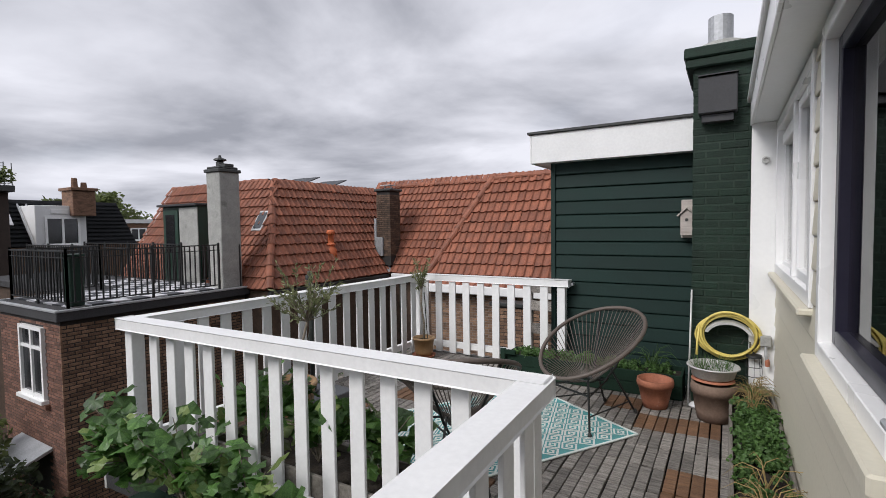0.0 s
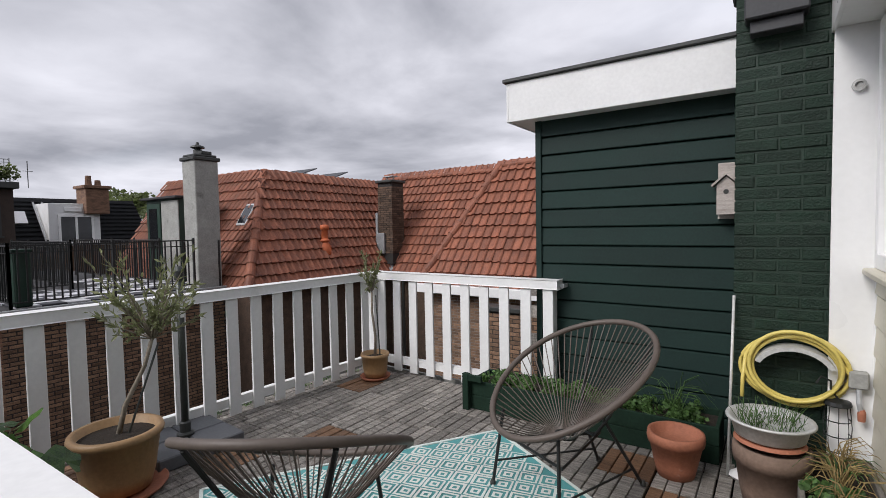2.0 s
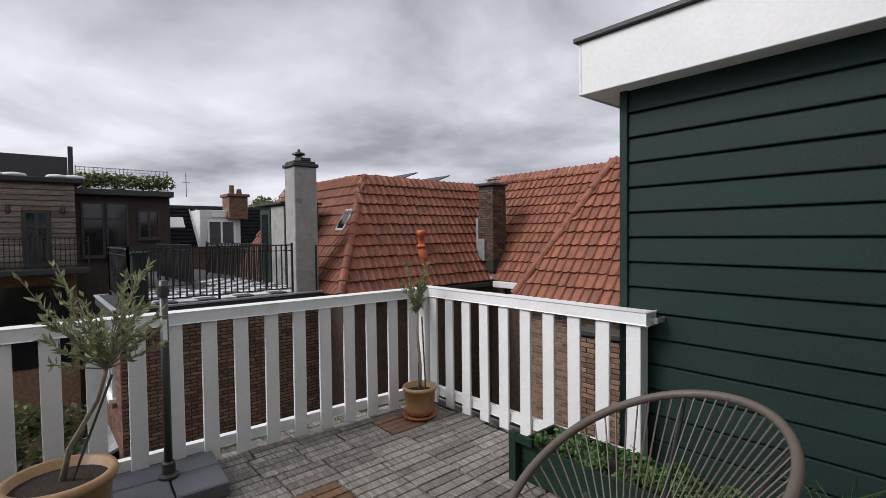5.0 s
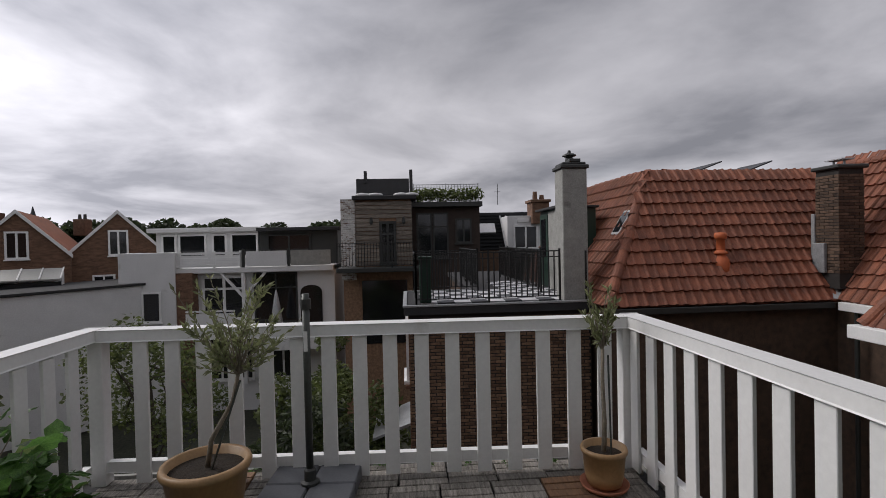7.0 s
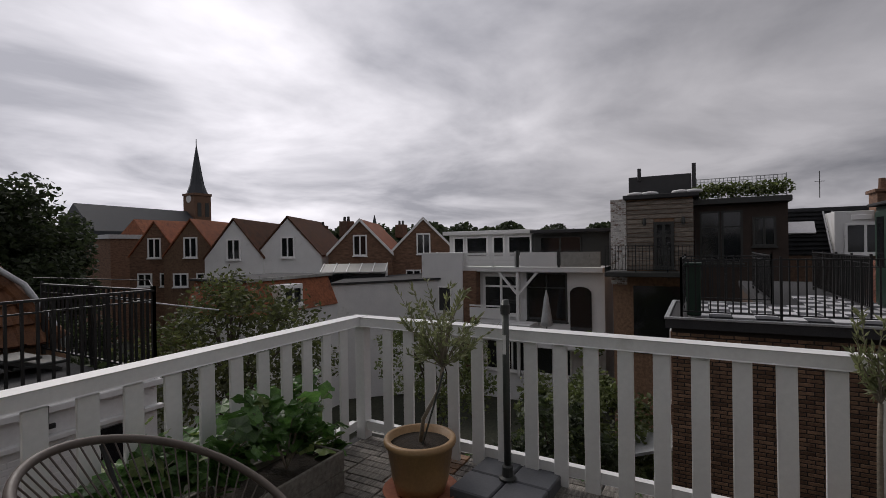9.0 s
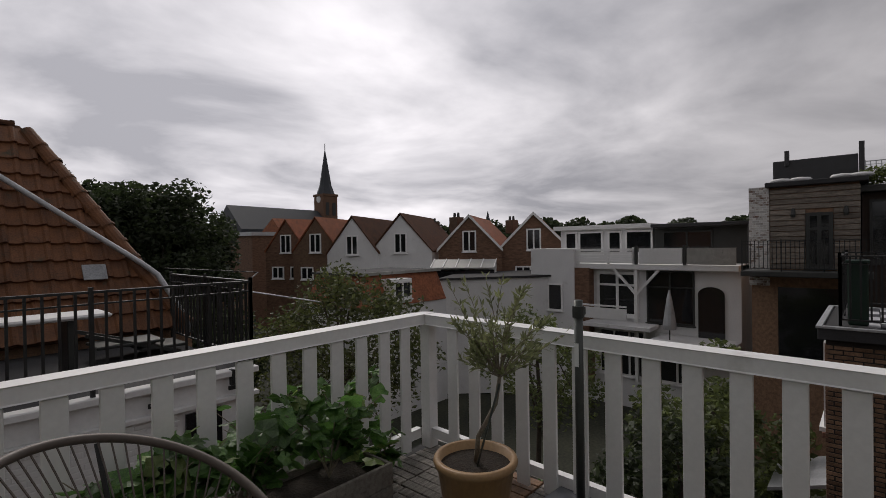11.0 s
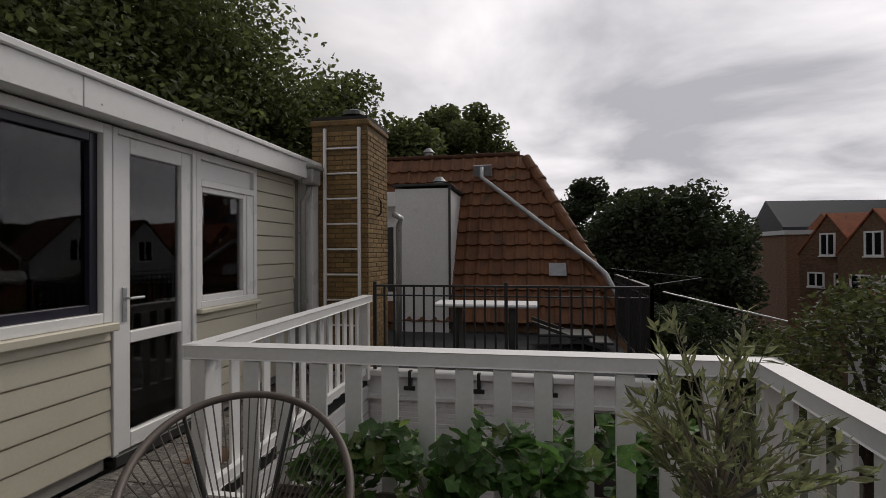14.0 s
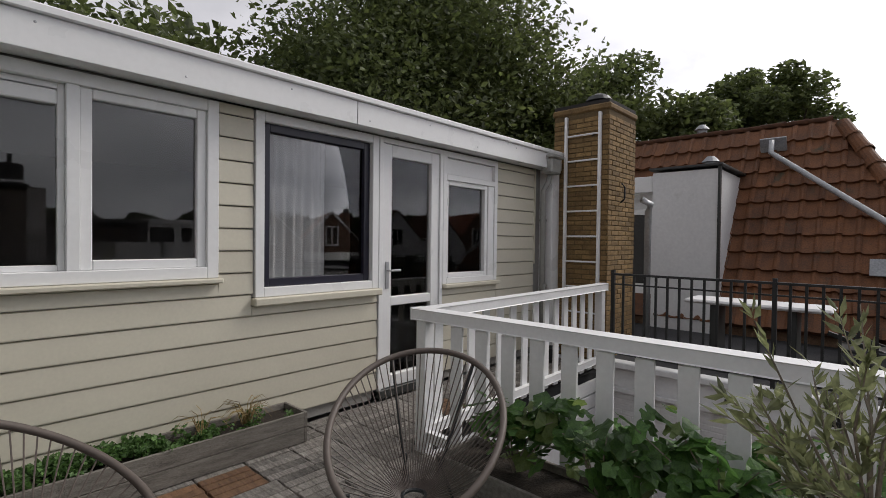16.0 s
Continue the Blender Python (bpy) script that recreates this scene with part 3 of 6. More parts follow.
tagged(mesh_ob("roof_vent", lathe([(0.10, 0), (0.10, 0.07), (0.17, 0.085), (0.15, 0.12), (0.06, 0.15), (0, 0.152)], 20, 2.3, 0.75, 2.64), BLACK_STEEL, smooth=True), "round black plastic vent cap on the dormer roof", "roof vent")

# ---- tools for masonry and roofs ----


def raw_mesh(name, verts, faces, mat, parent=None, smooth=False):
    me = bpy.data.meshes.new(name)
    me.from_pydata(verts, [], faces)
    me.materials.append(mat)
    if smooth:
        me.polygons.foreach_set("use_smooth", [True] * len(me.polygons))
    me.update()
    ob = new(name, me)
    if parent is not None:
        ob.parent = parent
    return ob


def brick_mesh(name, length, height, depth, mat):
    """A brick with softened front edges; x along the wall, y into it, origin at its front middle."""
    a, b, c, e = length / 2, height / 2, depth, 0.004
    v = [(-a + e, 0, -b + e), (a - e, 0, -b + e), (a - e, 0, b - e), (-a + e, 0, b - e),
         (-a, e, -b), (a, e, -b), (a, e, b), (-a, e, b), (-a, c, -b), (a, c, -b), (a, c, b), (-a, c, b)]
    f = [(0, 1, 2, 3)]
    for k in range(4):
        n = (k + 1) % 4
        f.append((4 + k, 4 + n, n, k))
        f.append((8 + k, 8 + n, 4 + n, 4 + k))
    me = bpy.data.meshes.new(name)
    me.from_pydata(v, [], f)
    me.materials.append(mat)
    me.update()
    return me


def brick_face(parent, p0, u, length, z0, z1, mat, near=None, holes=(), size=(0.205, 0.052), joint=0.011, proud=0.008, rng=None, wobble=0.0):
    """Courses of brick on an upright face that starts at p0 and runs along u; its outside is on the right of u."""
    rng = rng or random.Random(5)
    p0, u = Vector(p0), Vector(u).normalized()
    out = Vector((u.y, -u.x, 0))
    rot = Matrix(((u.x, -out.x, 0, 0), (u.y, -out.y, 0, 0), (0, 0, 1, 0), (0, 0, 0, 1)))
    course = size[1] + joint
    step = size[0] + joint
    meshes = {}
    verts, faces = [], []
    for row in range(int((z1 - z0) / course + 0.01)):
        z = z0 + (row + 0.5) * course
        s = -step / 2 if row % 2 else 0.0
        while s < length - 0.02:
            a, b = max(s, 0.0), min(s + size[0], length)
            s += step
            if b - a < 0.03:
                continue
            c = (a + b) / 2
            if any(h0 < c < h1 and g0 < z < g1 for h0, h1, g0, g1 in holes):
                continue
            key = round(b - a, 3)
            if key not in meshes:
                meshes[key] = brick_mesh("brick", key, size[1], 0.03, mat)
            pos = p0 + u * c + out * (proud + rng.uniform(-0.002, 0.002) + wobble * rng.uniform(-1, 1))
            m = Matrix.Translation((pos.x, pos.y, z)) @ rot @ pose(0, 0, 0, 0, rng.uniform(-0.6, 0.6), 0)
            if near is None or (near[0] < c < near[1] and near[2] < z < near[3]):
                shared("brick", meshes[key], m, parent)
            else:
                base = len(verts)
                me = meshes[key]
                verts.extend(tuple(m @ v.co) for v in me.vertices)
                faces.extend(tuple(base + i for i in pl.vertices) for pl in me.polygons)
    if verts:
        tagged(raw_mesh("brickwork", verts, faces, mat, parent), kind="stuff")


def tile_mesh(name, width, length, mat):
    """A clay roof tile with a rolled side; x across, y up the slope, z out of the roof."""
    xs = [(-0.5, 0.0), (-0.36, -0.010), (-0.1, -0.014), (0.14, -0.004), (0.26, 0.022), (0.40, 0.030), (0.52, 0.012)]
    v, f = [], []
    for x, z in xs:
        v.append((x * width, 0, z + 0.056))
    for x, z in xs:
        v.append((x * width, length, z + 0.002))
    for x, z in xs:
        v.append((x * width, 0.0, z + 0.006))
    n = len(xs)
    for i in range(n - 1):
        f.append((i, i + 1, n + i + 1, n + i))
        f.append((2 * n + i, 2 * n + i + 1, i + 1, i))
    me = bpy.data.meshes.new(name)
    me.from_pydata(v, [], f)
    me.materials.append(mat)
    me.update()
    return me


def tiled_slope(parent, p0, u, v, across, up, inside, mat, near=None, width=0.195, row=0.30, seed=3):
    """Overlapping tiles on a slope that starts at p0, runs along u and climbs along v; inside(s, h) tells where it has tiles."""
    rng = random.Random(seed)
    p0, u, v = Vector(p0), Vector(u).normalized(), Vector(v).normalized()
    n = u.cross(v)
    rot = Matrix(((u.x, v.x, n.x, 0), (u.y, v.y, n.y, 0), (u.z, v.z, n.z, 0), (0, 0, 0, 1)))
    me = tile_mesh("roof_tile", width, row * 1.12, mat)
    verts, faces = [], []
    for r in range(int(up / row) + 1):
        for c in range(int(across / width) + 1):
            s, h = (c + 0.5) * width, r * row
            if not inside(s, h + row / 2):
                continue
            m = Matrix.Translation(p0 + u * s + v * h + n * 0.02) @ rot @ pose(rng.uniform(-0.006, 0.006), rng.uniform(-0.01, 0.01), rng.uniform(-0.003, 0.003), 0, rng.uniform(-0.8, 0.8), rng.uniform(-0.7, 0.7))
            if near and near(s, h):
                shared("roof_tile", me, m, parent)
            else:
                base = len(verts)
                verts.extend(tuple(m @ q.co) for q in me.vertices)
                faces.extend(tuple(base + i for i in pl.vertices) for pl in me.polygons)
    if verts:
        tagged(raw_mesh("roof_tiling", verts, faces, mat, parent), kind="stuff")


def hip_tiles(parent, a, b, mat, r=0.11, step=0.34):
    """Half-round cap tiles, one after another, from the low end a to the high end b."""
    a, b = Vector(a), Vector(b)
    d = (b - a).normalized()
    side = d.cross(Vector((0, 0, 1))).normalized() if abs(d.z) < 0.99 else Vector((1, 0, 0))
    up = side.cross(d).normalized()
    n = max(1, int((b - a).length / step))
    me = None
    for i in range(n):
        if me is None:
            vs, fs = [], []
            for j, (h, rr) in enumerate(((0.0, r * 1.12), (0.05, r * 1.12), (0.051, r), (step * 1.1, r * 0.92))):
                for k in range(9):
                    ang = math.pi * (k / 8 * 1.2 - 0.1)
                    vs.append((rr * math.cos(ang), h, rr * math.sin(ang)))
            for j in range(3):
                for k in range(8):
                    fs.append((j * 9 + k, j * 9 + k + 1, j * 9 + 10 + k, j * 9 + 9 + k))
            me = bpy.data.meshes.new("ridge_tile")
            me.from_pydata(vs, [], fs)
            me.materials.append(mat)
            me.update()
        p = a + d * (i * step)
        m = Matrix(((side.x, d.x, up.x, p.x), (side.y, d.y, up.y, p.y), (side.z, d.z, up.z, p.z), (0, 0, 0, 1)))
        shared("ridge_tile", me, m @ pose(random.uniform(-0.01, 0.01), 0, random.uniform(-0.006, 0.006), 0, 0, random.uniform(-1.5, 1.5)), parent)


def iron_fence(name_label, a, b, top, bottom, pitch=0.12, posts=2, mat=None, rail=0.042, bar=0.024, group="iron railings"):
    """A metal railing from a to b with round-edged rails, posts and upright bars."""
    mat = mat or BLACK_IRON
    a, b = Vector((*a, 0)), Vector((*b, 0))
    ob = empty("iron_railing", a.x, a.y, 0, 0, name_label, "railing", group)
    o = Vector((a.x, a.y, 0))
    d = (b - a).normalized()
    length = (b - a).length
    part("top_rail", beam(Vector((0, 0, top)), b - o + Vector((0, 0, top)), rail + 0.01, rail * 0.6), mat, ob)
    part("middle_rail", beam(Vector((0, 0, top - 0.12)), b - o + Vector((0, 0, top - 0.12)), rail * 0.7, rail * 0.4), mat, ob)
    part("bottom_rail", beam(Vector((0, 0, bottom + 0.1)), b - o + Vector((0, 0, bottom + 0.1)), rail, rail * 0.5), mat, ob)
    for i in range(posts + 1):
        p = d * (length * i / posts)
        part("post", beam(p + Vector((0, 0, bottom)), p + Vector((0, 0, top + 0.05)), 0.04, 0.04), mat, ob)
    n = int(length / pitch)
    me = None
    for i in range(1, n):
        p = d * (length * i / n)
        m = Matrix.Translation(p)
        if me is None:
            first = part("bar", box(-bar / 2, bar / 2, -bar / 2, bar / 2, bottom + 0.1, top - 0.009), mat, ob)
            first.matrix_basis = m
            me = first.data
        else:
            shared("bar", me, m, ob)
    return ob


def leaf_cloud(rng, centres, count, size, aspect=0.55):
    """Many small folded leaves round the given (point, radius) clumps: verts and faces."""
    verts, faces = [], []
    for _ in range(count):
        c, r = centres[rng.randrange(len(centres))]
        d = Vector((rng.gauss(0, 1), rng.gauss(0, 1), rng.gauss(0, 1)))
        d = d.normalized() * (rng.random() ** 0.45) * r
        p = Vector(c) + Vector((d.x, d.y, d.z * 0.85))
        ax = Vector((rng.gauss(0, 1), rng.gauss(0, 1), rng.gauss(0, 0.6))).normalized()
        sd = ax.cross(Vector((rng.gauss(0, 1), rng.gauss(0, 1), rng.gauss(0, 1)))).normalized()
        nn = ax.cross(sd)
        s = size * rng.uniform(0.6, 1.4)
        b = len(verts)
        verts += [tuple(p - ax * s * 0.5), tuple(p + sd * s * aspect * 0.5 + nn * s * 0.08), tuple(p + ax * s * 0.5), tuple(p - sd * s * aspect * 0.5 + nn * s * 0.08)]
        faces += [(b, b + 1, b + 2), (b, b + 2, b + 3)]
    return verts, faces


def tree(name, x, y, ground_z, height, crown, label, mat=None, count=9000, leaf=0.22, seed=1, dome=False, clumps=40, trunk=0.3, group="trees"):
    """A tapered trunk with limbs and a crown of many leaves in uneven clumps. crown: radius and its lowest height."""
    rng = random.Random(seed)
    mat = mat or TREE_LEAF
    rad, low = crown
    ob = empty("tree", x, y, ground_z, 0, label, "tree", group)
    bm = bmesh.new()
    fork = low + (height - low) * 0.25
    add_tube(bm, [(0, 0, -0.3), (0.1, 0.05, fork * 0.5), (0.05, 0.1, fork), (0, 0, height * 0.8)], [trunk, trunk * 0.75, trunk * 0.55, 0.04], 10)
    mid = (low + height) / 2
    hz = (height - low) / 2
    cs = []
    for i in range(clumps):
        th, ph = rng.uniform(0, 2 * math.pi), math.acos(rng.uniform(-0.75, 1))
        k = rng.uniform(0.55, 0.92) if not dome else rng.uniform(0.62, 0.85)
        p = Vector((math.cos(th) * math.sin(ph) * rad * k, math.sin(th) * math.sin(ph) * rad * k, mid + math.cos(ph) * hz * k))
        cs.append((p, rad * (rng.uniform(0.2, 0.36) if not dome else rng.uniform(0.26, 0.34))))
        if i % 3 == 0:
            st = Vector((0.05, 0.08, fork * rng.uniform(0.7, 1.3)))
            mp = st.lerp(p, 0.5) + Vector((0, 0, 0.2 * rad))
            add_tube(bm, [st, mp, p], [trunk * 0.3, trunk * 0.17, 0.02], 6)
    part("trunk", bm, BARK, ob)
    v, f = leaf_cloud(rng, cs, count, leaf)
    crown_ob = raw_mesh("crown", v, f, mat, ob)
    return ob


def house_window(parent, p, u, w, h, frame=0.07, bars=1, mat=None, depth=0.06, sill=True, cross=0):
    """A window standing on the outside of a wall: p is its lower start corner, u runs along the wall, outside on its right."""
    mat = mat or UPVC
    u = Vector(u).normalized()
    out = Vector((u.y, -u.x, 0))
    m = Matrix(((u.x, out.x, 0, p[0]), (u.y, out.y, 0, p[1]), (0, 0, 1, p[2]), (0, 0, 0, 1)))
    win = empty("window", label="")
    win.parent = parent
    bm = bmesh.new()
    for a in ((0, frame, 0, h), (w - frame, w, 0, h), (frame, w - frame, 0, frame), (frame, w - frame, h - frame, h)):
        add_box(bm, a[0], a[1], -0.02, depth, a[2], a[3], 0, m)
    for i in range(bars):
        c = w * (i + 1) / (bars + 1)
        add_box(bm, c - frame * 0.5, c + frame * 0.5, -0.015, depth - 0.01, frame, h - frame, 0, m)
    for i in range(cross):
        add_box(bm, frame, w - frame, -0.015, depth - 0.012, h * 0.68, h * 0.68 + frame * 0.8, 0, m)
    part("window_frame", bm, mat, win)
    part("pane", box(frame * 0.5, w - frame * 0.5, 0.0, 0.012, frame * 0.5, h - frame * 0.5, 0, m), FAR_GLASS, win)
    if sill:
        part("sill", box(-0.05, w + 0.05, 0.0, depth + 0.06, -0.07, -0.002, 0, m), mat, win)
    return win


FAR_GLASS = material("dark_far_glass", (0.012, 0.013, 0.015), 0.06, var=0.2, bump=0, spec=0.8)
FAR_RED_TILE = material("far_red_roof", (0.23, 0.070, 0.028), 0.8, var=0.4, scale=2, fine=9, bump=0.5, second=(0.36, 0.125, 0.055))
FAR_BROWN_TILE = material("far_brown_roof", (0.060, 0.026, 0.013), 0.85, var=0.4, scale=2, fine=9, bump=0.5, second=(0.125, 0.055, 0.028), spec=0.25)
SOOTY = material("sooty_brick", (0.045, 0.032, 0.026), 0.9, var=0.35, scale=4, fine=30, bump=0.3)
SLATE = material("far_slate", (0.022, 0.023, 0.025), 0.85, spec=0.2, var=0.3, scale=4, fine=20, bump=0.3)
OLD_BOARD = material("weathered_cladding", (0.13, 0.105, 0.085), 0.88, var=0.6, scale=4, fine=20, bump=0.6, second=(0.34, 0.29, 0.24), stretch3=(1, 0.6, 8), per_object=0.4)
GREEN_DOOR = material("dark_green_door", (0.010, 0.035, 0.022), 0.5, var=0.2)
# white paving; also the painted sky reflection on the slate roof's skylight
PAVING_AND_SKY_REFLECTION = material("white_paving", (0.62, 0.62, 0.64), 0.7, var=0.08, bump=0.1)
PAVING_DARK = material("dark_paving", (0.06, 0.062, 0.07), 0.7, var=0.2, bump=0.1)
GRASS = material("garden_green", (0.016, 0.024, 0.010), 0.95, var=0.6, scale=0.5, fine=8, bump=0.6, second=(0.05, 0.052, 0.032))
SPIRE = material("spire_slate", (0.03, 0.034, 0.04), 0.6, var=0.25, scale=1, fine=6, bump=0.2)

# ---- ground and own building ----
GZ = -7.0
tagged(raw_mesh("ground", [(-900, -900, GZ), (900, -900, GZ), (900, 900, GZ), (-900, 900, GZ)], [(0, 1, 2, 3)], GRASS), kind="structure")
own = empty("own_house", 0, 0, 0, 0, "brick house below the roof terrace", "house", kind="structure")
part("wall", box(-0.28, 3.0, -3.42, 0.08, GZ, -0.21), BRICK, own)
part("wall", box(2.95, 8.2, -6.7, -3.43, GZ, -0.62), WHITE_RENDER, own)
part("wall", box(3.005, 8.2, -3.425, -0.35, GZ, -0.21), BRICK, own)
for k in range(3):
    part("edge_board", box(2.91, 2.945, -6.7, -3.5, -0.30 - 0.17 * k, -0.15 - 0.17 * k, 0.004), WHITE, own)
part("edge_joist", box(2.95, 3.6, -6.7, -3.5, -0.6, -0.205), DARK_TRIM, own)
part("wall", box(1.75, 8.2, -0.34, 5.0, GZ, -0.21), BRICK, own)

# ---- neighbour's roof terrace to the west ----
TX = -6.75
west = empty("neighbour_terrace_house", 0, 0, 0, 0, "brown brick annex with a railed roof terrace", "house")
part("core", box(-9.5, TX - 0.012, -1.47, 2.34, GZ, 0.02), DARK_MORTAR, west)
part("core", box(-17.0, -9.501, 0.3, 2.34, GZ, 0.02), SOOT_BRICK, west)
part("roof_edge", box(-9.6, TX + 0.09, -1.56, 2.40, 0.02, 0.20, 0.01), FELT, west)
part("roof_edge", box(-17.1, -9.601, 0.2, 2.40, 0.02, 0.20, 0.01), FELT, west)
part("roof_edge_trim", box(-9.62, -9.54, -1.50, 0.2, 0.19, 0.23, 0.005), ZINC, west)
part("roof_edge_trim", box(-9.62, TX + 0.11, -1.58, -1.50, 0.19, 0.23, 0.005), ZINC, west)
part("roof_edge_trim", box(TX + 0.03, TX + 0.11, -1.50, 2.40, 0.19, 0.23, 0.005), ZINC, west)
brick_face(west, (TX - 0.012, -1.48, 0), (0, 1, 0), 3.8, -4.4, 0.0, BROWN_BRICK, near=(0.3, 3.2, -0.95, 0.0), joint=0.018)
brick_face(west, (-9.5, -1.47, 0), (1, 0, 0), 2.74, -4.4, 0.0, BRICK, near=(9, 9, 0, 0), holes=((1.0, 2.12, -1.55, -0.12), (0.9, 2.1, -3.4, -2.5)))
house_window(west, (-8.45, -1.478, -1.5), (1, 0, 0), 1.05, 1.35, 0.07, 1, cross=1)
part("window_ledge", box(-8.55, -7.3, -1.56, -1.47, -1.66, -1.57, 0.008), BRICK, west)
part("lower_canopy", poly([(-8.7, -2.3, -2.75), (-7.3, -2.3, -2.75), (-7.3, -1.48, -2.45), (-8.7, -1.48, -2.45)], 0.06, (0, 0, 1)), ZINC, west)
vs = [[], []]
fs = [[], []]
for i in range(26):
    for j in range(10):
        k = (i + j) % 2
        x0, y0 = -7.0 - i * 0.4, -1.2 + j * 0.36
        if x0 < -11.4 or (x0 < -9.2 and y0 < 0.6):
            continue
        b = len(vs[k])
        vs[k] += [(x0, y0, 0.225), (x0 - 0.385, y0, 0.225), (x0 - 0.385, y0 + 0.345, 0.225), (x0, y0 + 0.345, 0.225), (x0, y0, 0.2), (x0 - 0.385, y0, 0.2), (x0 - 0.385, y0 + 0.345, 0.2), (x0, y0 + 0.345, 0.2)]
        fs[k] += [(b + 3, b + 2, b + 1, b), (b, b + 1, b + 5, b + 4), (b + 2, b + 3, b + 7, b + 6), (b + 1, b + 2, b + 6, b + 5), (b + 3, b, b + 4, b + 7)]
tagged(raw_mesh("white_paving", vs[0], fs[0], PAVING_AND_SKY_REFLECTION, west), kind="stuff")
tagged(raw_mesh("dark_paving", vs[1], fs[1], PAVING_DARK, west), kind="stuff")
iron_fence("black iron railing along the tiled roof terrace", (TX - 0.1, -1.30), (TX - 0.1, 1.72), 1.26, 0.22, 0.115, 2)
iron_fence("black iron railing along the tiled roof terrace", (TX - 0.1, -1.30), (-9.4, -1.30), 1.26, 0.22, 0.13, 2)
iron_fence("black iron railing at the back of the tiled roof terrace", (-9.4, -1.30), (-9.4, 0.35), 1.26, 0.22, 0.13, 1)
iron_fence("black iron railing at the back of the tiled roof terrace", (-9.4, 0.35), (-13.5, 0.35), 1.26, 0.22, 0.13, 3)
iron_fence("black iron railing at the back of the tiled roof terrace", (-8.4, 1.75), (-13.5, 1.75), 1.26, 0.22, 0.13, 4)
iron_fence("black iron railing beside the rendered chimney", (TX - 0.1, 2.28), (-10.0, 2.32), 1.2, 0.22, 0.115, 2)
tagged(mesh_ob("green_bin", add_box(box(-7.22, -6.95, -1.22, -0.98, 0.23, 1.15, 0.02), -7.24, -6.93, -1.24, -0.96, 1.152, 1.2, 0.01), GREEN_DOOR), "dark green storage chest behind the iron railing", "chest")
cabin = empty("stair_cabin", -8.4, 2.25, 0.23, 0, "small dark stair cabin with a glazed green door", "cabin")
part("cabin_wall", box(-1.62, 0.0, -0.02, 0.9, 0.0, 2.02, 0.01), GREEN_DOOR, cabin)
part("cabin_door", box(-1.55, -0.86, -0.06, -0.022, 0.05, 1.92, 0.01), GREEN_DOOR, cabin)
part("door_pane", box(-1.42, -1.0, -0.068, -0.061, 0.8, 1.8), FAR_GLASS, cabin)
part("cabin_panel", box(-0.82, 0.0, -0.045, -0.022, 0.0, 1.98, 0.004), CONCRETE, cabin, "plain grey panel beside the door")
part("cabin_roof", box(-1.70, 0.1, -0.15, 0.95, 2.021, 2.08, 0.01), FELT, cabin)
ch = empty("rendered_chimney", -7.1, 2.1, 0.2, 0, "grey rendered chimney with a dark cap and pot", "chimney")
part("shaft", box(-0.26, 0.26, -0.29, 0.24, -0.2, 2.78, 0.015), CONCRETE, ch)
part("cap", add_box(add_box(bmesh.new(), -0.30, 0.30, -0.33, 0.28, 2.781, 2.86, 0.015), -0.25, 0.25, -0.28, 0.23, 2.861, 2.92, 0.02), DARK_TRIM, ch)
part("flue_pot", lathe([(0.10, 2.92), (0.09, 3.05), (0.05, 3.06), (0.15, 3.10), (0.14, 3.13), (0.04, 3.17), (0.03, 3.22), (0.0, 3.23)], 14, -0.12, 0.0, 0), DARK_TRIM, ch, "rusty dark flue cowl")
part("flue_box", box(0.02, 0.24, -0.12, 0.12, 2.921, 2.99, 0.01), DARK_TRIM, ch)

# ---- red-tiled houses to the north-west ----
red = empty("red_roofed_house", 0, 0, 0, 0, "house with a steep orange-red clay tile roof", "house")
SL = 0.60
EH, EV = 0.15, 2.82  # eave height and rise of the slopes
EX, EY, S2, S3 = -5.88, 2.35, 7.0, 4.98  # eaves: east and south of the first house, south of the second and third
RUN = SL * EV
part("wall", box(-14.0, EX - 0.12, EY + 0.1, 11.0, GZ, 0.1), SOOT_BRICK, red)
part("wall", box(EX - 0.115, -0.5, S2 + 0.13, 11.0, GZ, 0.1), SOOT_BRICK, red)
part("wall", box(-3.1, 1.7, S3 + 0.13, S2 + 0.125, GZ, 0.1), MORTAR, red)
# east slope of the first house
vy = Vector((-RUN, 0, EV))
L = vy.length
VAL = S2 - EY
tiled_slope(red, (EX, EY, EH), (0, 1, 0), vy, VAL + RUN + 0.4, L, lambda s, h: h / L * RUN - 0.05 < s < VAL + RUN * h / L + 0.2, ORANGE_TILE, lambda s, h: s < 3.3 and h < 2.2)
part("roof_boarding", poly([(EX - 0.02, EY, EH), (EX - 0.02, S2 + 0.1, EH), (EX - RUN - 0.09, S2 + RUN + 0.1, EH + EV), (EX - RUN - 0.09, EY + RUN + 0.07, EH + EV)], 0.05, (-0.8, 0, -0.5)), ORANGE_TILE, red)
# south slope of the first house
vs2 = Vector((0, RUN, EV))
tiled_slope(red, (EX - 6.85, EY, EH), (1, 0, 0), vs2, 6.9, L, lambda s, h: s < 6.85 - h / L * RUN, ORANGE_TILE)
part("roof_boarding", poly([(EX - 6.85, EY + 0.02, EH), (EX, EY + 0.02, EH), (EX - RUN - 0.06, EY + RUN + 0.08, EH + EV), (EX - 6.85, EY + RUN + 0.08, EH + EV)], 0.05, (0, 0.8, -0.5)), ORANGE_TILE, red)
hip_tiles(red, (EX + 0.02, EY - 0.02, EH + 0.02), (EX - RUN - 0.11, EY + RUN + 0.05, EH + EV + 0.04), ORANGE_TILE)
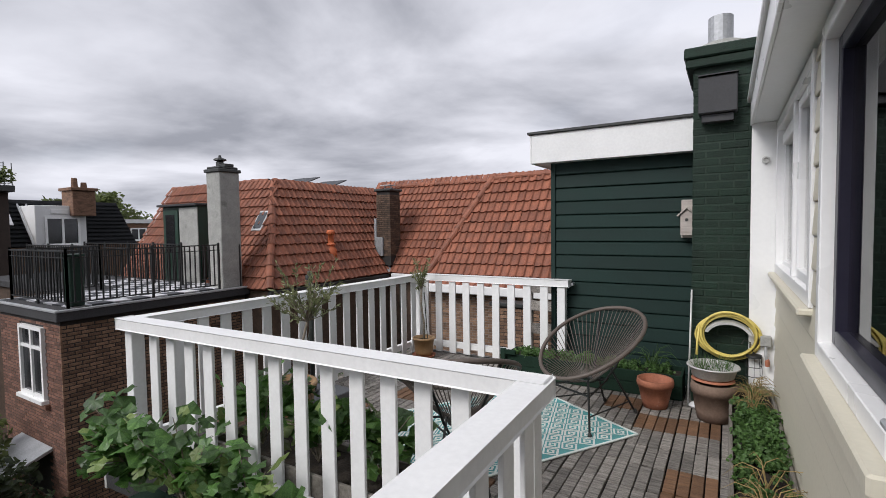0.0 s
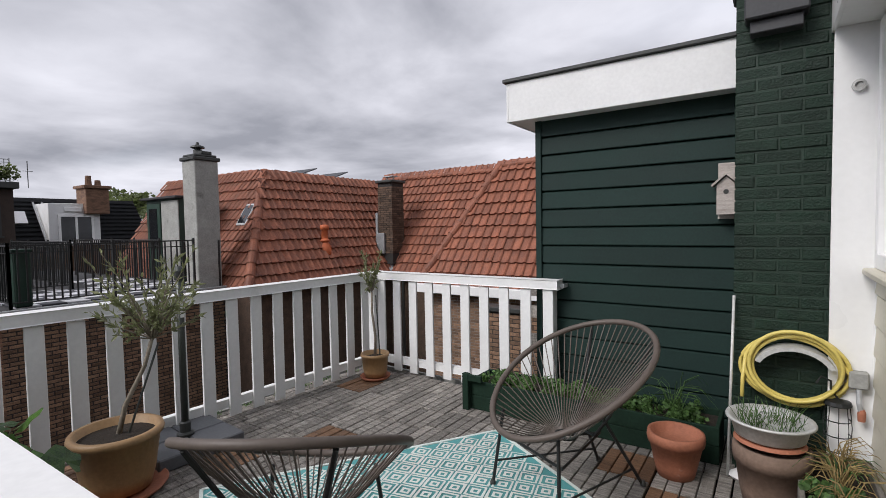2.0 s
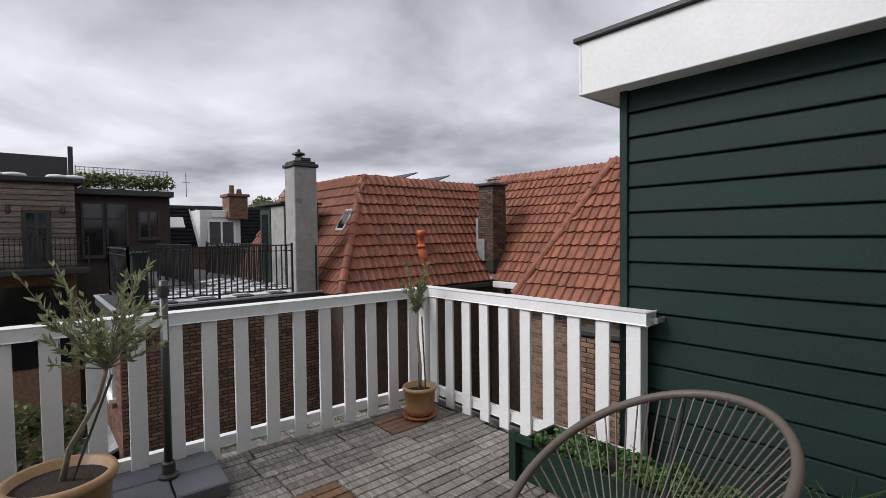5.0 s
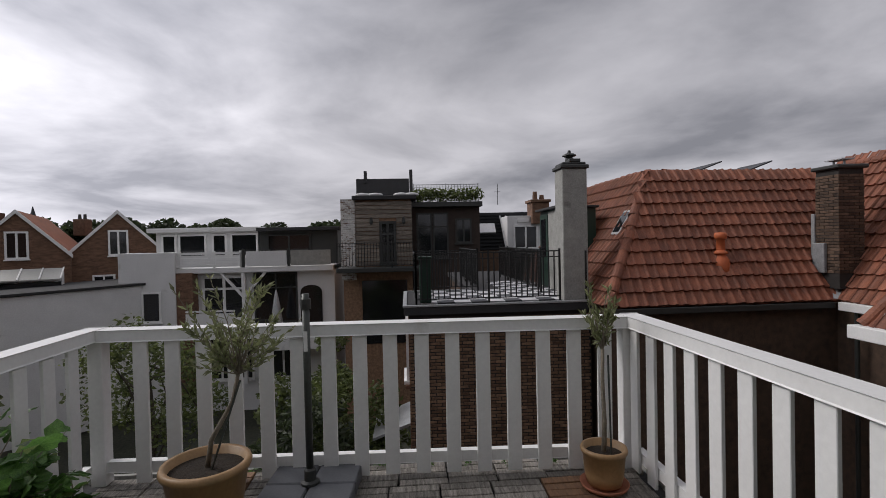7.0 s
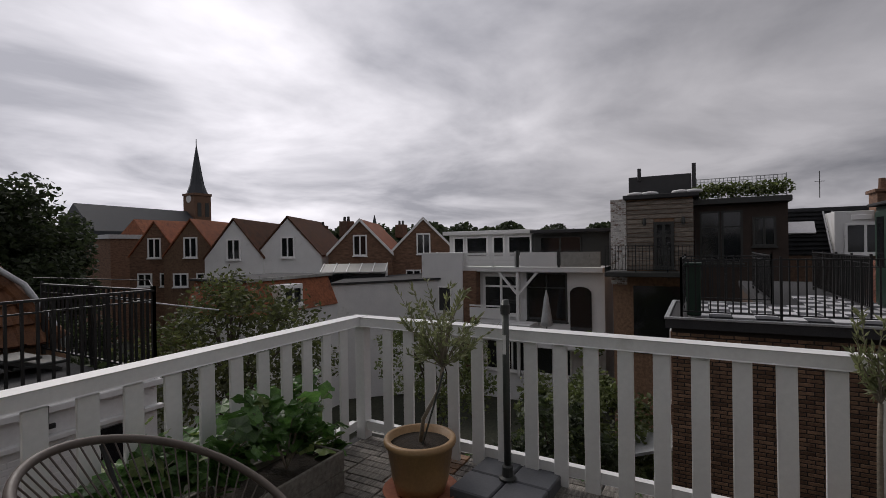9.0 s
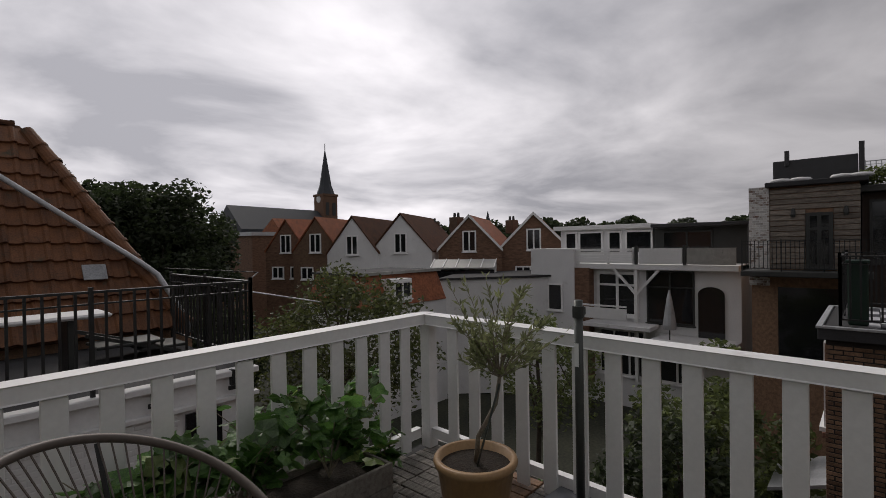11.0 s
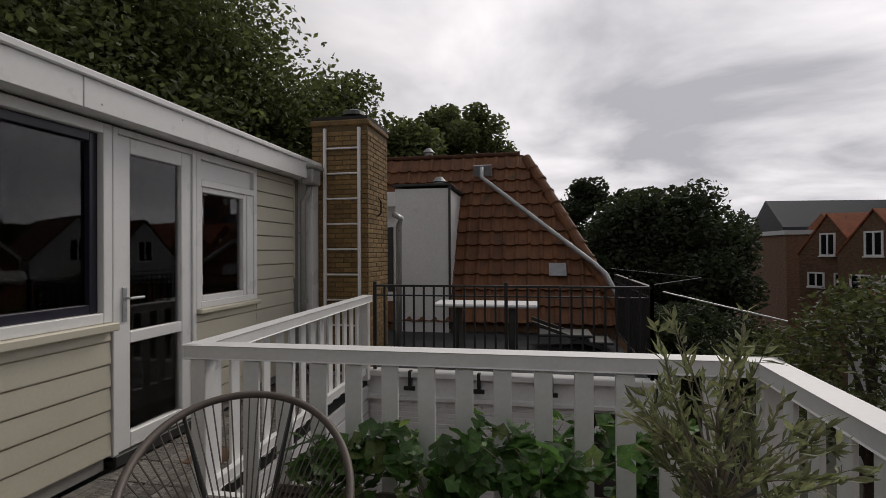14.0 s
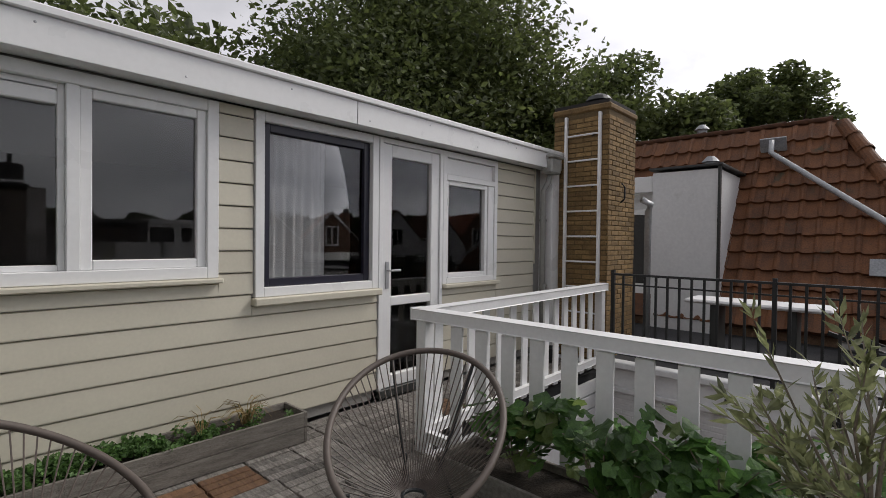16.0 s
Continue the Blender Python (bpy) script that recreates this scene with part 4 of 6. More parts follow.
hip_tiles(red, (EX - 6.85, EY + RUN + 0.08, EH + EV), (EX - RUN - 0.15, EY + RUN + 0.08, EH + EV + 0.02), ORANGE_TILE, 0.09)
hip_tiles(red, (EX - RUN - 0.13, EY + RUN + 0.08, EH + EV), (EX - RUN - 0.13, S2 + RUN, EH + EV - 0.06), ORANGE_TILE, 0.09)
part("flat_roof", box(EX - 6.85, EX - RUN - 0.12, EY + RUN + 0.09, 10.9, EH + EV - 0.14, EH + EV - 0.03), FELT, red)
# south slope of the second house
tiled_slope(red, (EX - RUN - 0.1, S2, EH), (1, 0, 0), vs2, 8.2, L * 1.03, lambda s, h: s > RUN + 0.1 - h / L * RUN and s < 6.8, ORANGE_TILE, lambda s, h: False, seed=8)
part("roof_boarding", poly([(EX, S2 + 0.02, EH), (-0.6, S2 + 0.02, EH), (-0.6, S2 + RUN * 1.02, EH + EV * 1.02), (EX - RUN - 0.05, S2 + RUN * 1.02, EH + EV * 1.02)], 0.05, (0, 0.8, -0.5)), ORANGE_TILE, red)
hip_tiles(red, (EX - RUN + 0.1, S2 + RUN * 1.03, EH + EV * 1.035), (-0.9, S2 + RUN * 1.03, EH + EV * 1.02), ORANGE_TILE, 0.09)
part("valley_lead", beam((EX + 0.06, S2 - 0.05, EH + 0.05), (EX - RUN, S2 + RUN, EH + EV + 0.03), 0.16, 0.02), LEAD, red)
# south slope of the third house, which stands forward
tiled_slope(red, (-3.3, S3, EH), (1, 0, 0), vs2, 5.1, L * 0.97, lambda s, h: s > h / L * 1.28 and s < 5.0, ORANGE_TILE, seed=9)
part("roof_boarding", poly([(-3.25, S3 + 0.02, EH), (1.8, S3 + 0.02, EH), (1.8, S3 + RUN * 0.96, EH + EV * 0.96), (-2.0, S3 + RUN * 0.96, EH + EV * 0.96)], 0.05, (0, 0.8, -0.5)), ORANGE_TILE, red)
part("roof_cheek", poly([(-3.25, S3 + 0.06, EH), (-2.0, S3 + RUN * 0.96, EH + EV * 0.96 - 0.03), (-2.0, S2 + RUN, EH + EV * 0.96 - 0.03), (-3.25, S2 + 0.1, EH)], 0.05, (0.8, 0, -0.5)), ORANGE_TILE, red)
hip_tiles(red, (-3.32, S3, EH + 0.03), (-2.0, S3 + RUN * 0.97, EH + EV * 0.97 + 0.03), ORANGE_TILE, 0.10)
hip_tiles(red, (-1.95, S3 + RUN * 0.97, EH + EV * 0.97), (1.7, S3 + RUN * 0.97, EH + EV * 1.0), ORANGE_TILE, 0.09)
part("gutter", box(EX - 0.05, EX + 0.09, EY - 0.02, S2 - 0.1, 0.02, 0.14, 0.01), DARK_TRIM, red)
part("gutter", box(EX + 0.2, -3.4, S2 - 0.16, S2 - 0.02, 0.0, 0.16, 0.01), WHITE, red, "white gutter with flaking paint")
part("gutter", box(-3.4, 1.7, S3 - 0.19, S3 - 0.01, 0.0, 0.19, 0.01), WHITE, red, "white gutter with flaking paint")
part("gutter", box(-3.4, -3.26, S3, S2 - 0.165, 0.0, 0.17, 0.01), WHITE, red, "white gutter with flaking paint")
part("drain_pipe", tube([(EX + 0.5, S2 - 0.06, 0.0), (EX + 0.5, S2 - 0.06, -4.0)], 0.04, 10), DARK_TRIM, red)
brick_face(red, (-3.1, S3 + 0.13, 0), (1, 0, 0), 4.8, -4.4, 0.0, BROWN_BRICK, near=(9, 9, 0, 0))
sl = part("skylight", box(-0.20, 0.20, -0.31, 0.31, 0.03, 0.09, 0.01), ZINC, red, "small grey roof window")
sl.matrix_basis = pose(EX - 1.42, EY + 1.0, 1.80, 0, 0, 0) @ Matrix.Rotation(math.atan2(EV, SL * EV), 4, "X")
part("pane", box(-0.15, 0.15, -0.25, 0.25, 0.091, 0.096), FAR_GLASS, sl)
pot = part("roof_pipe", add_lathe(add_lathe(bmesh.new(), [(0.20, -0.35), (0.16, 0.0), (0.09, 0.10), (0.08, 0.42), (0.11, 0.43), (0.12, 0.50), (0.10, 0.56), (0.0, 0.565)], 18), [(0.13, 0.12), (0.13, 0.16), (0.085, 0.2)], 18), BRIGHT_CLAY, red, "bright orange clay vent pipe", smooth=True)
pot.matrix_basis = pose(-6.38, 4.95, 1.0)
bch = empty("brick_chimney", -6.02, 7.22, 0.40, 0, "dark brown brick chimney with a metal cowl", "chimney")
part("core", box(-0.26, 0.26, -0.26, 0.26, 0.0, 2.36), DARK_MORTAR, bch)
for a, u in (((-0.27, -0.265, 0), (1, 0, 0)), ((0.265, -0.27, 0), (0, 1, 0))):
    brick_face(bch, a, u, 0.54, 0.3, 2.30, SOOT_BRICK, near=(-1, 2, 1.1, 3))
part("cap", box(-0.33, 0.33, -0.33, 0.33, 2.361, 2.44, 0.02), DARK_TRIM, bch)
part("cowl", add_box(add_tube(add_tube(bmesh.new(), [(-0.12, 0, 2.44), (-0.12, 0, 2.55)], 0.02), [(0.12, 0, 2.44), (0.12, 0, 2.55)], 0.02), -0.2, 0.2, -0.14, 0.14, 2.551, 2.575), ZINC, bch)
part("flashing", add_box(box(-0.36, -0.27, -0.30, 0.2, 0.6, 1.5, 0.01), -0.30, 0.0, -0.34, -0.27, 0.3, 0.9, 0.01), LEAD, bch)
for i, (y, h) in enumerate(((5.35, 0.14), (6.6, 0.12))):
    solar = tagged(mesh_ob("solar_panel", poly([(-8.9, y, 3.0), (-7.75, y, 3.0), (-7.75, y + 0.6, 3.22), (-8.9, y + 0.6, 3.22)], 0.03, (0, 0, 1)), PAVING_DARK), "tilted solar panel on the flat roof", "solar panel", "solar panels")
tagged(mesh_ob("timber_screen", add_box(add_box(add_box(box(0.68, 0.76, 2.021, 2.08, -2.0, 0.75), 0.7, 1.72, 1.98, 2.02, 0.55, 0.72), 0.7, 1.72, 1.98, 2.02, 0.27, 0.42), 0.7, 1.72, 1.98, 2.02, -0.1, 0.06), GREY_WOOD), "weathered grey timber screen beside the green wall", "screen")
tagged(mesh_ob("wall_drain_pipe", add_tube(tube([(1.1, 2.3, 0.0), (1.1, 2.3, -3.0)], 0.05, 10), [(1.1, 2.3, 0.0), (1.1, 2.3, 0.1), (1.2, 2.45, 0.2)], 0.06, 10), ZINC), "grey drain pipe on the brick wall", "drain pipe")
tagged(mesh_ob("wall_courtyard", box(-0.15, 1.74, 2.5, 2.7, GZ, 0.2), DARK_MORTAR), kind="structure")
yard = empty("courtyard_brickwork", kind="structure")
brick_face(yard, (-0.15, 2.5, 0), (1, 0, 0), 1.87, -2.6, 0.18, BROWN_BRICK, near=(-1, 9, -0.8, 0.2))
tagged(mesh_ob("trim_courtyard_coping", box(-0.2, 1.74, 2.44, 2.74, 0.2, 0.27, 0.01), DARK_TRIM), kind="structure")

# ---- neighbour to the south ----
south = empty("south_neighbour_house", 0, 0, 0, 0, "house with a brown tiled mansard and a small roof terrace", "house")
part("wall", box(-0.46, 9.0, -9.9, -6.74, GZ, -0.02), WHITE_RENDER, south)
part("wall", box(-0.9, 9.0, -16.0, -9.85, GZ, 0.25), BROWN_BRICK, south)
brick_face(south, (2.9, -6.74, 0), (-1, 0, 0), 2.5, -2.6, -0.25, WHITE_RENDER, near=(-1, 4, -1.1, -0.2), proud=0.006)
part("coping", box(-0.5, 2.95, -6.85, -6.66, -0.02, 0.05, 0.008), WHITE_RENDER, south)
part("ledge", box(-0.5, 2.95, -6.742, -6.66, -0.30, -0.25, 0.005), WHITE_RENDER, south)
part("terrace_floor", box(-0.45, 3.9, -9.9, -6.86, -0.02, 0.03), FELT, south)
part("back_window", box(-0.05, 0.35, -6.735, -6.70, -1.3, -0.35), FAR_GLASS, south)
SR, SZ = 3.5, 0.2
vslope = Vector((0, -0.63 * SR, SR))
LS = vslope.length
tiled_slope(south, (9.0, -9.7, SZ), (-1, 0, 0), vslope, 9.8, LS - 0.32, lambda s, h: s < 9.75 - 1.85 * h / LS and s > 4.5 + (0 if h > 3.35 else 1.2), BROWN_TILE, lambda s, h: s > 6.3 and h < 3.6, width=0.245, row=0.335, seed=12)
part("roof_boarding", poly([(9.0, -9.72, SZ), (-0.72, -9.72, SZ), (1.1, -9.72 - 0.63 * SR, SZ + SR), (9.0, -9.72 - 0.63 * SR, SZ + SR)], 0.05, (0, -0.8, -0.5)), BROWN_TILE, south)
part("roof_side", poly([(-0.74, -9.72, SZ), (1.08, -9.72 - 0.63 * SR, SZ + SR), (1.08, -15.5, SZ + SR), (-0.74, -15.9, SZ)], 0.06, (0.8, 0, -0.5)), BROWN_TILE, south)
hip_tiles(south, (-0.76, -9.68, SZ + 0.03), (1.08, -9.68 - 0.63 * SR, SZ + SR + 0.03), BROWN_TILE, 0.12, 0.36)
hip_tiles(south, (1.15, -9.72 - 0.63 * SR, SZ + SR + 0.0), (8.5, -9.72 - 0.63 * SR, SZ + SR + 0.0), FAR_BROWN_TILE, 0.07)
part("dormer", poly([(2.40, -9.66, 0.03), (3.42, -9.66, 0.03), (3.42, -9.66, 2.70), (2.40, -9.66, 2.70)], 2.0, (0, -1, 0)), WHITE_RENDER, south, "plain white dormer side")
part("dormer_edge", box(2.365, 2.398, -9.72, -9.63, 0.1, 2.74), DARK_TRIM, south)
part("dormer_cap", box(2.33, 3.47, -11.6, -9.6, 2.742, 2.78, 0.005), DARK_TRIM, south)
part("entry_wall", box(3.425, 4.4, -10.4, -10.0, 0.03, 2.5), WHITE_RENDER, south)
part("entry_head", box(3.43, 4.4, -9.95, -9.7, 2.38, 2.66, 0.01), WHITE, south)
part("entry_door", box(3.44, 4.1, -9.998, -9.95, 0.05, 2.1, 0.01), UPVC, south)
part("door_pane", box(3.54, 3.98, -9.948, -9.94, 0.75, 2.0), FAR_GLASS, south)
part("lead_patch", box(-0.16, 0.16, -0.14, 0.14, 0.10, 0.115, 0.004), LEAD, south).matrix_basis = pose(0.42, -10.28, 1.12) @ Matrix.Rotation(math.atan2(SR, -0.63 * SR), 4, "X") @ pose(0, 0, 0, 180, 0, 0)
part("lead_patch", box(-0.2, 0.2, -0.02, 0.02, -0.14, 0.12, 0.004), LEAD, south).matrix_basis = pose(1.95, -11.45, 3.30, -32, 0, 0)
part("drain_pipe", tube([(1.95, -11.30, 3.34), (1.95, -11.25, 3.12), (1.85, -11.2, 3.03), (-0.22, -10.15, 1.30), (-0.42, -10.0, 1.10), (-0.75, -9.7, 0.35), (-0.8, -9.65, 0.1)], 0.045, 10), ZINC, south, "light grey zinc drain pipe", smooth=True)
for x in (3.3, 2.75):
    part("roof_vent", lathe([(0.10, 0.0), (0.10, 0.16), (0.15, 0.17), (0.06, 0.27), (0.0, 0.28)], 12, x, -12.1 if x > 3 else -10.6, 3.7 if x > 3 else 2.78), LEAD, south)
iron_fence("black iron railing along the neighbour's roof terrace", (2.84, -6.76), (-0.45, -6.76), 1.10, 0.04, 0.125, 2)
for i in range(4):
    part("rail_bracket", add_box(box(2.35 - i * 0.85, 2.39 - i * 0.85, -6.742, -6.655, -0.13, 0.06, 0.004), 2.30 - i * 0.85, 2.44 - i * 0.85, -6.665, -6.640, -0.17, -0.12, 0.004), BLACK_IRON, south)
iron_fence("black iron railing along the neighbour's roof terrace", (-0.45, -6.76), (-0.55, -9.75), 1.10, 0.04, 0.125, 2)
tb = empty("garden_table", 1.55, -7.95, 0.03, 0, "pale long garden table on two dark legs", "table")
part("tabletop", box(-0.75, 0.75, -0.3, 0.3, 0.70, 0.75, 0.02), WHITE_RENDER, tb)
for sx in (-0.38, 0.42):
    part("leg", box(sx - 0.045, sx + 0.045, -0.2, 0.2, 0.0, 0.699, 0.01), DARK_TRIM, tb)
tagged(mesh_ob("folded_lounger", add_box(add_box(add_beam(beam((-0.2, -8.4, 0.05), (0.9, -8.5, 0.42), 0.05, 0.05), (-0.2, -8.9, 0.05), (0.9, -9.0, 0.42), 0.05, 0.05), 0.0, 0.8, -9.0, -8.4, 0.22, 0.26, 0.01), -0.3, 0.3, -9.0, -8.4, 0.12, 0.16, 0.01), DARK_TRIM), "dark folded lounger on the neighbour's roof terrace", "lounger")
line = empty("clothes_line", -0.5, -9.9, 1.2, 0, "thin wire clothes line on a wall arm", "clothes line")
part("wire", tube([(0, 0, 0), (-1.15, 1.0, -0.1), (0.05, 3.14, -0.07)], 0.008, 6), BLACK_IRON, line)
part("arm", tube([(-0.7, 0.6, -0.35), (-2.2, 1.3, -0.7)], 0.012, 6), ZINC, line)
yc = empty("yellow_brick_chimney", 3.25, -7.2, 0.0, 0, "yellow brick chimney with a white ladder fixed to it", "chimney")
part("core", box(-0.30, 0.46, -0.44, 0.39, -0.2, 3.15), OCHRE_MORTAR, yc)
brick_face(yc, (0.46, 0.39, 0), (-1, 0, 0), 0.76, 0.0, 3.14, YELLOW_BRICK, rng=random.Random(2))
brick_face(yc, (-0.30, 0.39, 0), (0, -1, 0), 0.83, 0.0, 3.14, YELLOW_BRICK, rng=random.Random(4), near=(-1, 2, 0.9, 4))
part("cap", box(-0.325, 0.485, -0.465, 0.415, 3.151, 3.235, 0.02), YELLOW_BRICK, yc)
part("cap_mortar", poly([(-0.30, -0.44, 3.236), (0.46, -0.44, 3.236), (0.46, 0.39, 3.236), (-0.30, 0.39, 3.236)], 0.045, (0, 0, 1)), DARK_MORTAR, yc)
part("flue_cowl", lathe([(0.12, 3.28), (0.12, 3.35), (0.18, 3.36), (0.14, 3.42), (0.05, 3.46), (0.0, 3.47)], 16, 0.0, 0.05, 0), DARK_TRIM, yc)
part("hook", tube([(-0.32, 0.05, 2.0), (-0.37, 0.05, 2.05), (-0.37, 0.05, 2.2), (-0.33, 0.05, 2.25)], 0.012, 6), BLACK_IRON, yc)
lad = empty("wall_ladder", 3.29, -6.78, 0.0, 0, "white metal ladder fixed upright to the chimney", "ladder")
for sx in (-0.24, 0.225):
    part("stile", box(sx - 0.018, sx + 0.018, -0.015, 0.03, 0.15, 3.12, 0.005), UPVC, lad)
for i in range(9):
    part("rung", tube([(-0.222, 0.008, 0.26 + i * 0.325), (0.207, 0.008, 0.26 + i * 0.325)], 0.012, 8), UPVC, lad)
for z in (0.91, 1.56, 2.21, 2.86):
    part("wall_hook", tube([(-0.15, 0.02, z - 0.03), (-0.15, -0.02, z)], 0.008, 6), BLACK_IRON, lad)
dp = empty("rain_pipe", 3.62, -6.55, 0.0, 0, "grey plastic rain pipe with a hopper under the gutter", "rain pipe")
part("pipe", tube([(0.08, 0.02, 0.0), (0.08, 0.02, 2.15), (0.02, 0.01, 2.25), (0.0, 0, 2.35)], 0.036, 12), GREY_PIPE, dp, smooth=True)
part("hopper", add_box(box(-0.10, 0.06, -0.12, 0.12, 2.36, 2.56, 0.02), -0.13, 0.08, -0.15, 0.15, 2.56, 2.60, 0.01), GREY_PIPE, dp)
part("pipe_clip", add_lathe(lathe([(0.05, 0.9), (0.05, 0.93)], 12, 0.08, 0, 0), [(0.05, 1.75), (0.05, 1.78)], 12, 0.08, 0.02, 0), GREY_PIPE, dp)
tagged(mesh_ob("trim_end_panel", box(3.62, 3.83, -6.80, -6.62, -0.02, 2.44, 0.004), UPVC), kind="structure")
tagged(mesh_ob("neighbour_rain_pipe", tube([(2.85, -7.9, 0.0), (2.85, -7.9, 1.92), (2.80, -7.85, 2.02), (2.88, -7.75, 2.08)], 0.045, 12), ZINC, smooth=True), "grey drain pipe beside the yellow chimney", "drain pipe")
tagged(mesh_ob("walkway_plant_pot", lathe([(0.07, 0), (0.10, 0.15), (0.11, 0.15), (0.11, 0.18), (0.09, 0.18), (0.0, 0.15)], 16, 3.42, -6.3, 0.0), DARK_TRIM), "small dark pot at the foot of the ladder", "plant pot")

# ---- houses to the west ----
tower = empty("clad_house", 0, 0, 0, 0, "narrow house clad in weathered boards with a balcony", "house")
part("wall", box(-26.0, -19.52, -4.45, -1.25, GZ, 3.5), BROWN_BRICK, tower)
part("white_pier", box(-19.53, -19.42, -4.5, -3.85, -0.2, 3.55), WHITE_RENDER, tower)
brick_face(tower, (-19.42, -4.5, 0), (0, 1, 0), 0.65, -0.2, 3.55, FLAKED, near=(9, 9, 0, 0), size=(0.22, 0.075), joint=0.014, proud=0.008)
for i in range(15):
    z = 0.45 + i * 0.2
    if 0.45 < z < 2.5:
        part("board", box(-19.52, -19.45, -3.84, -2.75, z, z + 0.175, 0.012), OLD_BOARD, tower)
        part("board", box(-19.52, -19.45, -1.95, -1.22, z, z + 0.175, 0.012), OLD_BOARD, tower)
    else:
        part("board", box(-19.52, -19.45, -3.84, -1.22, z, z + 0.175, 0.012), OLD_BOARD, tower)
part("roof_edge", box(-26.0, -19.2, -3.95, -1.0, 3.5, 3.68, 0.02), FELT, tower)
house_window(tower, (-19.47, -2.74, 0.5), (0, 1, 0), 0.78, 2.0, 0.12, 1, DARK_TRIM, cross=1)
for y in (-3.1, -1.6):
    part("wall_lamp", lathe([(0.05, 0), (0.08, 0.1), (0.06, 0.3), (0.0, 0.34)], 8, -19.36, y, 2.35), DARK_TRIM, tower)
part("balcony_floor", box(-19.45, -18.25, -4.6, -0.9, 0.2, 0.4, 0.02), DARK_TRIM, tower)
part("garage_opening", box(-19.515, -19.47, -3.6, -1.5, -3.2, -0.25), FAR_GLASS, tower)
iron_fence("black iron balcony railing on the clad house", (-18.3, -4.55), (-18.3, -0.95), 1.5, 0.4, 0.13, 3, rail=0.04, bar=0.025)
tagged(mesh_ob("roof_screen", add_box(add_box(box(-21.5, -21.3, -3.95, -1.3, 3.69, 4.72, 0.02), -21.4, -21.2, -3.55, -3.4, 4.5, 5.1, 0.01), -21.4, -21.2, -1.28, -1.12, 3.69, 5.15), BLACK_STEEL), "black boarded screen on the clad house's roof", "screen")
for y in (-3.5, -2.9, -1.7, -1.2):
    tagged(mesh_ob("roof_sack", lathe([(0.30, 0), (0.36, 0.05), (0.30, 0.12), (0.1, 0.15), (0.0, 0.15)], 12, -19.7, y, 3.69), WHITE_RENDER, smooth=True), "white bundle lying on the roof edge", "bundle", "bundles on the roof")
dark = empty("dark_glazed_house", 0, 0, 0, 0, "dark brick house with large panes and a roof garden", "house")
part("wall", box(-26.0, -20.3, -1.2, 2.1, GZ, 3.15), SOOTY, dark)
part("roof_edge", box(-26.0, -19.9, -1.25, 2.2, 3.16, 3.4, 0.02), DARK_TRIM, dark)
for k, y in enumerate((-1.0, -0.2)):
    house_window(dark, (-20.28, y, 0.7), (0, 1, 0), 0.76, 2.2, 0.08, 0, DARK_TRIM, cross=1)
house_window(dark, (-20.28, 0.9, 1.4), (0, 1, 0), 0.8, 1.2, 0.08, 1, DARK_TRIM)
iron_fence("light roof garden railing among plants", (-20.6, -1.1), (-20.6, 2.1), 4.3, 3.4, 0.14, 2, mat=ZINC)
v, f = leaf_cloud(random.Random(31), [(Vector((-20.3, -1.0 + i * 0.33, 3.75)), 0.42) for i in range(10)], 1500, 0.16)
gb = tagged(raw_mesh("roof_shrub", v, f, TREE_LEAF), "green shrubs in a roof garden trough", "shrub")
slate = empty("slate_roofed_house", 0, 0, 0, 0, "house with a steep slate roof and white dormer", "house")
part("wall", box(-34, -24.9, 1.8, 9.0, GZ, 0.9), BROWN_BRICK, slate)
part("roof", poly([(-24.9, 1.8, 0.9), (-24.9, 9.0, 0.9), (-27.0, 9.0, 3.2), (-27.0, 1.8, 3.2)], 0.15, (-0.8, 0, -0.5)), SLATE, slate)
part("roof_top", box(-34, -26.95, 1.8, 9.0, 3.05, 3.24), FELT, slate)
for i in range(11):
    k = i / 11
    part("slate_course", beam((-24.88 - 2.1 * k, 1.8, 0.97 + 2.3 * k), (-24.88 - 2.1 * k, 9.0, 0.97 + 2.3 * k), 0.12, 0.04), SLATE, slate)
# no glass here: the sky's reflection is put into the matt pale colour
part("skylight", poly([(-25.72, 2.4, 1.92), (-25.72, 3.9, 1.92), (-26.2, 3.9, 2.48), (-26.2, 2.4, 2.48)], 0.10, (0.8, 0, 0.6)), PAVING_AND_SKY_REFLECTION, slate, "skylight with the sky reflection painted on as a pale colour")
part("dormer", box(-27.0, -24.7, 4.4, 6.5, 0.9, 2.9, 0.02), WHITE_RENDER, slate)
house_window(slate, (-24.68, 4.75, 0.95), (0, 1, 0), 1.45, 1.4, 0.1, 1)
part("dormer_vent", box(-24.69, -24.62, 5.0, 5.7, 2.5, 2.72, 0.01), UPVC, slate)
part("roof_ladder", add_beam(beam((-24.6, 4.3, 0.9), (-26.4, 4.3, 3.0), 0.06, 0.06), (-24.6, 4.65, 0.9), (-26.4, 4.65, 3.0), 0.06, 0.06), ZINC, slate)
part("chimney", add_box(box(-25.5, -24.3, 5.8, 6.8, 2.4, 3.65, 0.02), -25.6, -24.2, 5.7, 6.9, 3.65, 3.8, 0.02), FAR_BRICK, slate)
part("chimney_pot", add_lathe(lathe([(0.15, 3.8), (0.12, 4.3), (0.0, 4.31)], 10, -24.8, 6.1, 0), [(0.15, 3.8), (0.12, 4.1), (0.0, 4.11)], 10, -24.8, 6.5, 0), FAR_BRICK, slate)
